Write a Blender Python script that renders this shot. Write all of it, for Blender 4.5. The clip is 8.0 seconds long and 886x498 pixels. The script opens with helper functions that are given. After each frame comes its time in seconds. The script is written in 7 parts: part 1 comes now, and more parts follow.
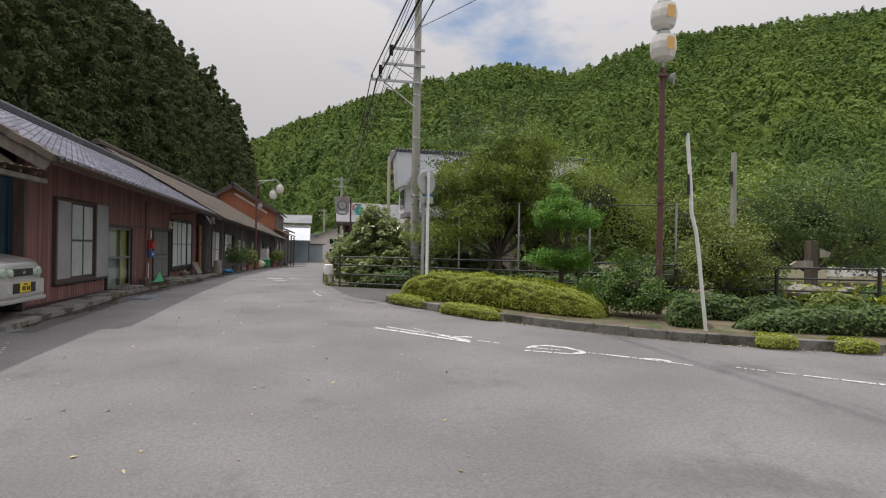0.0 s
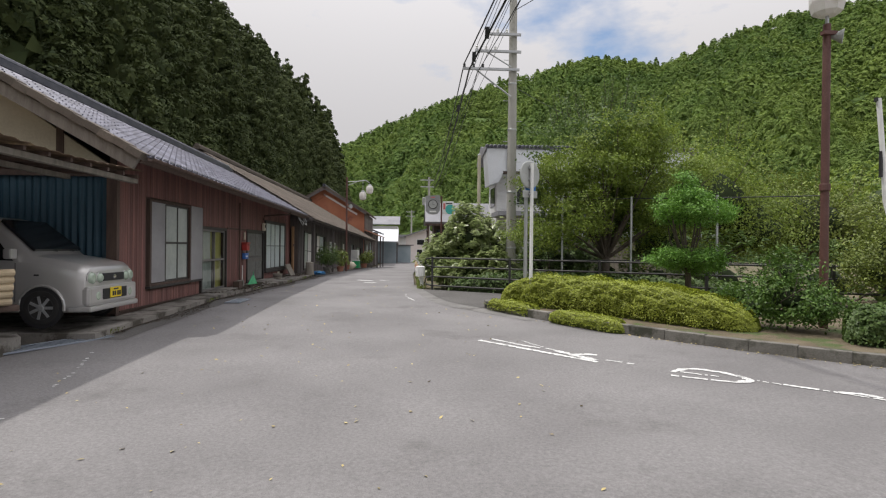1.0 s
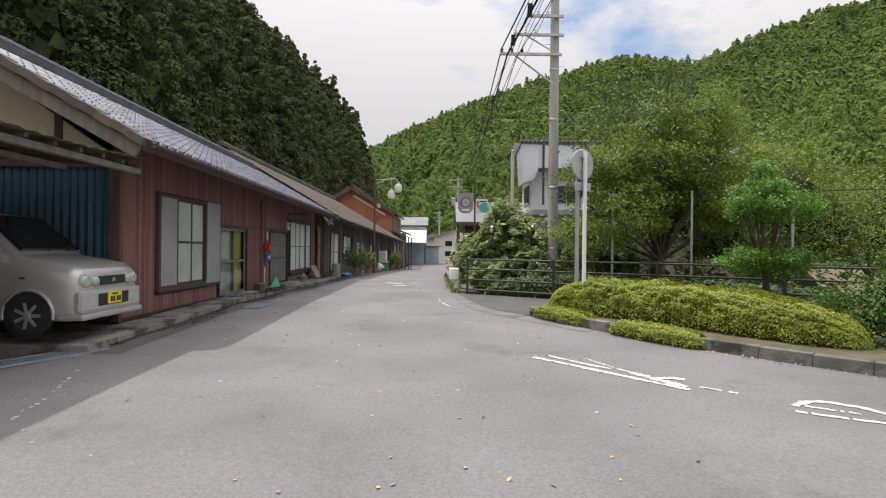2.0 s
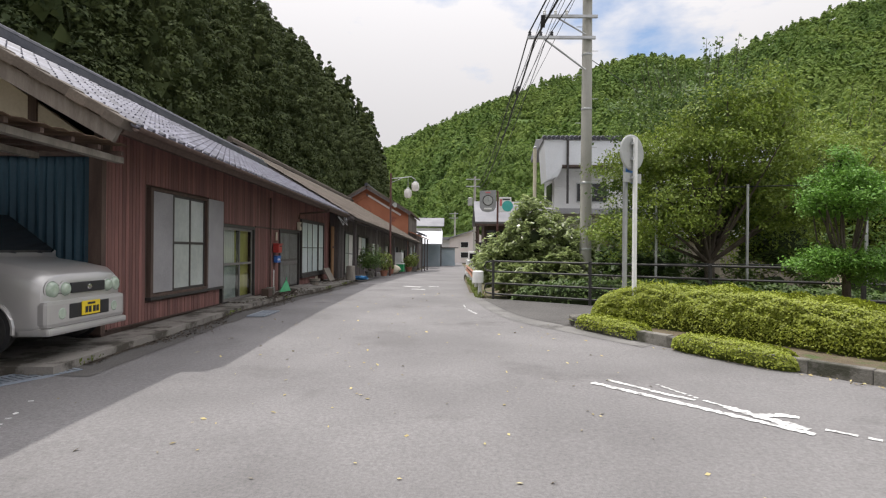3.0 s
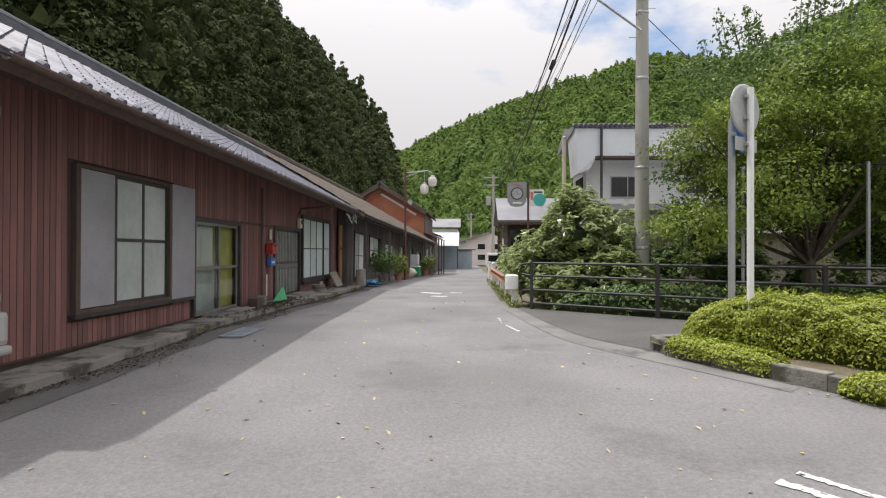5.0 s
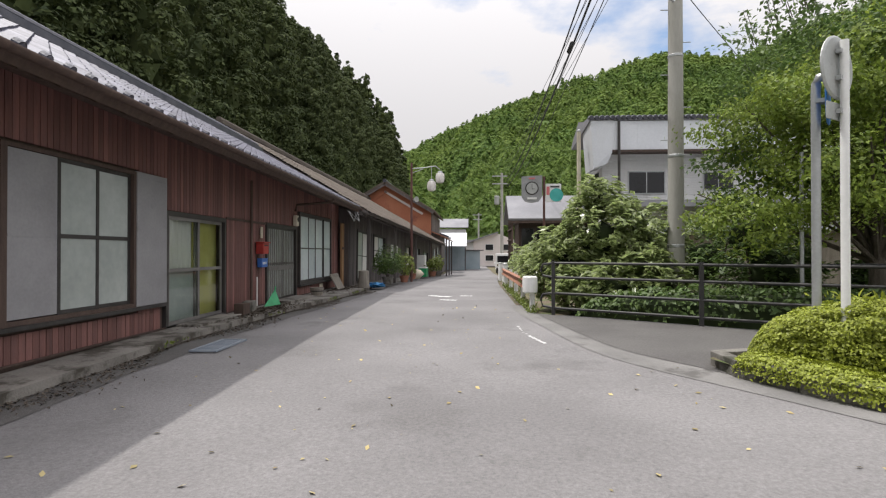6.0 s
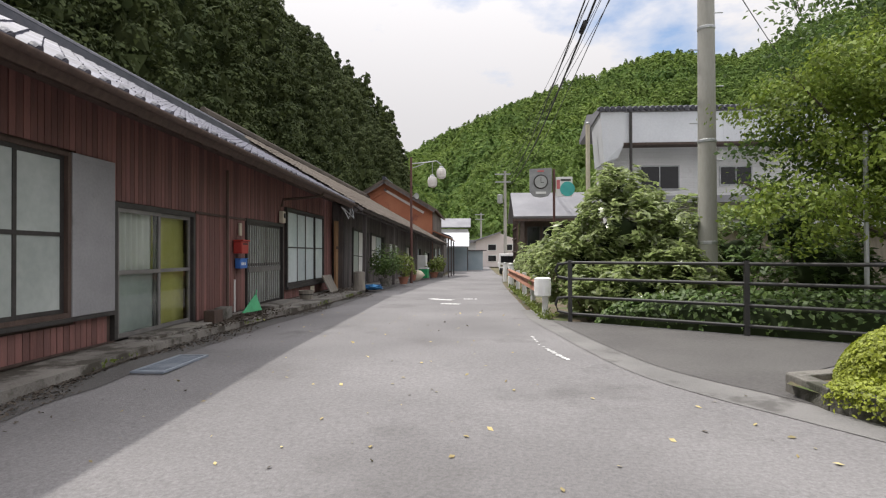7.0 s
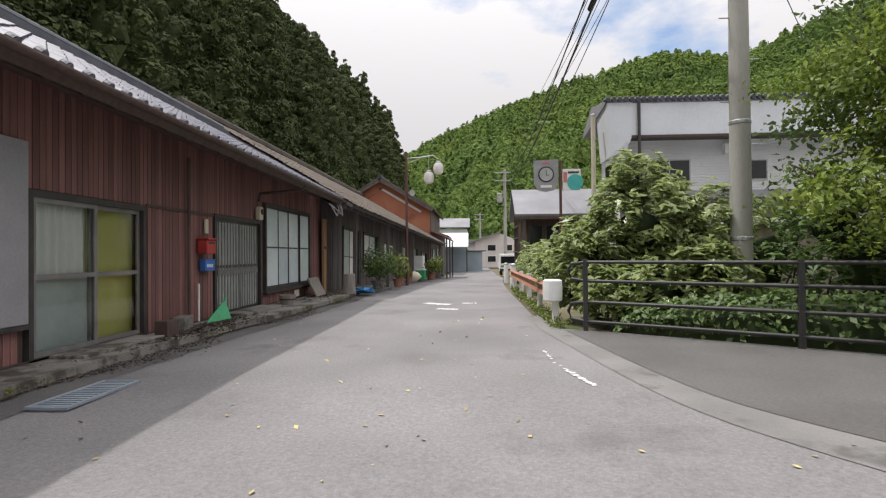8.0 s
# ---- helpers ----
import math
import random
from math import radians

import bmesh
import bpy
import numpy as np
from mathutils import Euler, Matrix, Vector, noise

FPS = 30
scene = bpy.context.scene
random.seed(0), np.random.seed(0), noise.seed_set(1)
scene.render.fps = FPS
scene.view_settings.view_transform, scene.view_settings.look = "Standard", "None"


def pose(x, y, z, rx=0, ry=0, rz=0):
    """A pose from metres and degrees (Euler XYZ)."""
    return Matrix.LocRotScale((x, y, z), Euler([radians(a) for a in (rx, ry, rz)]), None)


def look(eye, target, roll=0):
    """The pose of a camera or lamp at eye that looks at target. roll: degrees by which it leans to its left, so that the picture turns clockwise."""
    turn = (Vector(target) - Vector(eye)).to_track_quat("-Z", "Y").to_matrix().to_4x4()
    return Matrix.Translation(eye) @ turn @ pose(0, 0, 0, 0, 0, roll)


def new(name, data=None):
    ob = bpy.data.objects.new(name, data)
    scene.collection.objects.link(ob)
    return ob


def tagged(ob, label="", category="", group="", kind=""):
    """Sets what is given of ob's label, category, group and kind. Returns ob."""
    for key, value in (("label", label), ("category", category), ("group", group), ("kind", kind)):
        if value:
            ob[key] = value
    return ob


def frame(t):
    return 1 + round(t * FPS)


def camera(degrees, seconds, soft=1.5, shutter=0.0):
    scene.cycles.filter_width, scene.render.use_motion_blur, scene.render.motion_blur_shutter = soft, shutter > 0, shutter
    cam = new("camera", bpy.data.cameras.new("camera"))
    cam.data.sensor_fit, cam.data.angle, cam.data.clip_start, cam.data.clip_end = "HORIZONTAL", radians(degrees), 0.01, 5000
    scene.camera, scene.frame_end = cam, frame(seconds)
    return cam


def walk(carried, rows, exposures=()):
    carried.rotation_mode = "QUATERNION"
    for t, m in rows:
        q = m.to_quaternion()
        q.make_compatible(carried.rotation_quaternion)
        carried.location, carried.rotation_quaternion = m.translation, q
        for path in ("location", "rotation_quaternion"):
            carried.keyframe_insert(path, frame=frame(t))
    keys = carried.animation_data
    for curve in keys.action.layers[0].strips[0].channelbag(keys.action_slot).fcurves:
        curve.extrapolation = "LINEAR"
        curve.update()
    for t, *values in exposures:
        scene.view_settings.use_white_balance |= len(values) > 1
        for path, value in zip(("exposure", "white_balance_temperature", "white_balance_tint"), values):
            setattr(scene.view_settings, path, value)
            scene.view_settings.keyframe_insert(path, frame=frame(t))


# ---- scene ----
cam = camera(77.5, 8.0, soft=1.2)
PATH = [
    (0, (0.633, -0.81, 1.341), (1.085, 1.282, 1.336), 1.0),
    (0.5, (0.57, -0.137, 1.334), (0.822, 1.988, 1.327), 0.8),
    (1, (0.477, 0.546, 1.333), (0.603, 2.681, 1.325), 0.6),
    (1.5, (0.398, 1.226, 1.304), (0.463, 3.365, 1.299), 0.6),
    (3, (0.059, 3.182, 1.284), (0.027, 5.322, 1.286), 0.5),
    (3.5, (-0.009, 3.822, 1.26), (-0.056, 5.961, 1.267), 0.4),
    (4, (-0.082, 4.463, 1.239), (-0.147, 6.602, 1.25), 0.4),
    (4.5, (-0.153, 5.099, 1.228), (-0.227, 7.237, 1.239), 0.3),
    (5, (-0.253, 5.729, 1.218), (-0.34, 7.867, 1.23), 0.2),
    (6.5, (-0.404, 7.671, 1.157), (-0.524, 9.807, 1.175), -0.1),
    (7, (-0.429, 8.297, 1.142), (-0.55, 10.433, 1.161), -0.2),
    (7.5, (-0.443, 8.914, 1.129), (-0.565, 11.05, 1.15), -0.3),
    (8, (-0.438, 9.571, 1.112), (-0.556, 11.708, 1.135), -0.5),
]
walk(cam, [(t, look(eye, target, roll)) for t, eye, target, roll in PATH],
     exposures=[(0.0, -0.24), (0.7, -0.14), (1.5, 0.06), (3.0, 0.2), (8.0, 0.22)])

# ---------------------------------------------------------------- light
SUN_FROM = Vector((-1.09, 0.34, 2.70)).normalized()
world = bpy.data.worlds.new("sky_world")
scene.world = world
world.use_nodes = True
wn, wl = world.node_tree.nodes, world.node_tree.links
wn.clear()
sky = wn.new("ShaderNodeTexSky")
sky.sky_type, sky.sun_disc = "NISHITA", False
sky.sun_elevation = math.asin(SUN_FROM.z)
sky.sun_rotation = math.atan2(SUN_FROM.x, SUN_FROM.y)
sky.air_density, sky.dust_density = 1.0, 1.5
coord = wn.new("ShaderNodeTexCoord")
cmap = wn.new("ShaderNodeMapping")
cmap.inputs["Location"].default_value = (1.9, 0.55, 0.3)
cmap.inputs["Rotation"].default_value = (0.0, 0.0, radians(27))
cmap.inputs["Scale"].default_value = (1.0, 1.0, 2.2)
cloud = wn.new("ShaderNodeTexNoise")
cloud.inputs["Scale"].default_value = 2.6
cloud.inputs["Detail"].default_value = 9.0
cloud.inputs["Roughness"].default_value = 0.56
cramp = wn.new("ShaderNodeValToRGB")
cramp.color_ramp.elements[0].position, cramp.color_ramp.elements[1].position = 0.31, 0.45
cmix = wn.new("ShaderNodeMix")
cmix.data_type = "RGBA"
# an overcast dome: brighter overhead than near the horizon
updown, square, rise, dome = wn.new("ShaderNodeSeparateXYZ"), wn.new("ShaderNodeMath"), wn.new("ShaderNodeMath"), wn.new("ShaderNodeVectorMath")
square.operation = "MULTIPLY"
rise.operation, rise.use_clamp, dome.operation = "MULTIPLY_ADD", False, "SCALE"
rise.inputs[1].default_value, rise.inputs[2].default_value = 2.2, 0.76
dome.inputs[0].default_value = (7.7, 7.5, 7.65)
wl.new(coord.outputs["Generated"], updown.inputs[0])
wl.new(updown.outputs["Z"], square.inputs[0])
wl.new(updown.outputs["Z"], square.inputs[1])
wl.new(square.outputs[0], rise.inputs[0])
wl.new(rise.outputs[0], dome.inputs["Scale"])
wl.new(dome.outputs[0], cmix.inputs["B"])
lift = wn.new("ShaderNodeVectorMath")
lift.operation = "SCALE"
lift.inputs["Scale"].default_value = 1.6
bg, wout = wn.new("ShaderNodeBackground"), wn.new("ShaderNodeOutputWorld")
bg.inputs["Strength"].default_value = 0.10
for a, b in ((coord.outputs["Generated"], cmap.inputs["Vector"]), (cmap.outputs[0], cloud.inputs["Vector"]), (cloud.outputs["Fac"], cramp.inputs["Fac"]),
             (cramp.outputs["Color"], cmix.inputs["Factor"]), (sky.outputs[0], lift.inputs[0]), (lift.outputs[0], cmix.inputs["A"]), (cmix.outputs["Result"], bg.inputs["Color"]), (bg.outputs[0], wout.inputs["Surface"])):
    wl.new(a, b)
sun = new("sun", bpy.data.lights.new("sun", "SUN"))
sun.data.energy, sun.data.angle, sun.data.color = 2.7, radians(1.2), (1.0, 0.96, 0.9)
sun.matrix_world = look(SUN_FROM * 60, (0, 0, 0))


# ---------------------------------------------------------------- materials
def mat(name, c1, c2=None, scale=3.0, rough=0.8, metal=0.0, bump=0.15, fine=60.0, stretch=(1, 1, 1), spot=None, spot_scale=1.2, spot_cut=0.62,
        jitter=0.0, island=False, coat=0.0, spec=0.5, through_light=0.0, speck=None):
    """Two colours mixed by broad and fine noise, an optional third as stains, bump from the fine noise."""
    m = bpy.data.materials.new(name)
    m.use_nodes = True
    n, l = m.node_tree.nodes, m.node_tree.links
    p = n["Principled BSDF"]
    p.inputs["Roughness"].default_value, p.inputs["Metallic"].default_value = rough, metal
    p.inputs["Specular IOR Level"].default_value = spec
    p.inputs["Coat Weight"].default_value = coat
    c2 = c2 or tuple(v * 0.7 for v in c1)
    tc, mp = n.new("ShaderNodeTexCoord"), n.new("ShaderNodeMapping")
    mp.inputs["Scale"].default_value = stretch
    l.new(tc.outputs["Object"], mp.inputs["Vector"])
    big, small = n.new("ShaderNodeTexNoise"), n.new("ShaderNodeTexNoise")
    big.inputs["Scale"].default_value, big.inputs["Detail"].default_value = scale, 5
    small.inputs["Scale"].default_value, small.inputs["Detail"].default_value = fine, 4
    vec = mp.outputs[0]
    if jitter:
        info = n.new("ShaderNodeNewGeometry" if island else "ShaderNodeObjectInfo")
        rnd = info.outputs["Random Per Island" if island else "Random"]
        off = n.new("ShaderNodeVectorMath")
        off.operation = "MULTIPLY_ADD"
        l.new(rnd, off.inputs[0])
        off.inputs[1].default_value = (37.0, 19.0, 53.0)
        l.new(vec, off.inputs[2])
        vec = off.outputs[0]
    l.new(vec, big.inputs["Vector"])
    l.new(vec, small.inputs["Vector"])
    add = n.new("ShaderNodeMath")
    add.operation = "MULTIPLY_ADD"
    l.new(small.outputs["Fac"], add.inputs[0])
    add.inputs[1].default_value = 0.45
    l.new(big.outputs["Fac"], add.inputs[2])
    ramp = n.new("ShaderNodeValToRGB")
    ramp.color_ramp.elements[0].position, ramp.color_ramp.elements[1].position = 0.52, 0.92
    ramp.color_ramp.elements[0].color, ramp.color_ramp.elements[1].color = (*c1, 1), (*c2, 1)
    l.new(add.outputs[0], ramp.inputs["Fac"])
    col = ramp.outputs["Color"]
    if spot:
        sp = n.new("ShaderNodeTexNoise")
        sp.inputs["Scale"].default_value, sp.inputs["Detail"].default_value, sp.inputs["Roughness"].default_value = spot_scale, 8, 0.65
        l.new(vec, sp.inputs["Vector"])
        sr = n.new("ShaderNodeValToRGB")
        sr.color_ramp.elements[0].position, sr.color_ramp.elements[1].position = spot_cut, spot_cut + 0.1
        l.new(sp.outputs["Fac"], sr.inputs["Fac"])
        mx = n.new("ShaderNodeMix")
        mx.data_type = "RGBA"
        mx.inputs["B"].default_value = (*spot, 1)
        l.new(sr.outputs["Color"], mx.inputs["Factor"])
        l.new(col, mx.inputs["A"])
        col = mx.outputs["Result"]
    if speck:
        sn, sm, sv = n.new("ShaderNodeTexNoise"), n.new("ShaderNodeMapRange"), n.new("ShaderNodeVectorMath")
        sn.inputs["Scale"].default_value, sn.inputs["Detail"].default_value, sn.inputs["Roughness"].default_value = speck[0], 10, 0.78
        sm.inputs["From Min"].default_value, sm.inputs["From Max"].default_value = 0.3, 0.7
        sm.inputs["To Min"].default_value, sm.inputs["To Max"].default_value = 1 - speck[1], 1 + speck[1]
        sv.operation = "SCALE"
        l.new(vec, sn.inputs["Vector"]), l.new(sn.outputs["Fac"], sm.inputs["Value"])
        l.new(col, sv.inputs[0]), l.new(sm.outputs[0], sv.inputs["Scale"])
        col = sv.outputs[0]
    if jitter:
        hs = n.new("ShaderNodeHueSaturation")
        mr = n.new("ShaderNodeMapRange")
        mr.inputs["To Min"].default_value, mr.inputs["To Max"].default_value = 1 - jitter, 1 + jitter
        l.new(rnd, mr.inputs["Value"])
        l.new(mr.outputs[0], hs.inputs["Value"])
        l.new(col, hs.inputs["Color"])
        col = hs.outputs["Color"]
    l.new(col, p.inputs["Base Color"])
    if bump:
        bp = n.new("ShaderNodeBump")
        bp.inputs["Strength"].default_value, bp.inputs["Distance"].default_value = bump, 0.02
        l.new(small.outputs["Fac"], bp.inputs["Height"])
        l.new(bp.outputs[0], p.inputs["Normal"])
    if through_light:
        tr, ms = n.new("ShaderNodeBsdfTranslucent"), n.new("ShaderNodeMixShader")
        ms.inputs[0].default_value = through_light
        l.new(col, tr.inputs["Color"])
        l.new(p.outputs[0], ms.inputs[1])
        l.new(tr.outputs[0], ms.inputs[2])
        l.new(ms.outputs[0], n["Material Output"].inputs["Surface"])
    return m


def leafy(name, c1, c2, jit=0.35, glow=0.25, rough=0.55, patch=0.6, spec=0.5, fine=9.0):
    return mat(name, c1, c2, scale=patch, rough=rough, bump=0.0, fine=fine, jitter=jit, island=True, through_light=glow, spec=spec)


ASPHALT = mat("asphalt", (0.152, 0.146, 0.147), (0.214, 0.206, 0.207), scale=0.5, fine=95, rough=0.9, bump=0.45, spot=(0.142, 0.136, 0.136), spot_scale=0.6, spot_cut=0.56, speck=(34.0, 0.34))
PAD = mat("pad_asphalt", (0.085, 0.08, 0.078), (0.12, 0.115, 0.11), scale=0.8, fine=90, rough=0.92, bump=0.5, spot=(0.08, 0.075, 0.07), spot_scale=1.1, speck=(34.0, 0.3))
CONCRETE = mat("concrete", (0.17, 0.157, 0.142), (0.27, 0.252, 0.228), scale=1.3, fine=45, rough=0.9, bump=0.35, spot=(0.068, 0.06, 0.048), spot_scale=2.2, spot_cut=0.48)
KERB = mat("kerb_concrete", (0.12, 0.113, 0.1), (0.21, 0.198, 0.18), scale=2.2, fine=50, rough=0.92, bump=0.5, spot=(0.055, 0.055, 0.04), spot_scale=2.0, spot_cut=0.5, jitter=0.15)
POLE_C = mat("pole_concrete", (0.33, 0.32, 0.29), (0.42, 0.41, 0.38), scale=1.6, fine=35, rough=0.88, bump=0.2, stretch=(1, 1, 0.25), spot=(0.2, 0.19, 0.16), spot_scale=2.0)
SOIL = mat("soil", (0.10, 0.075, 0.05), (0.17, 0.14, 0.09), scale=2.0, fine=30, rough=1.0, bump=0.9, spot=(0.07, 0.10, 0.03), spot_scale=1.5, spot_cut=0.5)
HILLSOIL = mat("hill_ground", (0.035, 0.06, 0.018), (0.07, 0.10, 0.028), scale=0.1, fine=2, rough=1.0, bump=0.0)
MOUNT_SOIL = mat("mountain_ground", (0.05, 0.095, 0.02), (0.09, 0.14, 0.03), scale=0.03, fine=0.8, rough=1.0, bump=0.0)
BOARD = mat("red_board", (0.235, 0.108, 0.094), (0.16, 0.08, 0.073), scale=2.2, fine=24, rough=0.7, bump=0.35, stretch=(6, 6, 0.7), jitter=0.28, spot=(0.22, 0.12, 0.095), spot_scale=1.4, spot_cut=0.66)
DARKWOOD = mat("dark_wood", (0.065, 0.042, 0.035), (0.105, 0.07, 0.055), scale=3, fine=30, rough=0.75, bump=0.3, stretch=(5, 5, 0.8), jitter=0.25)
BLACKWOOD = mat("weathered_black_wood", (0.08, 0.07, 0.07), (0.14, 0.122, 0.117), scale=2, fine=26, rough=0.8, bump=0.35, stretch=(5, 5, 0.7), jitter=0.3)
GREYWOOD = mat("grey_wood", (0.20, 0.18, 0.155), (0.32, 0.29, 0.25), scale=3, fine=30, rough=0.85, bump=0.4, stretch=(4, 4, 0.6), jitter=0.2)
BARGE = mat("weathered_bargeboard", (0.12, 0.105, 0.092), (0.2, 0.18, 0.16), scale=3, fine=30, rough=0.85, bump=0.4, stretch=(4, 4, 0.6))
TILE = mat("blue_grey_tile", (0.115, 0.115, 0.15), (0.21, 0.21, 0.26), scale=2.4, fine=35, rough=0.52, bump=0.1, jitter=0.28, spec=0.22)
TILE_DARK = mat("dark_ridge_tile", (0.045, 0.047, 0.065), (0.09, 0.09, 0.11), scale=3, fine=40, rough=0.4, bump=0.15, jitter=0.2)
TILE_OLD = mat("old_brown_tile", (0.09, 0.074, 0.061), (0.155, 0.13, 0.108), scale=1.2, fine=30, rough=0.85, bump=0.4, jitter=0.3, spot=(0.075, 0.07, 0.05), spot_scale=2)
PLASTER_RED = mat("red_mud_plaster", (0.36, 0.13, 0.075), (0.46, 0.20, 0.115), scale=0.7, fine=20, rough=0.95, bump=0.4, spot=(0.24, 0.09, 0.065), spot_scale=0.6, spot_cut=0.55)
PLASTER_CREAM = mat("cream_plaster", (0.50, 0.45, 0.35), (0.62, 0.57, 0.46), scale=1.5, fine=25, rough=0.95, bump=0.2)
WHITE_WALL = mat("white_siding", (0.62, 0.62, 0.62), (0.74, 0.74, 0.74), scale=0.8, fine=20, rough=0.7, bump=0.1, spot=(0.5, 0.49, 0.47), spot_scale=0.9)
WHITE_METAL = mat("white_metal_sheet", (0.56, 0.58, 0.62), (0.68, 0.7, 0.74), scale=0.6, fine=15, rough=0.5, bump=0.05)
BLUE_SHEET = mat("blue_corrugated", (0.022, 0.062, 0.092), (0.035, 0.09, 0.13), scale=1.0, fine=20, rough=0.6, bump=0.1, spot=(0.09, 0.12, 0.13), spot_scale=1.3)
GREY_SHEET = mat("grey_corrugated", (0.26, 0.33, 0.37), (0.36, 0.42, 0.46), scale=0.8, fine=15, rough=0.6, bump=0.1)
GREY_ROOF = mat("grey_slate_roof", (0.20, 0.20, 0.22), (0.28, 0.28, 0.30), scale=0.9, fine=20, rough=0.7, bump=0.2)
BEIGE_WALL = mat("pink_beige_wall", (0.64, 0.58, 0.56), (0.74, 0.68, 0.66), scale=0.6, fine=15, rough=0.85, bump=0.1)
RAIL = mat("dark_rail_paint", (0.022, 0.022, 0.024), (0.04, 0.038, 0.036), scale=4, fine=40, rough=0.5, bump=0.1, spot=(0.09, 0.06, 0.04), spot_scale=5, spot_cut=0.68)
RUSTPOST = mat("maroon_lamp_post", (0.085, 0.035, 0.03), (0.13, 0.06, 0.05), scale=3, fine=40, rough=0.6, bump=0.2, spot=(0.055, 0.03, 0.026), spot_scale=3)
STEEL = mat("galvanised_steel", (0.38, 0.39, 0.40), (0.5, 0.51, 0.52), scale=3, fine=40, rough=0.45, metal=0.6, bump=0.05)
WHITE_PAINT = mat("white_paint", (0.72, 0.72, 0.71), (0.82, 0.82, 0.81), scale=4, fine=50, rough=0.5, bump=0.08, spot=(0.45, 0.43, 0.4), spot_scale=6, spot_cut=0.7)
ROADPAINT = mat("worn_road_paint", (0.55, 0.55, 0.54), (0.72, 0.72, 0.71), scale=5, fine=70, rough=0.85, bump=0.4, spot=(0.215, 0.21, 0.212), spot_scale=13, spot_cut=0.53)
WIRE = mat("black_cable", (0.015, 0.015, 0.017), (0.03, 0.03, 0.032), scale=5, fine=50, rough=0.6, bump=0.0)
BARK = mat("bark", (0.07, 0.055, 0.042), (0.12, 0.10, 0.08), scale=4, fine=30, rough=0.95, bump=0.7, stretch=(3, 3, 0.6))
# core fillers: darker greens that stand for shade deep between the leaves
L_CORE = mat("foliage_shade_core", (0.018, 0.03, 0.010), (0.035, 0.052, 0.016), scale=2, fine=12, rough=1.0, bump=0.0)
A_CORE = mat("azalea_shade_core", (0.06, 0.08, 0.012), (0.1, 0.12, 0.018), scale=2, fine=12, rough=1.0, bump=0.0)
L_CEDAR = leafy("cedar_foliage", (0.038, 0.058, 0.022), (0.092, 0.115, 0.036), glow=0.15, jit=0.22, rough=0.95, patch=0.12, fine=0.6)
L_SPUR = leafy("spur_broadleaf_foliage", (0.075, 0.115, 0.028), (0.15, 0.185, 0.045), glow=0.25, jit=0.2, rough=0.95, patch=0.12, fine=0.6)
L_MOUNT = leafy("mountain_foliage", (0.08, 0.15, 0.036), (0.205, 0.275, 0.06), glow=0.35, patch=0.016, jit=0.1, rough=0.95, fine=0.14)
L_AZALEA = leafy("azalea_foliage", (0.22, 0.27, 0.025), (0.36, 0.40, 0.05), jit=0.3, glow=0.28)
L_PINE = leafy("pine_foliage", (0.10, 0.24, 0.03), (0.18, 0.34, 0.05), jit=0.3)
L_TREE = leafy("tree_foliage", (0.13, 0.205, 0.035), (0.28, 0.35, 0.06), jit=0.35, glow=0.4)
L_DARK = leafy("dark_shrub_foliage", (0.068, 0.13, 0.034), (0.14, 0.205, 0.055), jit=0.35, glow=0.35)
L_BIG = leafy("broad_leaf_foliage", (0.21, 0.275, 0.095), (0.38, 0.44, 0.19), jit=0.35, rough=0.28, glow=0.45, spec=0.8)
L_OLIVE = leafy("olive_foliage", (0.12, 0.17, 0.03), (0.21, 0.25, 0.05), jit=0.35)


# ---------------------------------------------------------------- mesh helpers
def smooth(a, b, v):
    v = min(1.0, max(0.0, (v - a) / (b - a)))
    return v * v * (3 - 2 * v)


def gz(x, y):
    """Height of the road: it climbs gently to the junction and dips again far down the street."""
    return -0.018 * max(0.0, 14.7 - y) - 0.64 * smooth(27.0, 59.0, y)


def finish(bm, name):
    bmesh.ops.recalc_face_normals(bm, faces=bm.faces)
    me = bpy.data.meshes.new(name)
    bm.to_mesh(me)
    bm.free()
    return me


def part(name, bm, material, parent=None, label="", smooth_angle=None):
    me = finish(bm, name)
    me.materials.append(material)
    ob = new(name, me)
    if smooth_angle:
        me.shade_smooth()
        me.set_sharp_from_angle(angle=radians(smooth_angle))
    if parent:
        ob.parent = parent
    if label:
        tagged(ob, label)
    return ob


def thing(name, m, label, category, group="", kind=""):
    ob = new(name)
    ob.empty_display_size = 0.1
    ob.matrix_world = m
    return tagged(ob, label, category, group, kind)


def box(bm, x0, y0, z0, x1, y1, z1, bevel=0.0, m=None):
    r = bmesh.ops.create_cube(bm, size=1.0)
    t = Matrix.Translation(((x0 + x1) / 2, (y0 + y1) / 2, (z0 + z1) / 2)) @ Matrix.Diagonal((abs(x1 - x0), abs(y1 - y0), abs(z1 - z0), 1))
    bmesh.ops.transform(bm, matrix=(m @ t) if m else t, verts=r["verts"])
    if bevel:
        es = list({e for v in r["verts"] for e in v.link_edges})
        bmesh.ops.bevel(bm, geom=es, offset=bevel, segments=2, affect="EDGES", profile=0.6)
    return bm


def boxed(*a, **k):
    return box(bmesh.new(), *a, **k)


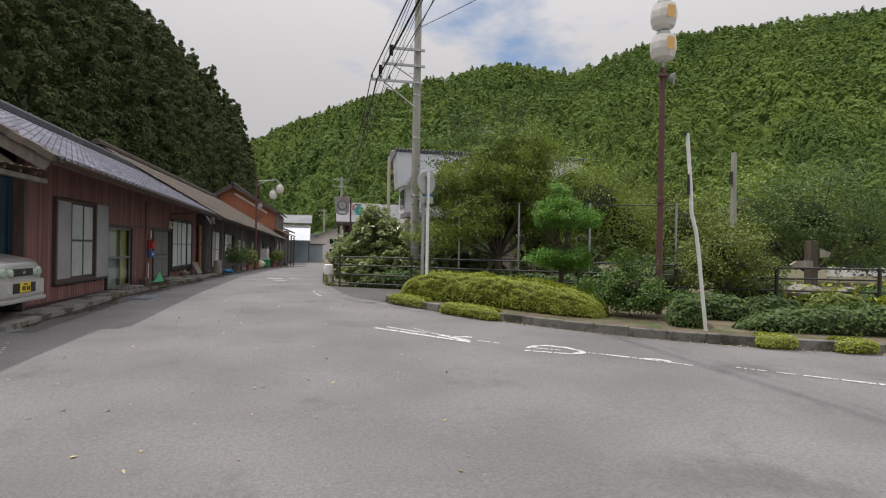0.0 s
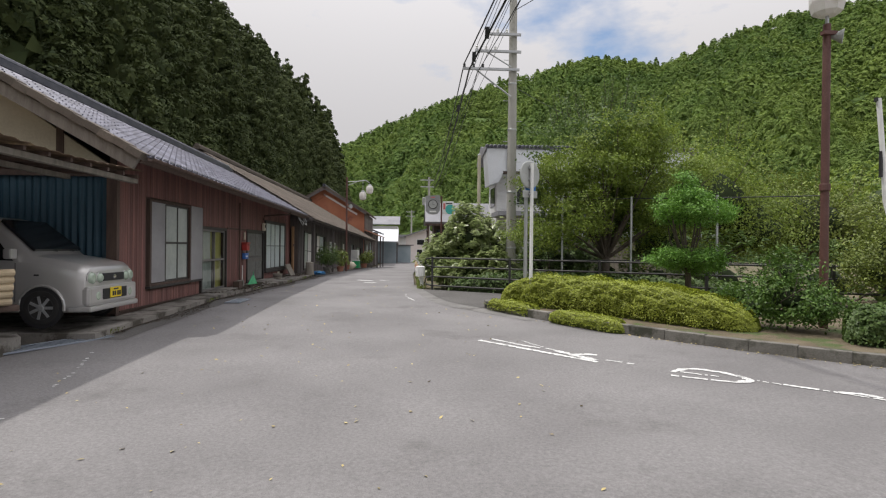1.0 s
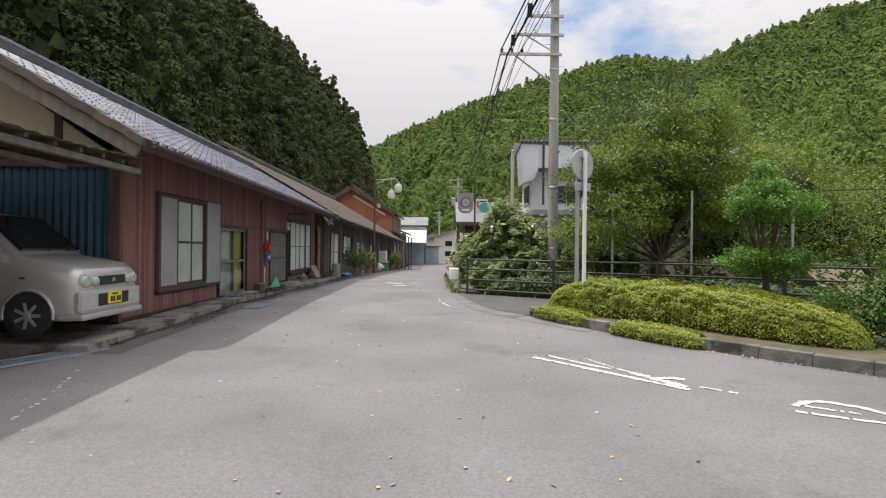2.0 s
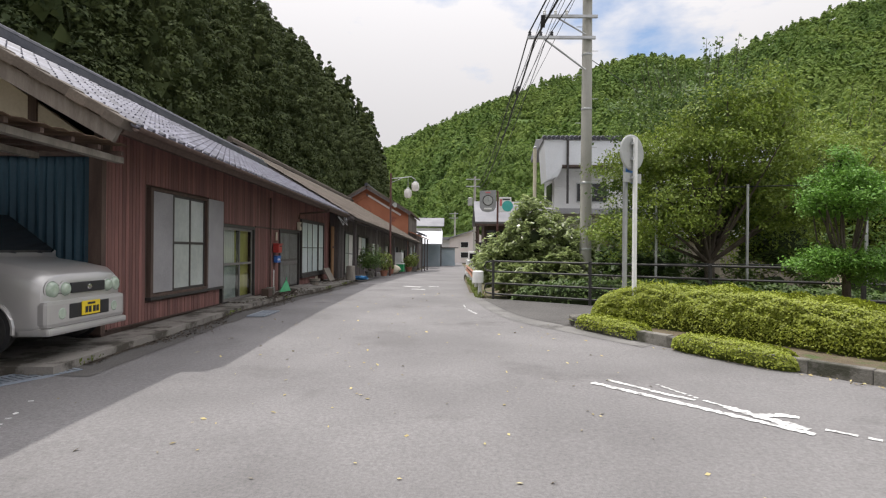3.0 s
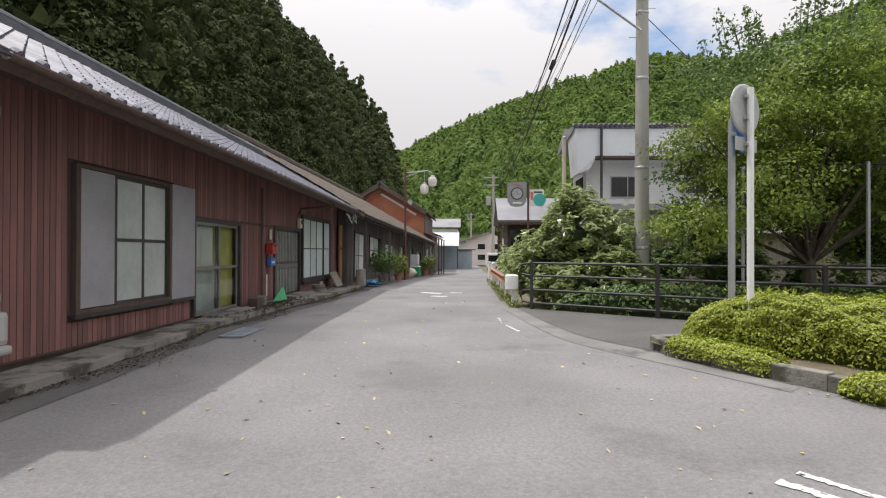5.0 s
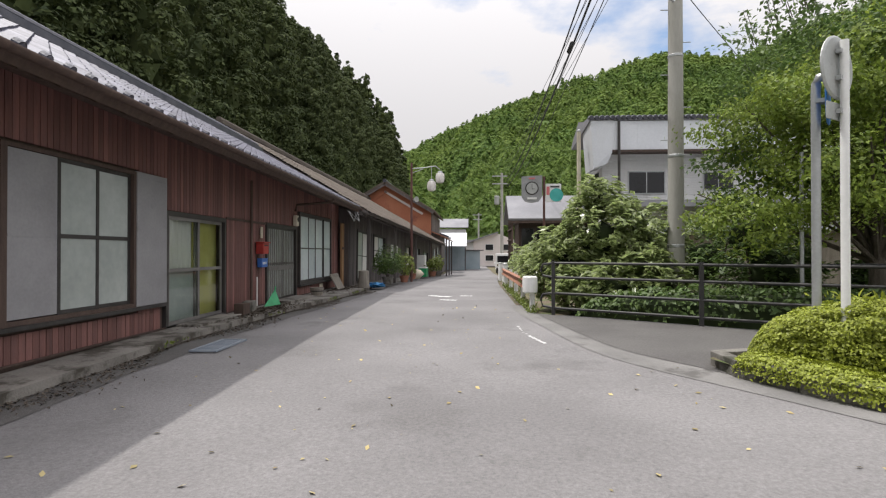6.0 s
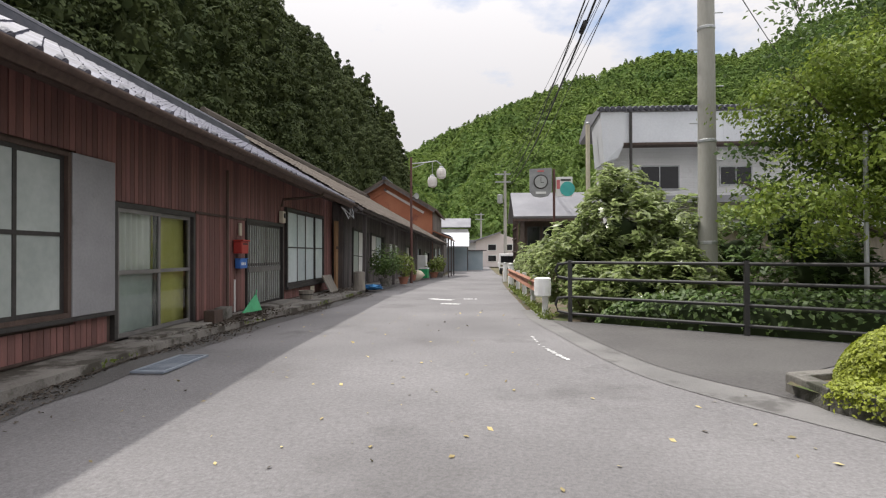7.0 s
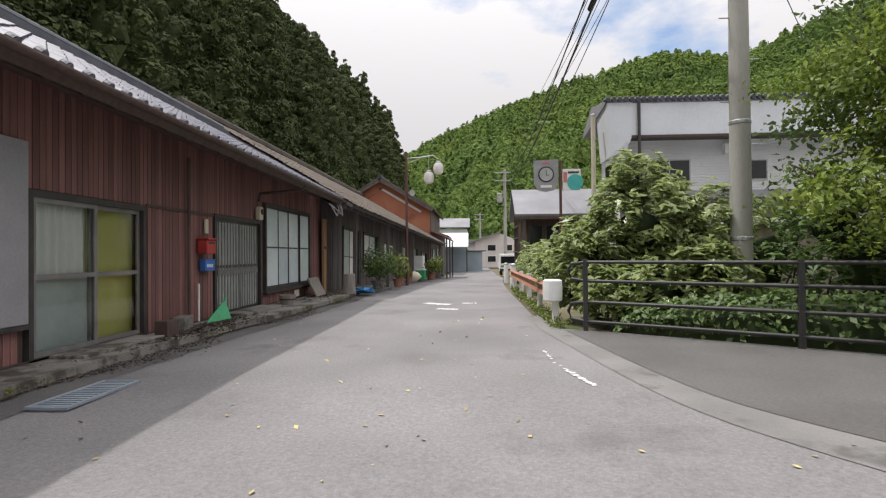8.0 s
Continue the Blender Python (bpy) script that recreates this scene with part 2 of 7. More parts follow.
def tube(bm, pts, radius, sides=8, radius_end=None, caps=True):
    """A round bar along a line of points."""
    pts = [Vector(p) for p in pts]
    rings = []
    for i, p in enumerate(pts):
        d = (pts[min(i + 1, len(pts) - 1)] - pts[max(i - 1, 0)]).normalized()
        side = d.orthogonal().normalized() if abs(d.z) < 0.9 else d.cross(Vector((0, 1, 0))).normalized()
        if abs(d.z) < 0.9:
            side = d.cross(Vector((0, 0, 1))).normalized()
        up = side.cross(d)
        r = radius if radius_end is None else radius + (radius_end - radius) * i / (len(pts) - 1)
        rings.append([bm.verts.new(p + (side * math.cos(a) + up * math.sin(a)) * r) for a in (2 * math.pi * k / sides for k in range(sides))])
    for a, b in zip(rings, rings[1:]):
        for k in range(sides):
            bm.faces.new((a[k], a[(k + 1) % sides], b[(k + 1) % sides], b[k]))
    if caps:
        bm.faces.new(rings[0]), bm.faces.new(rings[-1])
    return bm


def tubed(*a, **k):
    return tube(bmesh.new(), *a, **k)


def prism(bm, outline, depth, m):
    """A flat outline in x and y, pushed along z by depth, placed by m."""
    lo = [bm.verts.new(m @ Vector((x, y, 0))) for x, y in outline]
    hi = [bm.verts.new(m @ Vector((x, y, depth))) for x, y in outline]
    bm.faces.new(lo), bm.faces.new(hi)
    for i in range(len(lo)):
        j = (i + 1) % len(lo)
        bm.faces.new((lo[i], lo[j], hi[j], hi[i]))
    return bm


def lathe(bm, profile, m=None, sides=20):
    """Turned shape: profile of (radius, height)."""
    m = m or Matrix()
    rings = [[bm.verts.new(m @ Vector((r * math.cos(a), r * math.sin(a), h))) for a in (2 * math.pi * k / sides for k in range(sides))] for r, h in profile]
    for a, b in zip(rings, rings[1:]):
        for k in range(sides):
            bm.faces.new((a[k], a[(k + 1) % sides], b[(k + 1) % sides], b[k]))
    bm.faces.new(rings[0]), bm.faces.new(rings[-1])
    return bm


def sheet(name, xs, ys, height, material):
    """A height field over a grid."""
    bm = bmesh.new()
    g = [[bm.verts.new((x, y, height(x, y))) for x in xs] for y in ys]
    for r0, r1 in zip(g, g[1:]):
        for i in range(len(xs) - 1):
            bm.faces.new((r0[i], r0[i + 1], r1[i + 1], r1[i]))
    me = finish(bm, name)
    me.materials.append(material)
    me.shade_smooth()
    return new(name, me)


def raw_mesh(name, verts, quads, material, smooth_it=False):
    """A mesh straight from arrays of corners and four-sided (or three-sided) faces."""
    me = bpy.data.meshes.new(name)
    k = quads.shape[1]
    me.vertices.add(len(verts))
    me.vertices.foreach_set("co", np.ascontiguousarray(verts, dtype=np.float32).ravel())
    me.loops.add(quads.size)
    me.loops.foreach_set("vertex_index", np.ascontiguousarray(quads, dtype=np.int32).ravel())
    me.polygons.add(len(quads))
    me.polygons.foreach_set("loop_start", np.arange(0, quads.size, k, dtype=np.int32))
    me.update(calc_edges=True)
    me.validate()
    me.materials.append(material)
    if smooth_it:
        me.shade_smooth()
    return me


RNG = np.random.default_rng(7)


def unit(v):
    return v / np.maximum(np.linalg.norm(v, axis=1, keepdims=True), 1e-9)


def leaf_arrays(P, N, S, aspect=0.55, fold=0.12):
    """Leaves: one folded diamond at each point P, facing N, S long."""
    n = len(P)
    N = unit(N)
    T = unit(np.cross(N, RNG.normal(size=(n, 3))))
    B = np.cross(N, T)
    S = S[:, None]
    V = np.stack([P - T * S * 0.5, P + B * S * aspect * 0.5 + N * S * fold, P + T * S * 0.5, P - B * S * aspect * 0.5 + N * S * fold], axis=1)
    return V.reshape(-1, 3), np.arange(4 * n).reshape(-1, 4)


def tuft_arrays(P, N, S):
    """Tufts: one triangle at each point P, facing N, S long."""
    n = len(P)
    N = unit(N)
    T = unit(np.cross(N, RNG.normal(size=(n, 3))))
    B = np.cross(N, T)
    S = S[:, None]
    V = np.stack([P + T * S * 0.62, P - T * S * 0.38 + B * S * 0.5, P - T * S * 0.38 - B * S * 0.5], axis=1)
    return V.reshape(-1, 3), np.arange(3 * n).reshape(-1, 3)


def shell(c, r, n, lump=0.25, inner=0.72, up=0.35):
    """Points and facings on a lumpy egg round c."""
    d = unit(RNG.normal(size=(n, 3)))
    k = RNG.normal(size=(7, 3)) * 2.2
    ph = RNG.uniform(0, 6.28, 7)
    w = np.sin(d @ k.T + ph).mean(axis=1) * 2.2
    rad = (inner + (1 - inner) * RNG.uniform(0, 1, n) ** 0.6) * (1 + lump * w)
    P = np.array(c) + d * np.array(r) * rad[:, None]
    N = d / np.array(r) * min(r) + RNG.normal(size=(n, 3)) * 0.45 + np.array((0, 0, up))
    return P, N


def leaf_part(name, P, N, S, material, parent=None, aspect=0.55, label="", fold=0.12):
    V, F = leaf_arrays(P, N, S, aspect, fold)
    ob = new(name, raw_mesh(name, V, F, material))
    if parent:
        ob.parent = parent
    if label:
        tagged(ob, label)
    return ob


def scatter(name, templates, places, material, rng):
    """Joins many turned and scaled copies of some leaf clouds into one mesh. places: x, y, z, scale, height scale."""
    vs, fs, base = [], [], 0
    for x, y, z, s, h in places:
        V, F = templates[rng.integers(len(templates))]
        a = rng.uniform(0, 6.28)
        R = np.array(((math.cos(a), -math.sin(a), 0), (math.sin(a), math.cos(a), 0), (0, 0, 1)))
        vs.append((V @ R.T) * (s, s, h) + (x, y, z))
        fs.append(F + base)
        base += len(V)
    return new(name, raw_mesh(name, np.concatenate(vs), np.concatenate(fs), material))


def ico_part(name, c, r, material, parent=None, sub=3, amount=0.12, freq=1.5):
    bm = bmesh.new()
    bmesh.ops.create_icosphere(bm, subdivisions=sub, radius=1.0)
    for v in bm.verts:
        k = 1 + amount * noise.noise(v.co * freq + Vector(c))
        v.co = Vector((c[0] + v.co.x * r[0] * k, c[1] + v.co.y * r[1] * k, c[2] + v.co.z * r[2] * k))
    return part(name, bm, material, parent, smooth_angle=80)


# ---------------------------------------------------------------- ground and road
ground = sheet("ground", list(np.linspace(-900, -70, 8)) + list(np.linspace(-60, 60, 41)) + list(np.linspace(70, 900, 8)),
               list(np.linspace(-600, -70, 6)) + list(np.linspace(-60, 120, 61)) + list(np.linspace(140, 900, 8)),
               lambda x, y: gz(x, y) - 0.12 - 0.5 * smooth(0, 1, (x - 4.5 - max(0, (17 - y) * 1.4)) / 4) * smooth(10, 13, y), SOIL)
tagged(ground, "dark soil with sparse grass", "ground", kind="structure")


def road_left(y):
    return -3.95 + 0.55 * smooth(14, 23, y) + 1.0 * smooth(22, 45, y) - 1.6 * smooth(10.5, 6, y) - 30 * smooth(4, -6, y)


def road_right(y):
    if y < 11.5:
        return 60.0
    if y < 17.9:
        return min(60.0, 0.97 + (17.9 - y) * 1.42)
    return 0.62 + 0.9 * smooth(26, 50, y)


def build_road():
    bm = bmesh.new()
    ys = [-40, -30, -20, -12, -6] + [i * 0.5 for i in range(-8, 60)] + list(range(30, 100, 3))
    rows = []
    for y in ys:
        a, b = road_left(y) - 0.35, road_right(y)
        rows.append([bm.verts.new((a + (b - a) * k / 40, y, gz(0, y))) for k in range(41)])
    for r0, r1 in zip(rows, rows[1:]):
        for k in range(40):
            bm.faces.new((r0[k], r0[k + 1], r1[k + 1], r1[k]))
    me = finish(bm, "road")
    me.materials.append(ASPHALT)
    return tagged(new("road", me), "worn grey asphalt village road with faded markings", "road", kind="structure")


road = build_road()

# ---------------------------------------------------------------- planted island with its kerb
KERB_LINE = [(2.75, 13.3), (2.35, 13.25), (2.08, 13.0), (2.12, 12.75), (2.3, 12.35), (3.0, 11.2), (3.9, 9.75), (5.5, 7.95), (7.0, 6.8), (8.9, 5.9), (13.0, 4.6), (22.0, 2.5), (40.0, -1.0)]


def along(line, step):
    """Points every step metres along a bent line."""
    out, left = [Vector(line[0])], step
    for a, b in zip(line, line[1:]):
        a, b = Vector(a), Vector(b)
        d = (b - a).length
        while left <= d:
            out.append(a + (b - a) * left / d)
            left += step
        left -= d
    return out


def rounded(line, times=2):
    for _ in range(times):
        new_line = [line[0]]
        for a, b in zip(line, line[1:]):
            new_line += [(a[0] * 0.75 + b[0] * 0.25, a[1] * 0.75 + b[1] * 0.25), (a[0] * 0.25 + b[0] * 0.75, a[1] * 0.25 + b[1] * 0.75)]
        line = new_line + [line[-1]]
    return line


KLINE = rounded(KERB_LINE)


def build_island():
    bm = bmesh.new()
    outline = [(p.x, p.y) for p in along(KLINE, 0.4)] + [(40, 30), (16, 18), (9, 12.6), (4.9, 14.7), (3.3, 13.95)]
    vs = [bm.verts.new((x, y, gz(x, y) + 0.11)) for x, y in outline]
    bm.faces.new(vs)
    bmesh.ops.triangulate(bm, faces=bm.faces)
    return part("planting_bed", bm, SOIL)


bed = tagged(build_island(), "bare brown soil bed with weeds behind a kerb", "planting bed", kind="structure")

# ---------------------------------------------------------------- hills
RIDGE = [(-24, 6.5), (-8.2, 9.4), (-4, 11.8), (1.5, 14.1), (9.6, 16.8), (16, 18.3), (19.5, 18.5), (24.7, 17.4), (29.6, 18.8), (35.2, 20.1), (40, 20.0), (45.7, 19.8), (52, 19.2), (64, 16), (80, 10)]


def ridge_at(az):
    return float(np.interp(az, [a for a, _ in RIDGE], [e for _, e in RIDGE]))


def mountain_height(az, r):
    top = 620 * math.tan(radians(ridge_at(az))) - 6
    u = min(1.0, max(0.0, (r - 130) / 490))
    fold = 24 * noise.noise(Vector((az * 0.16, r * 0.004, 3.1))) * math.sin(math.pi * u) + 6 * noise.noise(Vector((az * 0.35, r * 0.012, 8.1))) * math.sin(math.pi * u)
    return top * (0.8 * u + 0.2 * u * u) + fold


def build_mountain():
    bm = bmesh.new()
    azs, rs = [-26 + 1.5 * i for i in range(72)], [110 + 30 * i for i in range(18)] + [700, 900]
    g = [[bm.verts.new((r * math.sin(radians(a)), r * math.cos(radians(a)), mountain_height(a, min(r, 620)) - 4.5 - (max(0, r - 620) * 0.3))) for r in rs] for a in azs]
    for p, q in zip(g, g[1:]):
        for i in range(len(rs) - 1):
            bm.faces.new((p[i], p[i + 1], q[i + 1], q[i]))
    me = finish(bm, "mountain")
    me.materials.append(MOUNT_SOIL)
    me.shade_smooth()
    return tagged(new("mountain", me), "distant wooded mountainside", "mountain", kind="structure")


mountain = build_mountain()


def crown_template(n, size, pointed):
    """A tree crown, one metre wide and high: tufts over a dome of bulging clumps, or over a pointed cone."""
    d = unit(RNG.normal(size=(n, 3)))
    d[:, 2] = np.abs(d[:, 2]) * 1.15 - 0.15
    d = unit(d)
    bulge = 0.84 + 0.16 * np.sin(d @ (RNG.normal(size=(3, 1)) * 5)[:, 0] + d[:, 2] * 7) + RNG.uniform(-0.06, 0.06, n)
    P = d * bulge[:, None] * (0.5, 0.5, 0.62) + (0, 0, 0.36)
    if pointed:
        P[:, :2] *= (1.05 - 0.75 * np.clip(P[:, 2:3], 0, 1))
        P[:, 2] *= 1.25
    N = d + (0, 0, 0.35) + RNG.normal(size=(n, 3)) * 0.2
    return tuft_arrays(P, N, size * RNG.uniform(0.7, 1.3, n))


def cedar_template(boughs, tufts, size, tall=15.0, wide=2.7):
    """A cedar in metres: boughs as drooping tufted domes set in a spiral, dark heart behind them."""
    Ps, Ns, Ss = [], [], []
    for i in range(boughs):
        h = 0.12 + 0.88 * (i + RNG.uniform(0, 1)) / boughs
        a = i * 2.4 + RNG.normal() * 0.35
        reach = wide * (1 - h) ** 0.62 * RNG.uniform(0.72, 1.08) + 0.1
        r = (0.42 + 0.62 * (1 - h)) * RNG.uniform(0.75, 1.25)
        c = np.array((reach * math.cos(a) * 0.8, reach * math.sin(a) * 0.8, tall * h - 0.25 * reach))
        d = unit(RNG.normal(size=(tufts, 3)) + np.array((math.cos(a), math.sin(a), 0.75)) * 0.9)
        Ps.append(c + d * (r, r, r * 0.8) * RNG.uniform(0.82, 1.08, (tufts, 1)))
        Ns.append(d + (0, 0, 0.2) + RNG.normal(size=(tufts, 3)) * 0.28)
        Ss.append(size * RNG.uniform(0.6, 1.4, tufts))
    k = 70
    h, a = RNG.uniform(0.05, 0.9, k), RNG.uniform(0, 6.28, k)
    q = wide * 0.38 * (1 - h) ** 0.62
    Ps.append(np.stack([q * np.cos(a), q * np.sin(a), tall * h], axis=1))
    Ns.append(np.stack([np.cos(a), np.sin(a), np.zeros(k)], axis=1))
    Ss.append(np.full(k, 0.9))
    return tuft_arrays(np.concatenate(Ps), np.concatenate(Ns), np.concatenate(Ss))


def build_mountain_woods():
    rng = np.random.default_rng(11)
    temps = [crown_template(95, 0.215, False) for _ in range(6)] + [crown_template(95, 0.205, True) for _ in range(2)]
    fine = [crown_template(285, 0.116, False) for _ in range(6)] + [crown_template(285, 0.112, True) for _ in range(3)]
    low = []
    places = []
    for _ in range(7600):
        az = rng.uniform(-12, 56)
        r = 135 + 490 * rng.uniform(0, 1) ** 0.75
        s = rng.uniform(4.6, 9.6) * (0.75 + 0.25 * r / 500)
        x, y = r * math.sin(radians(az)), r * math.cos(radians(az))
        (places if r > 310 else low).append((x, y, mountain_height(az, r) - 1.5, s, s * rng.uniform(0.85, 1.35)))
    tagged(scatter("lower_mountain_woods", fine, low, L_MOUNT, rng), "green mixed woods on the lower mountainside", "woods", kind="stuff")
    return tagged(scatter("mountain_woods", temps, places, L_MOUNT, rng), "dense green broadleaf and cedar woods", "woods", kind="stuff")


mountain_woods = build_mountain_woods()

# the spur's wooded skyline: bearing from the street's start, rise over run
SKYLINE = [(-60, 0.9), (-40, 0.66), (-20, 0.43), (-17.4, 0.40), (-15.8, 0.374), (-14.2, 0.354), (-11.6, 0.33), (-10.2, 0.305), (-9.1, 0.275), (-8.2, 0.235), (-7.4, 0.185), (-6.8, 0.13), (-6.3, 0.07), (-5.5, 0.03)]


def skyline_at(x, y):
    az = math.degrees(math.atan2(x, y - 3.0))
    return 1.2 + math.hypot(x, y - 3.0) * float(np.interp(az, [a for a, _ in SKYLINE], [e for _, e in SKYLINE]))


def hill_height(x, y):
    up = max(0.0, -13.5 + 7 * smooth(70, 130, y) - x)
    slope = 115 * (1 - math.exp(-up / 70))
    end = 1 - smooth(100, 190, y)
    return -0.3 + slope * (0.12 + 0.88 * end) + 2.5 * noise.noise(Vector((x * 0.05, y * 0.03, 1.7))) * smooth(0, 10, up)


hill = sheet("hill", [-150 + 4 * i for i in range(36)], [-60 + 6 * i for i in range(56)], hill_height, HILLSOIL)
tagged(hill, "steep dark wooded hillside", "hill", kind="structure")


def build_hill_woods():
    rng = np.random.default_rng(5)
    temps = [cedar_template(34, 13, 0.62) for _ in range(5)]
    mid = [cedar_template(60, 30, 0.34) for _ in range(5)]
    near = [cedar_template(80, 88, 0.175) for _ in range(6)]
    places, second, close, pale = [], [], [], []
    for i in range(54):
        for j in range(21):
            x, y = -15 + 4 * smooth(70, 110, 4.5 * i) - 3.0 * j + rng.uniform(-1.4, 1.4), -8 + 4.5 * i + rng.uniform(-2, 2)
            if -x > 1.25 * (y + 2) or (y > 110 and j > 15):
                continue
            z = hill_height(x, y) - 1.0
            top = min(z + rng.uniform(14, 19), skyline_at(x, y) * rng.uniform(0.93, 1.01))
            if top - z < 4.0:
                continue
            h = (top - z) / 15.0
            one = (x, y, z, min(1.1, max(0.62, h)) * rng.uniform(0.9, 1.15), h)
            if y > 62 and j < 5 and rng.uniform() < 0.5 and h < 0.8:
                pale.append(one)
            elif y < 92 and j < 5:
                close.append(one)
            else:
                (second if y < 100 and j < 11 else places).append(one)
    tagged(scatter("near_cedar_woods", near, close, L_CEDAR, rng), "dense dark green cedars just behind the houses", "woods", kind="stuff")
    tagged(scatter("upper_cedar_woods", mid, second, L_CEDAR, rng), "dark green cedars higher up the hillside", "woods", kind="stuff")
    if pale:
        tagged(scatter("spur_broadleaf_woods", mid, pale, L_SPUR, rng), "lighter green broadleaf trees at the foot of the spur", "woods", kind="stuff")
    return tagged(scatter("cedar_woods", temps, places, L_CEDAR, rng), "dense dark green cedar woods on the hillside", "woods", kind="stuff")


cedar_woods = build_hill_woods()

# ---------------------------------------------------------------- extra materials for fittings
def glass_mat(name, tint=(0.9, 0.95, 0.93), base=0.04):
    m = bpy.data.materials.new(name)
    m.use_nodes = True
    n, l = m.node_tree.nodes, m.node_tree.links
    n.remove(n["Principled BSDF"])
    tr, gl, mx, fr = n.new("ShaderNodeBsdfTransparent"), n.new("ShaderNodeBsdfGlossy"), n.new("ShaderNodeMixShader"), n.new("ShaderNodeFresnel")
    tr.inputs["Color"].default_value, gl.inputs["Roughness"].default_value, fr.inputs["IOR"].default_value = (*tint, 1), base, 1.5
    l.new(fr.outputs[0], mx.inputs[0]), l.new(tr.outputs[0], mx.inputs[1]), l.new(gl.outputs[0], mx.inputs[2])
    l.new(mx.outputs[0], n["Material Output"].inputs["Surface"])
    return m


GLASS = glass_mat("window_glass")
DARKGLASS = mat("dark_car_glass", (0.012, 0.013, 0.015), (0.02, 0.021, 0.024), scale=1, fine=5, rough=0.08, bump=0.0)
FROST = mat("frosted_glass", (0.38, 0.42, 0.4), (0.5, 0.54, 0.515), scale=1.6, fine=12, rough=0.22, bump=0.05, jitter=0.12)
FROST_BLUE = mat("pale_blue_frosted_glass", (0.52, 0.6, 0.62), (0.66, 0.73, 0.74), scale=1.4, fine=10, rough=0.15, bump=0.03, jitter=0.15)
SHUTTER = mat("grey_shutter_panel", (0.26, 0.255, 0.265), (0.33, 0.325, 0.335), scale=1.8, fine=30, rough=0.6, bump=0.1, spot=(0.22, 0.215, 0.21), spot_scale=1.5)
CURTAIN = mat("white_curtain", (0.72, 0.71, 0.67), (0.8, 0.79, 0.75), scale=2, fine=40, rough=0.95, bump=0.1)
CURTAIN_Y = mat("yellow_green_curtain", (0.5, 0.47, 0.15), (0.6, 0.56, 0.2), scale=1.5, fine=30, rough=0.9, bump=0.1)
ALU = mat("grey_aluminium_sash", (0.17, 0.16, 0.155), (0.25, 0.24, 0.23), scale=4, fine=40, rough=0.5, metal=0.2, bump=0.1)
SASH = mat("dark_sash", (0.03, 0.027, 0.026), (0.055, 0.05, 0.048), scale=5, fine=40, rough=0.5, bump=0.1)
RED_BOX = mat("red_post_box_paint", (0.33, 0.03, 0.025), (0.42, 0.05, 0.04), scale=6, fine=40, rough=0.45, bump=0.05)
BLUE_BOX = mat("blue_paint", (0.03, 0.12, 0.42), (0.05, 0.17, 0.5), scale=6, fine=40, rough=0.45, bump=0.05)
GREEN_PLASTIC = mat("green_plastic", (0.015, 0.25, 0.09), (0.03, 0.34, 0.13), scale=5, fine=30, rough=0.45, bump=0.05)
SILVER = mat("silver_car_paint", (0.46, 0.45, 0.44), (0.49, 0.48, 0.47), scale=1.5, fine=200, rough=0.32, metal=0.4, bump=0.0, coat=0.6)
BLACK_PLASTIC = mat("black_plastic", (0.015, 0.015, 0.017), (0.028, 0.028, 0.03), scale=6, fine=60, rough=0.55, bump=0.15)
TYRE = mat("tyre_rubber", (0.018, 0.018, 0.018), (0.035, 0.034, 0.032), scale=8, fine=60, rough=0.85, bump=0.2)
CHROME = mat("chrome", (0.7, 0.7, 0.7), (0.8, 0.8, 0.8), scale=3, fine=30, rough=0.15, metal=1.0, bump=0.0)
LENS = mat("greenish_headlight_glass", (0.30, 0.38, 0.30), (0.42, 0.5, 0.40), scale=12, fine=60, rough=0.12, bump=0.2, coat=1.0)
PLATE_Y = mat("yellow_plate", (0.72, 0.52, 0.02), (0.78, 0.58, 0.03), scale=8, fine=30, rough=0.5, bump=0.0)
LOG = mat("pale_log", (0.42, 0.33, 0.21), (0.55, 0.45, 0.31), scale=3, fine=24, rough=0.85, bump=0.3, stretch=(1, 4, 4), jitter=0.15)
RUST = mat("rusty_brown_paint", (0.24, 0.10, 0.06), (0.34, 0.17, 0.11), scale=2, fine=30, rough=0.8, bump=0.25, spot=(0.45, 0.38, 0.32), spot_scale=3, spot_cut=0.6)
CANOPY = mat("translucent_canopy_sheet", (0.13, 0.085, 0.055), (0.2, 0.14, 0.09), scale=1.5, fine=15, rough=0.6, bump=0.1, spot=(0.62, 0.5, 0.33), spot_scale=1.6, spot_cut=0.6, through_light=0.16)
TERRACOTTA = mat("terracotta", (0.24, 0.10, 0.065), (0.32, 0.15, 0.10), scale=5, fine=30, rough=0.85, bump=0.15)
BLUE_TARP = mat("blue_tarp", (0.04, 0.18, 0.42), (0.07, 0.26, 0.5), scale=5, fine=30, rough=0.5, bump=0.2)
GRATE = mat("galvanised_grate", (0.26, 0.30, 0.36), (0.36, 0.40, 0.45), scale=4, fine=40, rough=0.55, metal=0.4, bump=0.1)
LANTERN = mat("milky_lantern", (0.80, 0.77, 0.75), (0.86, 0.84, 0.82), scale=5, fine=40, rough=0.3, bump=0.03, through_light=0.3)
LANTERN_IN = mat("orange_lantern_core", (0.72, 0.42, 0.12), (0.8, 0.5, 0.2), scale=5, fine=40, rough=0.5, bump=0.0)
BLUE_SIGN = mat("blue_sign_face", (0.02, 0.13, 0.42), (0.03, 0.17, 0.5), scale=5, fine=30, rough=0.4, bump=0.0)
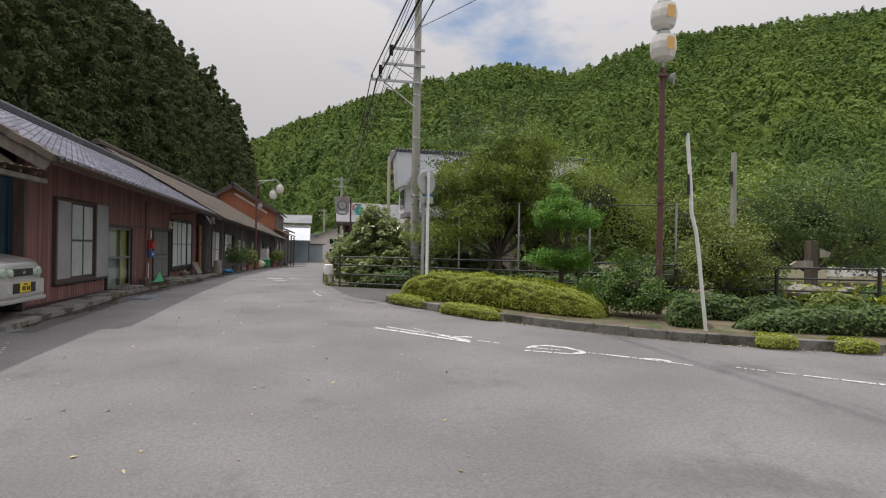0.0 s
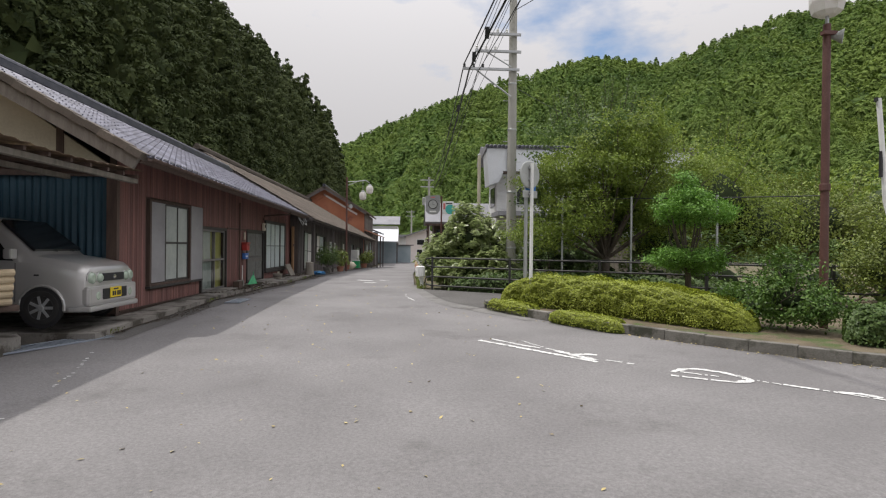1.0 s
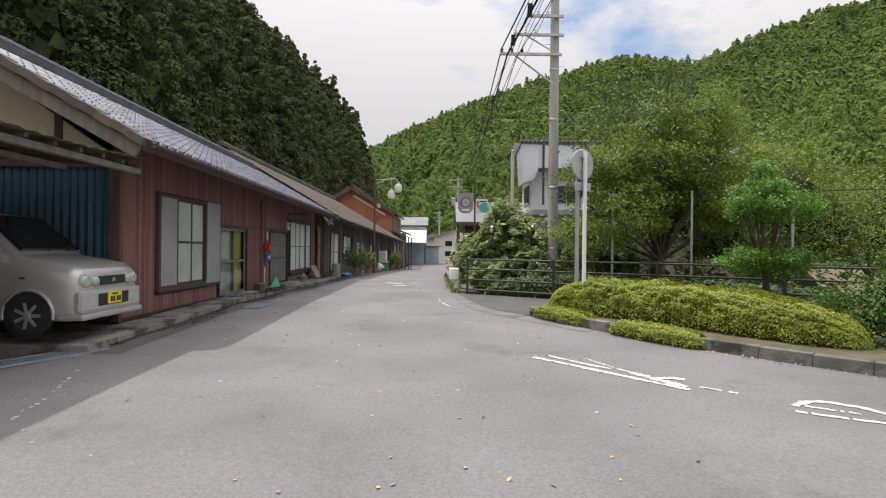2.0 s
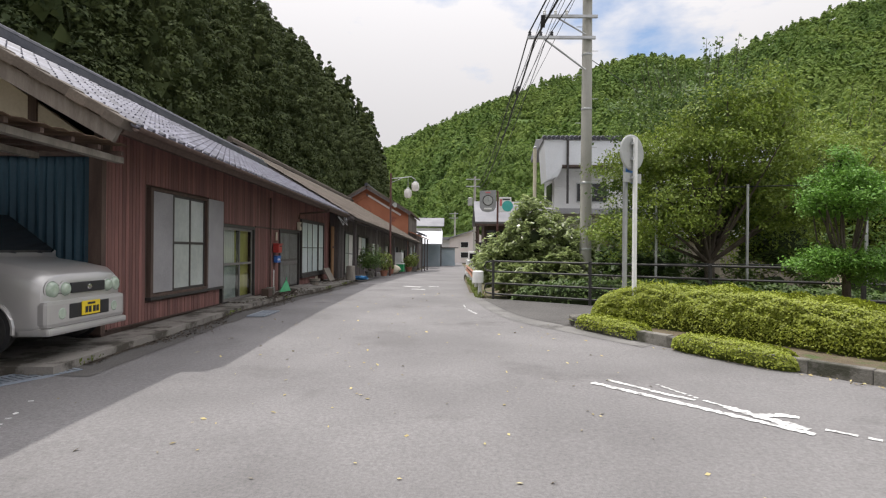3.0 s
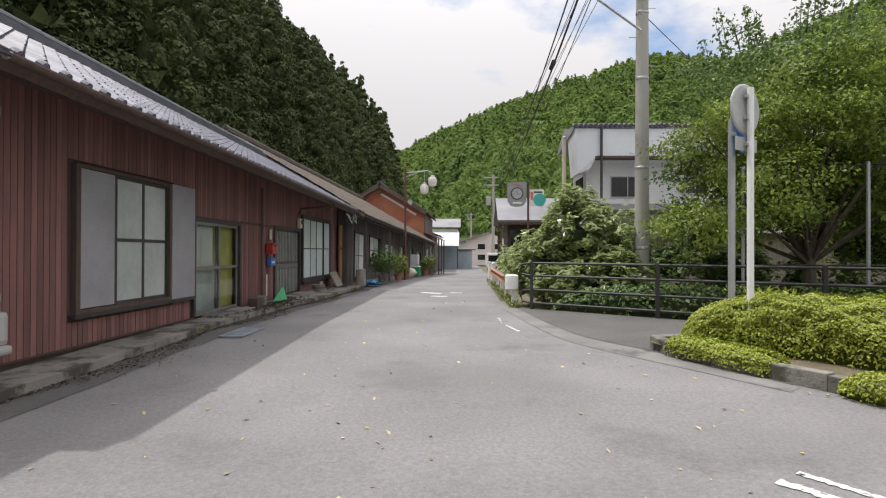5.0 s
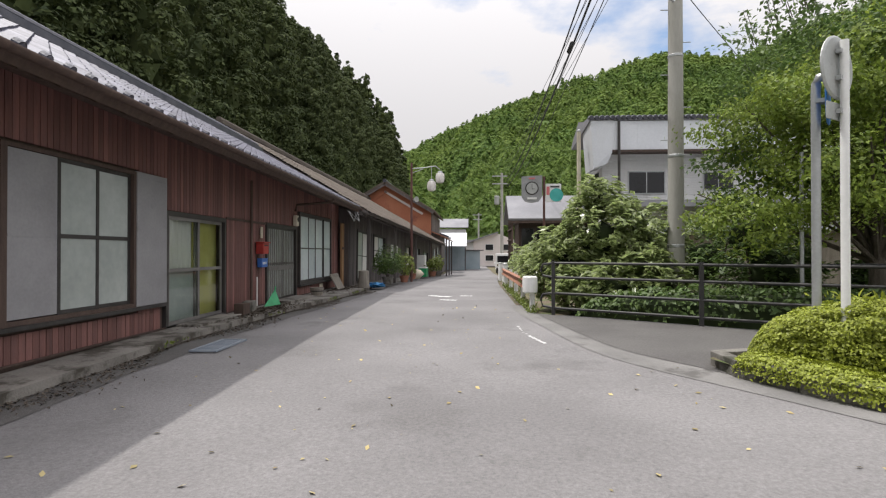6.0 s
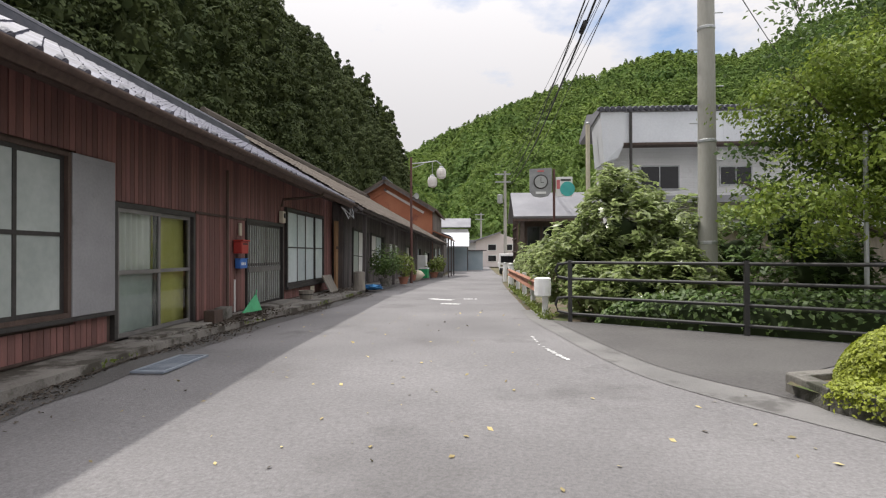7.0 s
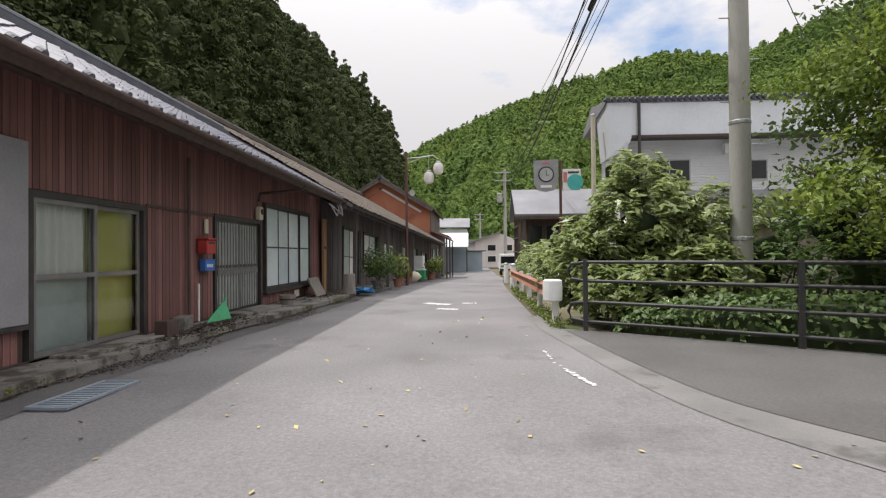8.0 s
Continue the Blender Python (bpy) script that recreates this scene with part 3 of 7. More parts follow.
SIGN_BACK = mat("grey_sign_back", (0.36, 0.37, 0.36), (0.46, 0.47, 0.46), scale=4, fine=40, rough=0.5, metal=0.3, bump=0.05, spot=(0.28, 0.28, 0.26), spot_scale=5)
TEAL = mat("teal_sign_paint", (0.05, 0.38, 0.36), (0.08, 0.46, 0.43), scale=6, fine=30, rough=0.5, bump=0.0)
PINK = mat("pink_red_sign_paint", (0.55, 0.13, 0.14), (0.62, 0.2, 0.2), scale=6, fine=30, rough=0.5, bump=0.0)
ROCK = mat("grey_rock", (0.19, 0.175, 0.155), (0.29, 0.265, 0.235), scale=2, fine=25, rough=0.95, bump=0.7, spot=(0.12, 0.12, 0.09), spot_scale=2)
DEAD = mat("fallen_leaf", (0.30, 0.22, 0.09), (0.46, 0.40, 0.2), scale=3, fine=30, rough=0.8, bump=0.0, jitter=0.45, island=True)

# ---------------------------------------------------------------- concrete apron and drain along the houses
def strip_sheet(name, left, right, material, lift, thick=0.0):
    """A flat band between two lines that have the same number of points."""
    bm = bmesh.new()
    a = [bm.verts.new((x, y, gz(x, y) + lift)) for x, y in left]
    b = [bm.verts.new((x, y, gz(x, y) + lift)) for x, y in right]
    for i in range(len(a) - 1):
        bm.faces.new((a[i], b[i], b[i + 1], a[i + 1]))
    if thick:
        r = bmesh.ops.extrude_face_region(bm, geom=list(bm.faces))
        bmesh.ops.translate(bm, vec=(0, 0, -thick), verts=[v for v in r["geom"] if isinstance(v, bmesh.types.BMVert)])
    return part(name, bm, material)


def apron_edge(y):
    return -4.18 + 0.45 * smooth(14, 23, y) + 1.05 * smooth(22, 45, y) + 0.03 * noise.noise(Vector((y * 1.3, 0, 0)))


ays = [9.0 + 0.5 * i for i in range(72)]
apron = strip_sheet("apron", [(-9.4, y) for y in ays], [(apron_edge(y), y) for y in ays], CONCRETE, 0.1, 0.25)
tagged(apron, "stained concrete apron along the house fronts", "pavement", kind="structure")
drain = strip_sheet("drain_strip", [(apron_edge(y) + 0.002, y) for y in ays], [(apron_edge(y) + 0.4 + 0.1 * noise.noise(Vector((y * 1.4, 4, 0))), y) for y in ays], PAD, 0.006)
tagged(drain, "dark mossy gutter strip at the road edge", "gutter", kind="structure")


def build_grate(x, y, w, d, turn, n):
    g = thing("drain_grate", pose(x, y, gz(x, y) + 0.008, 0, 0, turn), "blue-grey galvanised steel drain grate set in the road edge", "drain grate")
    bm = bmesh.new()
    for a in (-w / 2, w / 2 - 0.03):
        box(bm, a, -d / 2, 0, a + 0.03, d / 2, 0.02)
    for b in (-d / 2, d / 2 - 0.03):
        box(bm, -w / 2 + 0.03, b, 0, w / 2 - 0.03, b + 0.03, 0.02)
    part("rim", bm, GRATE, g)
    for i in range(n):
        b = -d / 2 + 0.04 + (d - 0.08) * (i + 0.5) / n
        part("bar", boxed(-w / 2 + 0.03, b - 0.018, 0, w / 2 - 0.03, b + 0.012, 0.017), GRATE, g)
    return g


build_grate(-3.6, 13.93, 0.34, 0.9, 0, 14)
build_grate(-4.62, 8.5, 0.4, 1.9, -25, 28)

# ---------------------------------------------------------------- long wooden house
WX = -4.76
OPEN = [(11.95, 13.9, 0.52, 2.2), (14.66, 16.54, 0.1, 1.73), (18.6, 20.5, 0.1, 1.77), (20.75, 23.76, 0.44, 2.17)]
H1A, H1B = 10.75, 24.9
house = thing("wooden_house", pose(0, 0, 0), "long single-storey house clad in red-brown boards, blue-grey tile roof", "house")


def wall_frame(bm, x0, x1, a, b, z0, z1, holes):
    """One wall with holes: a grid of cells, joined, without the cells of the openings."""
    ys = sorted({a, b, *[h[0] for h in holes], *[h[1] for h in holes]})
    zs = sorted({z0, z1, *[h[2] for h in holes], *[h[3] for h in holes]})
    solid = lambda y, z: not any(h[0] < y < h[1] and h[2] < z < h[3] for h in holes)
    vs = {}

    def v(x, y, z):
        if (x, y, z) not in vs:
            vs[(x, y, z)] = bm.verts.new((x, y, z))
        return vs[(x, y, z)]
    full = {(i, j) for i in range(len(ys) - 1) for j in range(len(zs) - 1) if solid((ys[i] + ys[i + 1]) / 2, (zs[j] + zs[j + 1]) / 2)}
    for i, j in full:
        y, Y, z, Z = ys[i], ys[i + 1], zs[j], zs[j + 1]
        for x in (x0, x1):
            bm.faces.new((v(x, y, z), v(x, Y, z), v(x, Y, Z), v(x, y, Z)))
        for di, dj, p, q in ((-1, 0, (y, z), (y, Z)), (1, 0, (Y, z), (Y, Z)), (0, -1, (y, z), (Y, z)), (0, 1, (y, Z), (Y, Z))):
            if (i + di, j + dj) not in full:
                bm.faces.new((v(x0, *p), v(x0, *q), v(x1, *q), v(x1, *p)))
    return bm


part("wall", wall_frame(bmesh.new(), WX - 0.14, WX - 0.02, H1A, H1B, -0.1, 2.98, OPEN), DARKWOOD, house)
part("back_wall", boxed(-9.4, H1A, -0.1, -9.28, H1B, 2.72), DARKWOOD, house)
part("end_wall", boxed(-9.27, H1B - 0.12, -0.1, WX - 0.145, H1B, 2.72), BLACKWOOD, house)
part("inner_floor", boxed(-9.27, H1A + 0.1, -0.05, WX - 0.145, H1B - 0.13, 0.12), DARKWOOD, house)


def build_corrugated():
    bm = bmesh.new()
    n = 150
    rows = []
    for z in (0.1, 2.72):
        rows.append([bm.verts.new((-9.27 + 4.38 * i / n, H1A + 0.02 * math.cos(i * 1.4), z)) for i in range(n + 1)])
        rows.append([bm.verts.new((-9.27 + 4.38 * i / n, H1A + 0.1, z)) for i in range(n + 1)])
    for a, b in ((0, 2), (1, 3), (0, 1), (2, 3)):
        for i in range(n):
            bm.faces.new((rows[a][i], rows[a][i + 1], rows[b][i + 1], rows[b][i]))
    part("side_sheet", bm, BLUE_SHEET, house, "blue corrugated sheet wall inside the carport")
    bm = bmesh.new()
    prism(bm, [(-4.9, 2.73), (-9.2, 2.73), (-7.06, 4.2)], 0.1, pose(0, H1A + 0.1, 0, 90, 0, 0))
    part("gable_plaster", bm, PLASTER_CREAM, house, "cream plaster gable")
    for x, z in ((-5.75, 3.4), (-7.06, 4.1), (-8.4, 3.4)):
        part("gable_stud", boxed(x - 0.06, H1A - 0.03, 2.66, x + 0.06, H1A - 0.001, z), DARKWOOD, house)
    part("gable_beam", boxed(-9.2, H1A - 0.08, 2.52, -4.62, H1A - 0.031, 2.7), DARKWOOD, house)


build_corrugated()
part("corner_post", boxed(WX - 0.14, H1A - 0.1, 0.08, WX + 0.04, H1A - 0.001, 2.7), DARKWOOD, house)


def window_panel(name, parent, y0, y1, z0, z1, x, cols, rows, material, bar=0.035, depth=0.03, frame_mat=None):
    """A sash with bars and panes in a wall that faces +x."""
    frame_mat = frame_mat or SASH
    sash = part(name, wall_frame(bmesh.new(), x - depth, x, y0, y1, z0, z1,
                [(y0 + (y1 - y0) * i / cols + bar * (1 if i == 0 else 0.5), y0 + (y1 - y0) * (i + 1) / cols - bar * (1 if i == cols - 1 else 0.5),
                  z0 + (z1 - z0) * j / rows + bar * (1 if j == 0 else 0.5), z0 + (z1 - z0) * (j + 1) / rows - bar * (1 if j == rows - 1 else 0.5)) for i in range(cols) for j in range(rows)]), frame_mat, parent)
    for i in range(cols):
        for j in range(rows):
            a, b = y0 + (y1 - y0) * i / cols, y0 + (y1 - y0) * (i + 1) / cols
            c, d = z0 + (z1 - z0) * j / rows, z0 + (z1 - z0) * (j + 1) / rows
            if material is GLASS:
                one = bmesh.new()
                one.faces.new([one.verts.new((x - depth * 0.5, q, r)) for q, r in ((a + 0.012, c + 0.012), (b - 0.012, c + 0.012), (b - 0.012, d - 0.012), (a + 0.012, d - 0.012))])
                me = bpy.data.meshes.new("pane")
                one.to_mesh(me)
                one.free()
                me.materials.append(GLASS)
                pane = new("pane", me)
                pane.parent = sash
                pane.visible_shadow = False
            else:
                part("pane", boxed(x - depth * 0.6, a + 0.012, c + 0.012, x - depth * 0.35, b - 0.012, d - 0.012), material, sash)
    return sash


def curtain(parent, name, x, y0, y1, z0, z1, material, folds):
    bm = bmesh.new()
    n = folds * 8
    a = [bm.verts.new((x + 0.03 * math.sin(i * 0.785 + 0.6 * math.sin(i * 0.21)), y0 + (y1 - y0) * i / n, z0)) for i in range(n + 1)]
    b = [bm.verts.new((x + 0.022 * math.sin(i * 0.785 + 0.5 * math.sin(i * 0.21)), y0 + (y1 - y0) * i / n, z1)) for i in range(n + 1)]
    for i in range(n):
        bm.faces.new((a[i], a[i + 1], b[i + 1], b[i]))
    ob = part(name, bm, material, parent, smooth_angle=80)
    return ob


def build_fronts():
    # window with storm shutters drawn to both sides
    w = new("window", None)
    w.parent = house
    part("outer_frame", wall_frame(bmesh.new(), WX - 0.1, WX + 0.05, 11.88, 13.94, 0.48, 2.23, [(11.955, 13.89, 0.53, 2.19)]), DARKWOOD, w)
    part("sill", boxed(WX - 0.02, 11.84, 0.435, WX + 0.075, 14.66, 0.479), SASH, w)
    s = part("screen", boxed(WX + 0.0, 11.965, 0.54, WX + 0.035, 12.6, 2.185, 0.006), SHUTTER, w, "flat grey screen panel")
    part("screen_rail", boxed(WX + 0.0355, 11.97, 1.34, WX + 0.04, 12.59, 1.37), SHUTTER, s)
    s = part("shutter_box", boxed(WX + 0.004, 13.942, 0.482, WX + 0.062, 14.64, 2.24, 0.008), SHUTTER, w, "grey sheet box that holds the storm shutters")
    for z in (1.3, 1.36, 2.16):
        part("box_crease", boxed(WX + 0.0625, 13.97, z, WX + 0.066, 14.62, z + 0.014), SHUTTER, s)
    window_panel("sash", w, 12.603, 13.25, 0.53, 2.19, WX + 0.035, 1, 2, FROST, 0.045)
    window_panel("sash", w, 13.22, 13.89, 0.53, 2.19, WX + 0.003, 1, 2, FROST, 0.045)
    # sliding door with curtains
    d = new("sliding_door", None)
    d.parent = house
    part("door_frame", wall_frame(bmesh.new(), WX - 0.1, WX + 0.03, 14.68, 16.6, 0.1, 1.79, [(14.74, 16.54, 0.13, 1.72)]), SASH, d)
    for a, b, x in ((14.74, 15.68, WX + 0.012), (15.6, 16.54, WX - 0.025)):
        window_panel("door_leaf", d, a, b, 0.13, 1.72, x, 1, 2, GLASS, 0.05, frame_mat=ALU)
    curtain(d, "curtain", WX - 0.1, 14.74, 15.64, 0.93, 1.72, CURTAIN, 7)
    part("lower_screen", boxed(WX - 0.066, 14.76, 0.15, WX - 0.061, 15.62, 0.95), FROST, d)
    curtain(d, "curtain", WX - 0.13, 15.66, 16.54, 0.13, 1.72, CURTAIN_Y, 2)
    part("door_stone", boxed(WX + 0.05, 14.9, 0.08, WX + 0.42, 16.35, 0.135, 0.01), CONCRETE, d)
    # lattice entrance door
    e = new("lattice_door", None)
    e.parent = house
    part("door_frame", wall_frame(bmesh.new(), WX - 0.1, WX + 0.03, 18.53, 20.57, 0.1, 1.83, [(18.6, 20.5, 0.13, 1.76)]), SASH, e)
    for a, b, x in ((18.6, 19.58, WX + 0.008), (19.52, 20.5, WX - 0.03)):
        leaf = window_panel("door_leaf", e, a, b, 0.13, 1.76, x, 1, 2, FROST, 0.05)
        for i in range(8):
            y = a + 0.09 + (b - a - 0.18) * i / 7
            part("lattice_bar", boxed(x + 0.001, y - 0.011, 0.18, x + 0.018, y + 0.011, 1.71), ALU, leaf)
        part("mid_rail", boxed(x + 0.001, a + 0.05, 0.8, x + 0.018, b - 0.05, 0.9), ALU, leaf)
    part("door_stone", boxed(WX + 0.05, 18.7, 0.08, WX + 0.5, 20.4, 0.15, 0.01), CONCRETE, e)
    # four-light window with pale glass
    f = new("window", None)
    f.parent = house
    part("outer_frame", wall_frame(bmesh.new(), WX - 0.1, WX + 0.06, 20.7, 23.81, 0.39, 2.22, [(20.77, 23.74, 0.46, 2.15)]), SASH, f)
    for i in range(4):
        y0 = 20.77 + 0.7425 * i
        window_panel("sash", f, y0, y0 + 0.7425, 0.46, 2.15, WX + 0.04 - 0.032 * (i in (1, 2)), 1, 2, FROST_BLUE, 0.03)
    part("sill", boxed(WX - 0.02, 20.66, 0.34, WX + 0.1, 23.85, 0.389), SASH, f)
    part("vent", boxed(WX + 0.021, 22.6, 0.14, WX + 0.03, 22.95, 0.3), PLASTER_CREAM, f)


build_fronts()


def build_boards():
    step, cache = 0.087, {}
    y = H1A + 0.002
    while y < H1B - 0.02:
        yc = y + step / 2
        spans = [(0.12, 2.96)]
        for a, b, z0, z1 in OPEN:
            if a - 0.12 < yc < b + 0.12:
                spans = [(0.12, z0 - 0.11), (z1 + 0.07, 2.96)] if z0 > 0.2 else [(z1 + 0.07, 2.96)]
                if z0 == OPEN[0][2] or z0 == OPEN[3][2]:
                    spans[0] = (0.12, z0 - 0.125)
        for z0, z1 in spans:
            key = (round(z0, 3), round(z1, 3))
            if key not in cache:
                bm = boxed(0, 0, z0, 0.022, step - 0.009, z1)
                me = finish(bm, "board")
                me.materials.append(BOARD)
                cache[key] = me
            ob = new("board", cache[key])
            ob.parent = house
            ob.location = (WX - 0.019 + random.uniform(0, 0.006), y, 0)
        y += step
    part("batten", boxed(WX + 0.012, 16.62, 1.78, WX + 0.03, 18.5, 1.82), DARKWOOD, house)
    part("batten", boxed(WX + 0.012, 10.8, 0.1, WX + 0.03, 24.8, 0.118), DARKWOOD, house)


build_boards()

# roof of the long house
E0, EZ, RX0, RZ0 = -3.85, 2.76, -7.06, 4.56
RA, RB = 9.7, 23.9
SLOPE = math.atan2(RZ0 - EZ, E0 - RX0)
SLEN = math.hypot(RZ0 - EZ, E0 - RX0)
TILT = Matrix.Translation((0, RA, 0)) @ Matrix.Rotation(radians(-0.8), 4, "X") @ Matrix.Translation((0, -RA, 0))   # the roof sags along the street
ROOF_M = TILT @ Matrix.Translation((RX0, 0, RZ0)) @ Matrix.Rotation(SLOPE, 4, "Y")   # x runs down the street slope
BACK_M = TILT @ Matrix.Translation((RX0, 0, RZ0)) @ Matrix.Rotation(-SLOPE, 4, "Y")


def tile_bm(w, l, bm=None, m=None, thick=0.024, rise=0.042):
    """One pantile: a wave across (y), lapped down the slope (x)."""
    bm = bm or bmesh.new()
    m = m or Matrix()
    prof = [(0.0, 0.012), (0.18, 0.0), (0.5, -0.002), (0.72, 0.008), (0.86, rise), (1.0, 0.012)]
    top = [[bm.verts.new(m @ Vector((x, w * u, h + (0.028 if x else 0.0)))) for u, h in prof] for x in (0.0, l)]
    low = [bm.verts.new(m @ Vector((l, w * u, h + 0.028 - thick))) for u, h in prof]
    for i in range(len(prof) - 1):
        bm.faces.new((top[0][i], top[1][i], top[1][i + 1], top[0][i + 1]))
        bm.faces.new((top[1][i], low[i], low[i + 1], top[1][i + 1]))
    return bm


def build_roof():
    deck = part("roof", boxed(0, RA + 0.05, -0.09, SLEN - 0.02, RB, -0.02, m=ROOF_M), DARKWOOD, house, "blue-grey glazed pantile roof")
    part("back_roof", boxed(-SLEN, RA + 0.05, -0.09, 0, RB, 0.0, m=BACK_M), TILE_DARK, house)
    w, l = 0.268, 0.25
    cols, rows = int((RB - RA) / w), int(SLEN / l)
    me = finish(tile_bm(w, l + 0.03), "tile")
    me.materials.append(TILE)
    rest = bmesh.new()
    for c in range(cols):
        for r in range(rows):
            m = ROOF_M @ Matrix.Translation((SLEN - (r + 1) * l + 0.02, RA + c * w, random.uniform(-0.004, 0.004)))
            if c < 20:
                ob = new("tile", me)
                ob.parent = deck
                ob.matrix_local = m
            else:
                tile_bm(w, l + 0.03, rest, m)
    tagged(part("tiles", rest, TILE, deck), kind="stuff")
    # eave tiles with round ends
    for c in range(cols):
        m = ROOF_M @ Matrix.Translation((SLEN + 0.045, RA + c * w + 0.86 * w, 0.035)) @ Matrix.Rotation(radians(90), 4, "Y")
        if c == 0:
            end = finish(lathe(bmesh.new(), [(0.02, 0.0), (0.042, 0.0), (0.045, -0.03), (0.045, -0.07)], None, 10), "eave_tile_end")
            end.materials.append(TILE_DARK)
        ob = new("eave_tile_end", end)
        ob.parent = deck
        ob.matrix_local = m
    # ridge: three stacked courses and a round cap
    bm = bmesh.new()
    for i, (hw, z) in enumerate(((0.15, -0.02), (0.125, 0.03), (0.1, 0.08))):
        box(bm, RX0 - hw, RA - 0.03, RZ0 + z, RX0 + hw, RB + 0.03, RZ0 + z + 0.048, m=TILT)
    part("ridge", bm, TILE_DARK, deck, "dark stacked ridge tiles")
    cap = finish(tubed([(0, 0, 0), (0, 0.285, 0.006)], 0.085, 10), "ridge_cap")
    cap.materials.append(TILE_DARK)
    for i in range(int((RB - RA) / 0.28)):
        ob = new("ridge_cap", cap)
        ob.parent = deck
        ob.matrix_local = TILT @ Matrix.Translation((RX0, RA + 0.28 * i, RZ0 + 0.15))
    # verge: hooked tiles along the gable edge, bargeboard below
    vt = bmesh.new()
    box(vt, 0, -0.1, -0.075, 0.27, 0.16, 0.05, 0.012)
    vme = finish(vt, "verge_tile")
    vme.materials.append(TILE_OLD)
    for i in range(rows + 1):
        for M, s in ((ROOF_M, 1), (BACK_M, -1)):
            ob = new("verge_tile", vme)
            ob.parent = deck
            ob.matrix_local = M @ Matrix.Translation(((SLEN - (i + 1) * 0.25) * s - (0.25 if s < 0 else 0), RA - 0.0, 0.012 * (i % 2)))
    part("bargeboard", boxed(0.05, RA - 0.03, -0.27, SLEN - 0.02, RA + 0.03, -0.08, m=ROOF_M), BARGE, house, "weathered grey-brown bargeboard")
    part("bargeboard", boxed(-SLEN, RA - 0.03, -0.27, -0.05, RA + 0.03, -0.08, m=BACK_M), BARGE, house)
    part("eave_board", boxed(SLEN - 0.04, RA + 0.04, -0.13, SLEN, RB, -0.022, m=ROOF_M), DARKWOOD, house)
    # rafters under the eave
    rm = finish(boxed(SLEN - 1.15, -0.03, -0.15, SLEN - 0.05, 0.03, -0.092), "rafter")
    rm.materials.append(DARKWOOD)
    for i in range(31):
        ob = new("rafter", rm)
        ob.parent = house
        ob.matrix_local = ROOF_M @ Matrix.Translation((0, RA + 0.12 + 0.455 * i, 0))
    part("purlin", boxed(-4.55, RA + 0.1, 2.85, -4.43, RB, 2.97, m=TILT), DARKWOOD, house)
    # half-round gutter and its pipes
    bm = bmesh.new()
    prof = [(0.055 * math.cos(a), 0.055 * math.sin(a)) for a in [math.pi + math.pi * k / 8 for k in range(9)]]
    ga, gb = RA + 0.1, RB - 0.1
    ra = [bm.verts.new((E0 + 0.09 + x, ga, EZ - 0.03 + z)) for x, z in prof]
    rb = [bm.verts.new((E0 + 0.09 + x, gb, EZ - 0.225 + z)) for x, z in prof]
    for i in range(8):
        bm.faces.new((ra[i], ra[i + 1], rb[i + 1], rb[i]))
    g = part("gutter", bm, DARKWOOD, house, "dark brown half-round gutter", smooth_angle=60)
    md = g.modifiers.new("thick", "SOLIDIFY")
    md.thickness = 0.006
    part("downpipe", tubed([(E0 + 0.09, 20.4, EZ - 0.25), (E0 + 0.02, 20.4, EZ - 0.33), (-4.66, 20.3, 2.36), (-4.69, 20.3, 2.2)], 0.028, 8), DARKWOOD, house)
    part("downpipe", tubed([(-4.69, 17.62, 2.6), (-4.69, 17.62, 0.12)], 0.026, 8), DARKWOOD, house)
    part("pipe_end", tubed([(-4.69, 17.9, 0.7), (-4.69, 17.9, 0.12)], 0.016, 8), WHITE_PAINT, house)


build_roof()

# things on and before the wall
post = thing("post_box", pose(WX + 0.03, 18.08, 1.26), "small red metal post box fixed to the board wall", "post box")
part("body", boxed(0, -0.15, -0.1, 0.16, 0.15, 0.12, 0.02), RED_BOX, post)
part("hood", boxed(-0.001, -0.165, 0.121, 0.19, 0.165, 0.15, 0.012), RED_BOX, post)
part("slot", boxed(0.1605, -0.1, 0.06, 0.163, 0.1, 0.085), BLACK_PLASTIC, post)
milk = thing("milk_box", pose(WX + 0.03, 18.16, 0.98), "small blue box with pale lettering fixed to the wall", "box")
part("body", boxed(0, -0.16, -0.09, 0.1, 0.16, 0.08, 0.015), BLUE_BOX, milk)
for i in range(3):
    part("lettering", boxed(0.1005, -0.11 + 0.07 * i, -0.03, 0.103, -0.065 + 0.07 * i, 0.02), WHITE_PAINT, milk)
part("lid", boxed(0.001, -0.165, 0.081, 0.108, 0.165, 0.095), BLUE_BOX, milk)
plate = thing("door_plate", pose(WX + 0.02, 18.22, 1.62), "small pale plate on the wall", "plate")
part("face", boxed(0, -0.05, -0.13, 0.03, 0.05, 0.1, 0.008), PLASTER_CREAM, plate)
meter = thing("electric_meter", pose(WX + 0.03, 20.32, 1.97), "small cream electric meter box on the wall", "meter")
part("body", boxed(0, -0.09, -0.13, 0.1, 0.09, 0.13, 0.02), PLASTER_CREAM, meter)
part("dial", lathe(bmesh.new(), [(0.05, 0.0), (0.06, 0.004), (0.055, 0.02), (0.03, 0.028)], pose(0.1, 0, 0.03, 0, 90, 0), 14), SASH, meter)


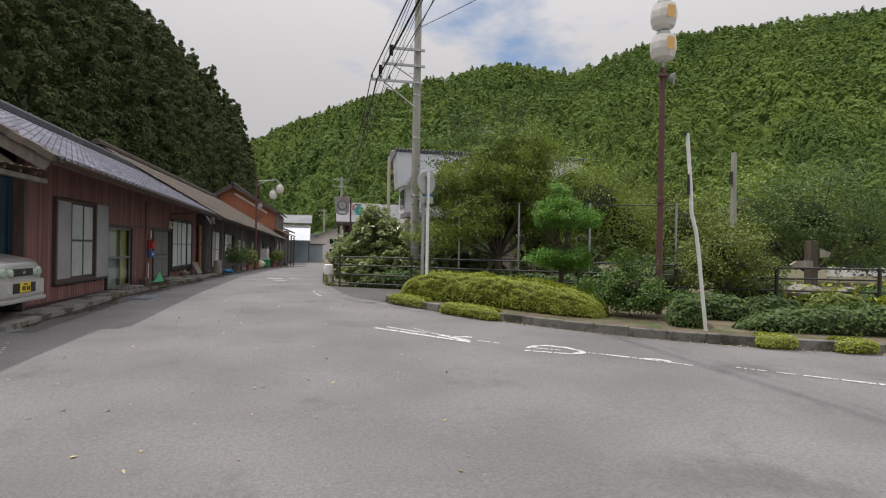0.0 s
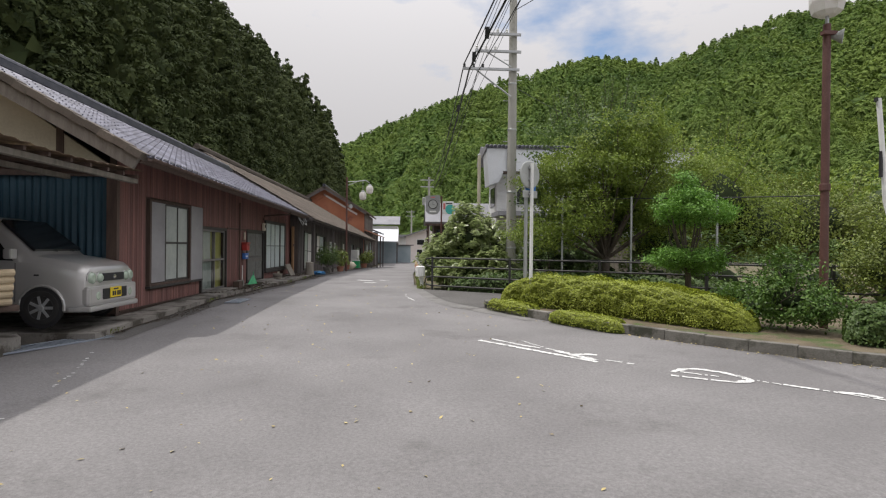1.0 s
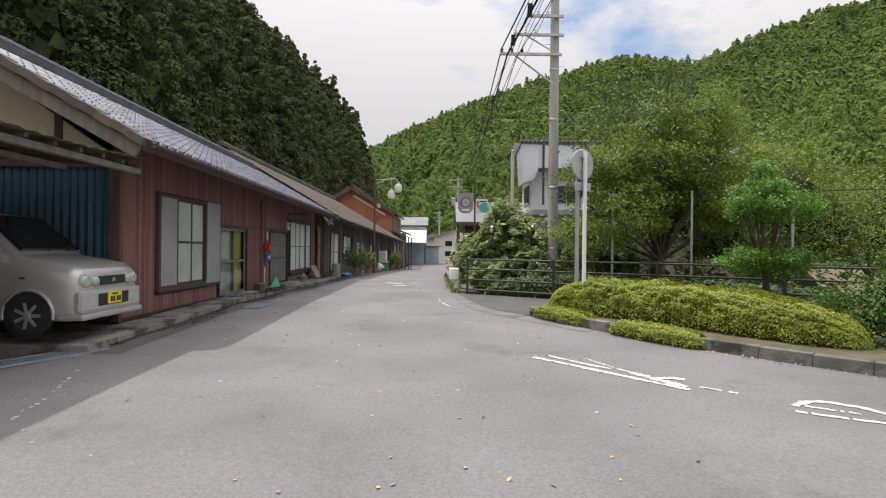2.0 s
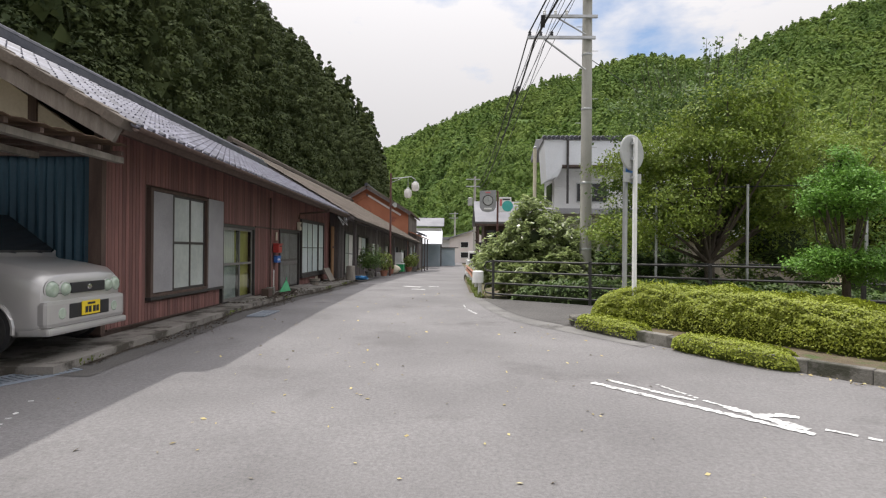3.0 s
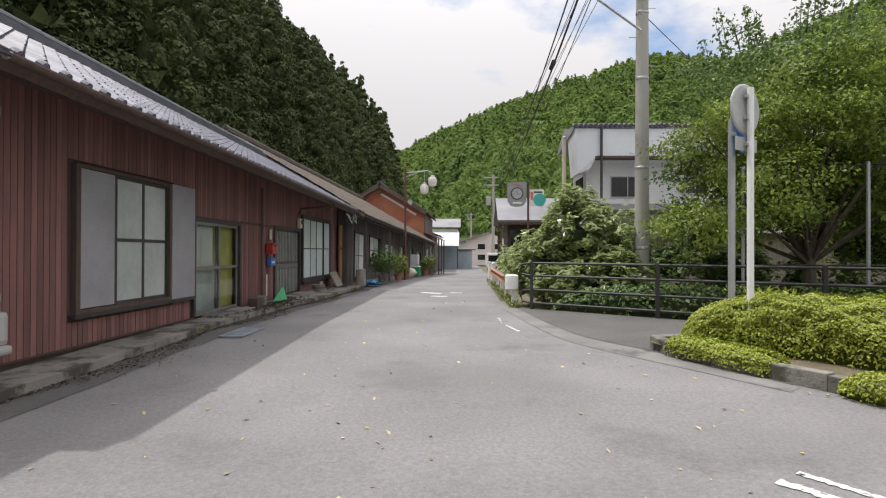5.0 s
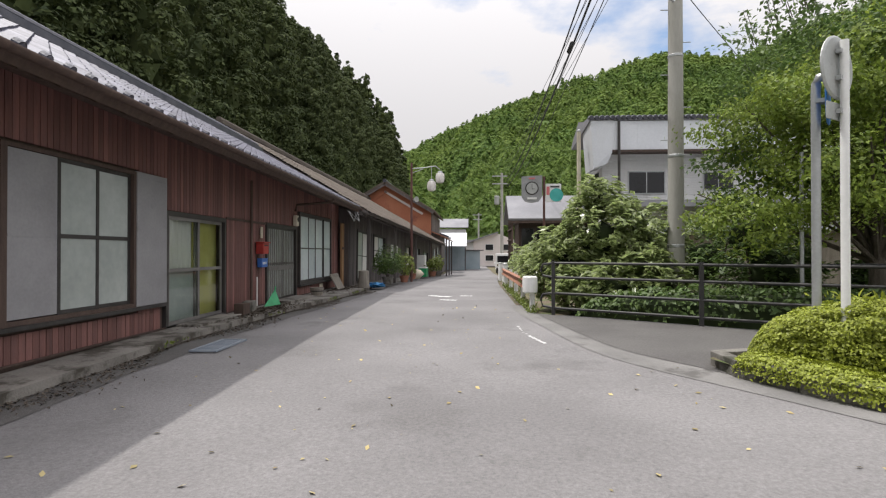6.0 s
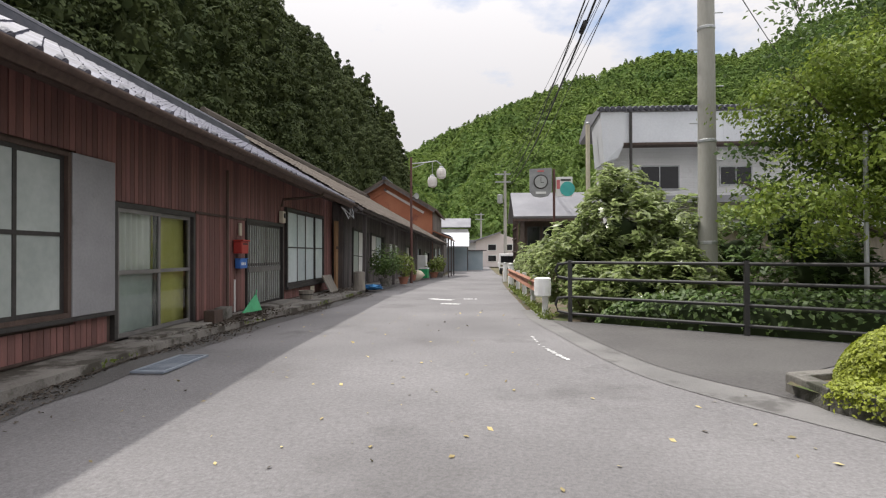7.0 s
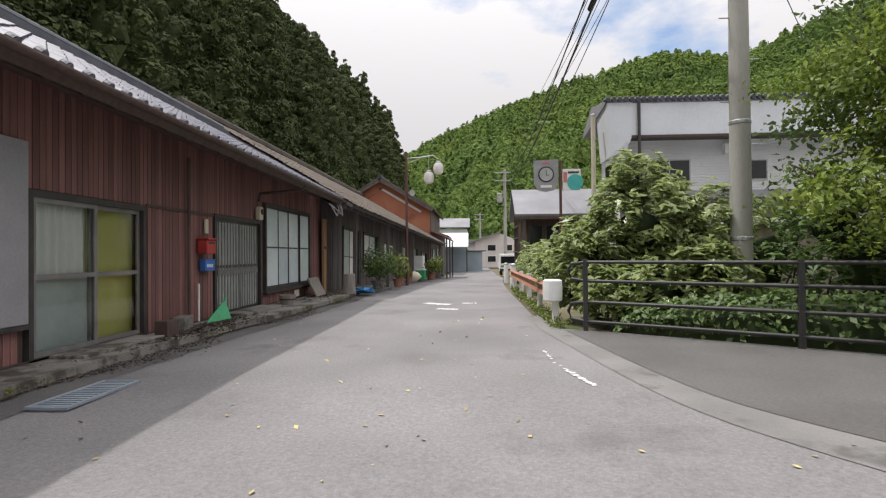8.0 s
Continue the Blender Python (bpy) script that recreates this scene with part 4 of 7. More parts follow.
def build_green_sheet():
    t = thing("green_dustpan", pose(-4.52, 17.95, 0.1), "bright green plastic scoop leaning by the wall", "dustpan")
    bm = bmesh.new()
    vs = [bm.verts.new(p) for p in ((0.05, -0.32, 0.0), (0.2, 0.3, 0.02), (0.04, 0.4, 0.34), (-0.08, 0.3, 0.05))]
    for f in ((0, 1, 2), (0, 2, 3), (0, 3, 1), (1, 3, 2)):
        bm.faces.new([vs[i] for i in f])
    bmesh.ops.bevel(bm, geom=list(bm.edges), offset=0.012, segments=1, affect="EDGES")
    part("scoop", bm, GREEN_PLASTIC, t)
    part("handle", tubed([(0.05, 0.36, 0.3), (0.03, 0.44, 0.38)], 0.012, 8), GREEN_PLASTIC, t)


build_green_sheet()
blk = thing("concrete_block", pose(-4.5, 17.05, 0.1, 0, 0, 12), "worn concrete block on the apron", "block")
part("body", boxed(-0.1, -0.2, 0, 0.1, 0.2, 0.19, 0.015), KERB, blk)
blk2 = thing("wooden_block", pose(-4.4, 16.5, 0.1, 0, 0, -5), "dark wooden block on the apron", "block")
part("body", boxed(-0.09, -0.12, 0, 0.09, 0.12, 0.2, 0.012), DARKWOOD, blk2)
tub = thing("tub", pose(-4.35, 21.0, 0.1), "dark round wooden tub beside the entrance", "tub")
part("body", lathe(bmesh.new(), [(0.14, 0.0), (0.18, 0.2), (0.165, 0.2), (0.13, 0.03)], None, 14), GREYWOOD, tub)
part("hoop", lathe(bmesh.new(), [(0.163, 0.1), (0.17, 0.1), (0.174, 0.125), (0.166, 0.125)], None, 14), SASH, tub)
lean = thing("leaning_board", pose(-4.3, 23.4, 0.1, 0, -27, 0), "grey weathered board leaning on the wall", "board")
part("panel", boxed(-0.015, -0.42, 0.0, 0.015, 0.42, 0.52, 0.004), GREYWOOD, lean)
part("rail", boxed(0.0155, -0.41, 0.42, 0.03, 0.41, 0.48), GREYWOOD, lean)

# ---------------------------------------------------------------- carport beside the house
port = thing("carport", pose(0, 0, 0.15), "old carport with a patchy translucent sheet roof on timber", "carport")


def build_carport():
    bm = bmesh.new()
    n, cols = 60, 3
    sag = lambda y: 0.03 * math.sin(y * 0.13)
    # the sheet runs on out of view to y 4.9, added to darken the interior
    rows = [[bm.verts.new((x, 4.9 + (10.1 - 4.9) * i / n, 2.34 + (-3.45 - x) * 0.055 + 0.01 * math.sin(i * 2.1) + sag(i))) for i in range(n + 1)] for x in (-4.0, -4.8, -6.2, -9.4)]
    for a, b in zip(rows, rows[1:]):
        for i in range(n):
            bm.faces.new((a[i], a[i + 1], b[i + 1], b[i]))
    c = part("canopy", bm, CANOPY, port, "patchy brown translucent corrugated sheet")
    c.modifiers.new("thick", "SOLIDIFY").thickness = 0.006
    for i in range(12):
        y = 5.05 + 0.45 * i
        part("rafter", boxed(-9.3, y - 0.025, 2.24, -4.05, y + 0.025, 2.29, m=Matrix.Translation((-3.5, 0, 2.27)) @ Matrix.Rotation(radians(3.1), 4, "Y") @ Matrix.Translation((3.5, 0, -2.27))), DARKWOOD, port)
    for x in (-4.2, -5.3, -7.4):
        part("beam", boxed(x - 0.05, 5.0, 2.16 + (-3.45 - x) * 0.055, x + 0.05, 10.2, 2.235 + (-3.45 - x) * 0.055), GREYWOOD, port)
    for x, y in ((-5.3, 8.2), (-8.9, 8.2)):
        part("post", boxed(x - 0.06, y - 0.06, -0.2, x + 0.06, y + 0.06, 2.2), GREYWOOD, port)
    part("back_wall", boxed(-9.6, 5.0, -0.35, -9.45, 10.74, 2.7), DARKWOOD, port)
    # unseen wall, placed to keep the carport interior dark
    part("side_wall", boxed(-9.44, 4.9, -0.35, -6.4, 5.0, 2.7), DARKWOOD, port)


build_carport()


def build_platform():
    bm = bmesh.new()
    prism(bm, [(-9, 4.5), (-4.55, 6.55), (-4.55, 7.0), (-4.75, 8.3), (-5.1, 8.7), (-9, 8.4)], 0.26, pose(0, 0, -0.2))
    t = tagged(part("platform", bm, CONCRETE), "low dark concrete platform under the carport edge", "platform", kind="structure")


build_platform()


def build_bench():
    t = thing("log_bench", pose(-5.2, 7.62, 0.06, 0, 0, 62), "rustic bench of split logs with a pale log backrest", "bench")
    for i in range(5):
        part("back_log", tubed([(-0.75, -0.2 - 0.015 * i, 0.5 + 0.095 * i), (0.62, -0.2 - 0.015 * i, 0.5 + 0.095 * i)], 0.05, 10), LOG, t)
    part("seat", boxed(-0.8, -0.18, 0.36, 0.75, 0.3, 0.45, 0.03), DARKWOOD, t)
    for x in (-0.5, 0.45):
        part("leg", tubed([(x, 0.05, 0), (x, 0.05, 0.36)], 0.09, 10), GREYWOOD, t)
    part("stretcher", boxed(-0.5, 0.0, 0.1, 0.45, 0.08, 0.18, 0.01), DARKWOOD, t)


build_bench()


# ---------------------------------------------------------------- silver car, nose to the street
def build_car():
    t = thing("car", pose(-4.31, 9.76, 0.1, 0, 0, 0), "silver boxy small car with paired round headlights, parked in the carport", "car")
    st = [  # distance from the nose, underside, belt, top, half width, half width above
        (0.00, 0.22, 0.66, 0.72, 0.60, 0.56), (0.05, 0.20, 0.74, 0.86, 0.69, 0.62), (0.16, 0.19, 0.82, 0.935, 0.725, 0.65), (0.45, 0.19, 0.89, 0.995, 0.7375, 0.655),
        (0.80, 0.19, 0.93, 1.045, 0.7375, 0.65), (1.10, 0.19, 0.95, 1.30, 0.7375, 0.60), (1.42, 0.19, 0.96, 1.555, 0.7375, 0.555), (1.65, 0.19, 0.96, 1.615, 0.7375, 0.55),
        (2.4, 0.19, 0.97, 1.635, 0.7375, 0.55), (3.05, 0.2, 0.97, 1.61, 0.735, 0.55), (3.28, 0.22, 0.96, 1.5, 0.72, 0.56), (3.39, 0.26, 0.9, 1.05, 0.68, 0.6)]
    bm = bmesh.new()
    rings = []
    for u, zb, zm, zt, w, wt in st:
        half = [(w * 0.9, zb), (w, zb + 0.1), (w, zm - 0.12), (w - 0.012, zm), (wt + 0.03, zt - 0.07), (wt - 0.04, zt - 0.015), (wt * 0.5, zt + 0.008)]
        pts = [(-y, z) for y, z in half] + [(y, z) for y, z in reversed(half)]
        rings.append([bm.verts.new((-u, y, z)) for y, z in pts])
    k = len(rings[0])
    for a, b in zip(rings, rings[1:]):
        for i in range(k):
            bm.faces.new((a[i], a[(i + 1) % k], b[(i + 1) % k], b[i]))
    bm.faces.new(rings[0]), bm.faces.new(rings[-1])
    body = part("body", bm, SILVER, t, smooth_angle=38)
    body.modifiers.new("round", "BEVEL").width = 0.012

    def on(u, y, f):
        """A place on the skin above the belt: f runs from the belt (0) to the roof edge (1)."""
        us = [s[0] for s in st]
        zm, zt, w, wt = (float(np.interp(u, us, [s[i] for s in st])) for i in (2, 3, 4, 5))
        return ((w - 0.012) + (wt + 0.03 - w + 0.012) * f) * y, zm + (zt - 0.07 - zm) * f

    def plate_of(points, name, material, lift, parent=t):
        b = bmesh.new()
        vs = [b.verts.new(p) for p in points]
        f = b.faces.new(vs)
        b.normal_update()
        r = bmesh.ops.extrude_face_region(b, geom=[f])
        bmesh.ops.translate(b, vec=lift, verts=[v for v in r["geom"] if isinstance(v, bmesh.types.BMVert)])
        return part(name, b, material, parent)
    ws = []
    for u, z, hw in ((0.86, 1.09, 0.575), (1.40, 1.535, 0.49)):
        ws.append((u, z, hw))
    (u0, z0, h0), (u1, z1, h1) = ws
    plate_of([(-u0, -h0, z0 + 0.012), (-u0, h0, z0 + 0.012), (-u1, h1, z1 + 0.016), (-u1, -h1, z1 + 0.016)], "windscreen", DARKGLASS, (0.03, 0, 0.03))
    for s in (-1, 1):
        for name, us in (("front_window", (1.02, 1.28, 1.55, 1.98)), ("rear_window", (2.04, 2.04, 2.75, 2.75)), ("quarter_window", (2.8, 2.8, 3.15, 3.1))):
            a, b, c, d = us[0], us[1], us[2], us[3]
            if name == "front_window":
                pts = [(1.05, 0.06), (1.98, 0.06), (1.98, 0.93), (1.5, 0.93)]
            else:
                pts = [(a, 0.06), (c, 0.06), (d, 0.93), (b, 0.93)]
            P = []
            for u, f in pts:
                y, z = on(u, s, f)
                P.append((-u, y + 0.004 * s, z))
            plate_of(P, name, DARKGLASS, (0, 0.008 * s, 0.002))
        # wheel, and a flat black disc for the shaded hollow of its arch
        for u in (0.64, 2.98):
            arch = bmesh.new()
            lathe(arch, [(0.31, 0.0), (0.315, 0.008)], pose(-u, 0.7385 * s, 0.275, -90 * s, 0, 0), 28)
            part("arch_shade_disc", arch, BLACK_PLASTIC, t)
            rim_line = [(-u + 0.325 * math.cos(a), 0.742 * s, 0.275 + 0.325 * math.sin(a)) for a in [math.pi * (i / 14) * 1.1 - 0.15 for i in range(15)]]
            part("arch_lip", tubed(rim_line, 0.022, 6), SILVER, t)
            wheel = part("wheel", lathe(bmesh.new(), [(0.17, 0.03), (0.18, 0.035), (0.25, 0.03), (0.268, 0.0), (0.27, -0.1), (0.25, -0.14), (0.1, -0.14)], pose(-u, 0.72 * s, 0.27, -90 * s, 0, 0), 28), TYRE, t, smooth_angle=40)
            part("rim", lathe(bmesh.new(), [(0.03, 0.012), (0.165, 0.004), (0.185, 0.038), (0.178, 0.04), (0.16, 0.012)], pose(-u, 0.72 * s, 0.27, -90 * s, 0, 0), 28), BLACK_PLASTIC, wheel)
            for i in range(7):
                m = pose(-u, 0.72 * s, 0.27, -90 * s, 0, 0) @ pose(0, 0, 0, 0, 0, i * 360 / 7)
                part("spoke", boxed(0.02, -0.022, 0.012, 0.175, 0.022, 0.034, 0.006, m=m), STEEL, wheel)
            part("hub", lathe(bmesh.new(), [(0.045, 0.01), (0.045, 0.04), (0.03, 0.046)], pose(-u, 0.72 * s, 0.27, -90 * s, 0, 0), 14), STEEL, wheel)
        # paired round headlights
        for y, r in ((0.56, 0.098), (0.385, 0.078)):
            lamp_m = pose(-0.045 if y > 0.5 else -0.02, y * s, 0.70, 0, 90, 0)
            hl = part("headlight", lathe(bmesh.new(), [(r, -0.06), (r, 0.02), (r * 0.85, 0.045), (r * 0.5, 0.06)], lamp_m, 20), LENS, t, "round greenish headlight lens", smooth_angle=60)
            part("bezel", lathe(bmesh.new(), [(r + 0.014, -0.05), (r + 0.014, 0.012), (r + 0.001, 0.018)], lamp_m, 20), SILVER, hl)
        part("fog_lamp", lathe(bmesh.new(), [(0.07, -0.04), (0.07, 0.012), (0.055, 0.02), (0.02, 0.02)], pose(0.015, 0.47 * s, 0.43, 0, 90, 0), 18), LENS, t)
        mir = part("mirror", boxed(-1.12, 0.78 * s - 0.07, 0.99, -1.0, 0.78 * s + 0.07, 1.14, 0.025), SILVER, t, "door mirror")
        part("mirror_glass", boxed(-1.126, 0.78 * s - 0.055, 1.005, -1.1205, 0.78 * s + 0.055, 1.125), CHROME, mir)
    part("grille", boxed(-0.06, -0.3, 0.645, 0.018, 0.3, 0.765, 0.008), BLACK_PLASTIC, t)
    part("emblem", lathe(bmesh.new(), [(0.045, 0), (0.045, 0.008), (0.03, 0.012)], pose(0.018, 0, 0.705, 0, 90, 0) @ Matrix.Diagonal((0.7, 1, 1, 1)), 16), CHROME, t)
    bump = part("bumper", boxed(-0.3, -0.7, 0.28, 0.03, 0.7, 0.585, 0.05), SILVER, t)
    part("lower_grille", boxed(0.0, -0.36, 0.36, 0.036, 0.36, 0.53, 0.01), BLACK_PLASTIC, bump)
    part("lip", boxed(-0.3, -0.71, 0.2, 0.055, 0.71, 0.285, 0.03), SILVER, bump)
    pl = part("number_plate", boxed(0.037, -0.165, 0.375, 0.047, 0.165, 0.54, 0.004), PLATE_Y, t, "yellow number plate with dark bars")
    for a, b, c, d in ((-0.11, -0.06, 0.40, 0.475), (-0.05, 0.0, 0.40, 0.475), (0.03, 0.08, 0.40, 0.475), (0.09, 0.14, 0.40, 0.475), (-0.07, 0.07, 0.495, 0.52)):
        part("plate_bar", boxed(0.0472, a, c, 0.0485, b, d), BLACK_PLASTIC, pl)
    for y in (-0.3, 0.12):
        part("wiper", tubed([(-0.84, y + 0.25, 1.1), (-0.9, y - 0.12, 1.15)], 0.008, 6), BLACK_PLASTIC, t)
    for s in (-1, 1):
        part("door_seam", boxed(-1.02, 0.738 * s - 0.002, 0.35, -1.012, 0.738 * s + 0.002, 0.93), BLACK_PLASTIC, t)
        part("door_handle", boxed(-1.95, 0.738 * s - 0.012, 0.84, -1.83, 0.738 * s + 0.012, 0.87, 0.005), BLACK_PLASTIC, t)
        part("side_lamp", boxed(-0.75, 0.738 * s - 0.006, 0.74, -0.68, 0.738 * s + 0.006, 0.765), BLACK_PLASTIC, t)


build_car()

# ---------------------------------------------------------------- dark timber house beyond
H2 = pose(-4.45, 24.95, 0.15, -2.3, 0, -4.6)
house2 = thing("dark_timber_house", H2, "low dark timber house with an old brown tile roof", "house")
H2LEN = 17.3
HOLES2 = [(1.0, 2.6, 0.15, 1.85), (3.2, 5.0, 0.7, 1.85), (6.2, 7.4, 0.75, 1.6), (9.3, 10.6, 0.55, 1.75), (12.2, 13.3, 0.1, 1.8), (14.6, 16.2, 0.5, 1.7)]


def build_house2():
    part("wall", wall_frame(bmesh.new(), -0.12, 0, 0.0, H2LEN, -0.7, 2.5, HOLES2), BLACKWOOD, house2)
    part("back_wall", boxed(-8.0, 0, -0.7, -7.88, H2LEN, 2.5), BLACKWOOD, house2)
    part("gable", prism(bmesh.new(), [(-0.13, 2.5), (-7.86, 2.5), (-4.1, 4.9)], 0.12, pose(0, 0.12, 0, 90, 0, 0)), BLACKWOOD, house2)
    for y in (0.0, H2LEN - 0.12):
        part("end_wall", boxed(-7.87, y, -0.7, -0.125, y + 0.12, 2.5), BLACKWOOD, house2)
    for i, (a, b, c, d) in enumerate(HOLES2):
        w = new("window", None)
        w.parent = house2
        part("outer_frame", wall_frame(bmesh.new(), -0.1, 0.04, a - 0.05, b + 0.05, c - 0.05, d + 0.05, [(a, b, c, d)]), SASH if i != 2 else WHITE_PAINT, w)
        n = 2
        for k in range(n):
            y0, y1 = a + (b - a) * k / n, a + (b - a) * (k + 1) / n
            window_panel("sash", w, y0, y1, c, d, -0.03 - 0.03 * k, 1, 2 if i != 4 else 3, (FROST, CURTAIN, FROST_BLUE)[(i + k) % 3], 0.03, frame_mat=WHITE_PAINT if i == 2 else SASH)
    # vertical boards
    me = {}
    y = 0.03
    while y < H2LEN - 0.2:
        hit = [h for h in HOLES2 if h[0] - 0.15 < y + 0.1 < h[1] + 0.15]
        for z0, z1 in ([(-0.5, hit[0][2] - 0.06), (hit[0][3] + 0.06, 2.45)] if hit else [(-0.5, 2.45)]):
            if z1 - z0 < 0.1:
                continue
            key = (round(z0, 2), round(z1, 2))
            if key not in me:
                me[key] = finish(boxed(0, 0, z0, 0.018, 0.19, z1), "board")
                me[key].materials.append(BLACKWOOD)
            ob = new("board", me[key])
            ob.parent = house2
            ob.location = (0.001 + random.uniform(0, 0.006), y, 0)
        y += 0.2
    # roof with old tiles
    ez, rz, ex, rx = 2.28, 5.2, 0.95, -4.1
    ln, an = math.hypot(rz - ez, ex - rx), math.atan2(rz - ez, ex - rx)
    M = Matrix.Translation((rx, 0, rz)) @ Matrix.Rotation(an, 4, "Y")
    B = Matrix.Translation((rx, 0, rz)) @ Matrix.Rotation(-an, 4, "Y")
    deck = part("roof", boxed(0, -0.95, -0.1, ln - 0.02, H2LEN + 0.5, -0.02, m=M), BLACKWOOD, house2, "old brown weathered tiles")
    part("back_roof", boxed(-ln, -0.95, -0.1, 0, H2LEN + 0.5, 0.01, m=B), TILE_OLD, house2)
    rest = bmesh.new()
    w, l = 0.29, 0.27
    for c in range(int((H2LEN + 1.4) / w)):
        for r in range(int(ln / l)):
            tile_bm(w, l + 0.04, rest, M @ Matrix.Translation((ln - (r + 1) * l + 0.03, -0.95 + c * w, random.uniform(-0.012, 0.012))))
    tagged(part("tiles", rest, TILE_OLD, deck), kind="stuff")
    bm = bmesh.new()
    box(bm, rx - 0.16, -1.0, rz, rx + 0.16, H2LEN + 0.55, rz + 0.12)
    tube(bm, [(rx, -1.0, rz + 0.14), (rx, H2LEN + 0.55, rz + 0.14)], 0.1, 10)
    part("ridge", bm, TILE_OLD, deck)
    rm = finish(boxed(ln - 1.1, -0.03, -0.16, ln - 0.05, 0.03, -0.102), "rafter")
    rm.materials.append(BLACKWOOD)
    for i in range(33):
        ob = new("rafter", rm)
        ob.parent = house2
        ob.matrix_local = M @ Matrix.Translation((0, -0.8 + 0.55 * i, 0))
    for y in (0.05, 4.0, 8.6, 12.9, 17.1):
        part("eave_post", boxed(0.62, y - 0.05, -0.6, 0.72, y + 0.05, 2.19), BLACKWOOD, house2)
    part("eave_beam", boxed(0.61, -0.9, 2.191, 0.73, H2LEN, 2.3), BLACKWOOD, house2)


build_house2()


def at2(x, y, z=0.1, turn=0):
    """A place given beside the dark timber house."""
    p = H2 @ Vector((x, y, 0))
    return pose(p.x, p.y, gz(p.x, p.y) + z, 0, 0, turn - 4.6)


recess = thing("timber_partition", pose(-4.62, 24.72, 0.1), "pale brown timber partition between the two houses", "partition")
part("panel", boxed(-0.03, 0, 0, 0.03, 0.55, 2.05), mat("tan_wood", (0.30, 0.17, 0.085), (0.38, 0.23, 0.12), scale=2, fine=24, rough=0.8, bump=0.2, stretch=(4, 4, 0.6)), recess)
part("rail", boxed(0.031, 0.02, 1.2, 0.05, 0.53, 1.28), DARKWOOD, recess)
bundle = thing("cable_bundle", pose(-3.95, 24.0, 2.45), "tangled pale cables under the eave corner", "cables")
for i in range(7):
    a = random.uniform(-0.3, 0.3)
    part("cable", tubed([(0, 0, 0.1), (0.1 * math.sin(i), 0.1 * i - 0.3, -0.1 + 0.06 * math.cos(i * 2)), (0.12 * math.cos(i), a, -0.28), (-0.3, a + 0.2, 0.05)], 0.007, 5), STEEL, bundle)


def plant(name, m, r, h, n, material, label, leaf=0.1, pot=None, category="plant", stems=5):
    t = thing(name, m, label, category)
    base = 0.0
    if pot:
        pr, ph, pm = pot
        part("pot", lathe(bmesh.new(), [(pr * 0.72, 0), (pr, ph * 0.86), (pr * 1.1, ph * 0.86), (pr * 1.1, ph), (pr * 0.9, ph), (pr * 0.85, ph * 0.8)], None, 14), pm, t)
        base = ph * 0.8
    for i in range(stems):
        a = 6.28 * i / stems
        part("stem", tubed([(0, 0, base), (0.3 * r * math.cos(a), 0.3 * r * math.sin(a), base + h * 0.35), (0.6 * r * math.cos(a), 0.6 * r * math.sin(a), base + h * 0.75)], 0.012, 5, 0.005), BARK, t)
    P, N = shell((0, 0, base + h * 0.55), (r, r, h * 0.5), n, lump=0.3, inner=0.35)
    leaf_part("foliage", P, N, leaf * RNG.uniform(0.7, 1.3, n), material, t)
    return t


plant("potted_shrub", at2(1.05, 1.2), 0.6, 1.0, 1300, L_DARK, "bushy green shrub in a brown tub before the dark house", 0.09, (0.2, 0.26, KERB))
plant("potted_shrub", at2(1.35, 2.6), 0.45, 0.95, 600, L_OLIVE, "yellowish green shrub in a terracotta pot", 0.09, (0.17, 0.24, TERRACOTTA))
plant("potted_shrub", at2(1.25, 10.2), 0.4, 0.75, 380, L_OLIVE, "yellowish shrub in a pot at the kerb", 0.12, (0.2, 0.25, TERRACOTTA))
plant("potted_shrub", at2(1.2, 12.6), 0.36, 0.9, 320, L_OLIVE, "low yellow-green potted shrub", 0.12, (0.2, 0.25, KERB))
stump = thing("wooden_stump", at2(0.75, -0.75), "pale sawn stump beside the leaning board", "stump")
part("body", lathe(bmesh.new(), [(0.19, 0), (0.17, 0.2), (0.165, 0.52), (0.12, 0.54)], None, 14), GREYWOOD, stump)
tarp = thing("blue_tarp", at2(0.95, -0.1), "crumpled blue plastic sheet on the ground", "tarp")
ico_part("sheet", (0, 0, 0.05), (0.3, 0.25, 0.07), BLUE_TARP, tarp, 3, 0.9, 3.0)
sack = thing("white_sack", at2(1.1, 6.6), "pale sack on the pavement", "sack")
ico_part("bag", (0, 0, 0.18), (0.3, 0.25, 0.22), PLASTER_CREAM, sack, 2, 0.35, 2.0)
crate = thing("green_crate", at2(0.9, 9.4), "green plastic crate with white goods", "crate")
part("body", boxed(-0.2, -0.25, 0, 0.2, 0.25, 0.42, 0.015), GREEN_PLASTIC, crate)
part("lid", boxed(-0.21, -0.26, 0.421, 0.21, 0.26, 0.47, 0.01), WHITE_PAINT, crate)
fridge = thing("white_cabinet", at2(0.5, 10.9), "white appliance standing at the wall", "cabinet")
part("body", boxed(-0.25, -0.3, 0, 0.25, 0.3, 1.1, 0.02), WHITE_PAINT, fridge)
part("door", boxed(0.251, -0.29, 0.3, 0.27, 0.29, 1.08, 0.006), WHITE_PAINT, fridge)
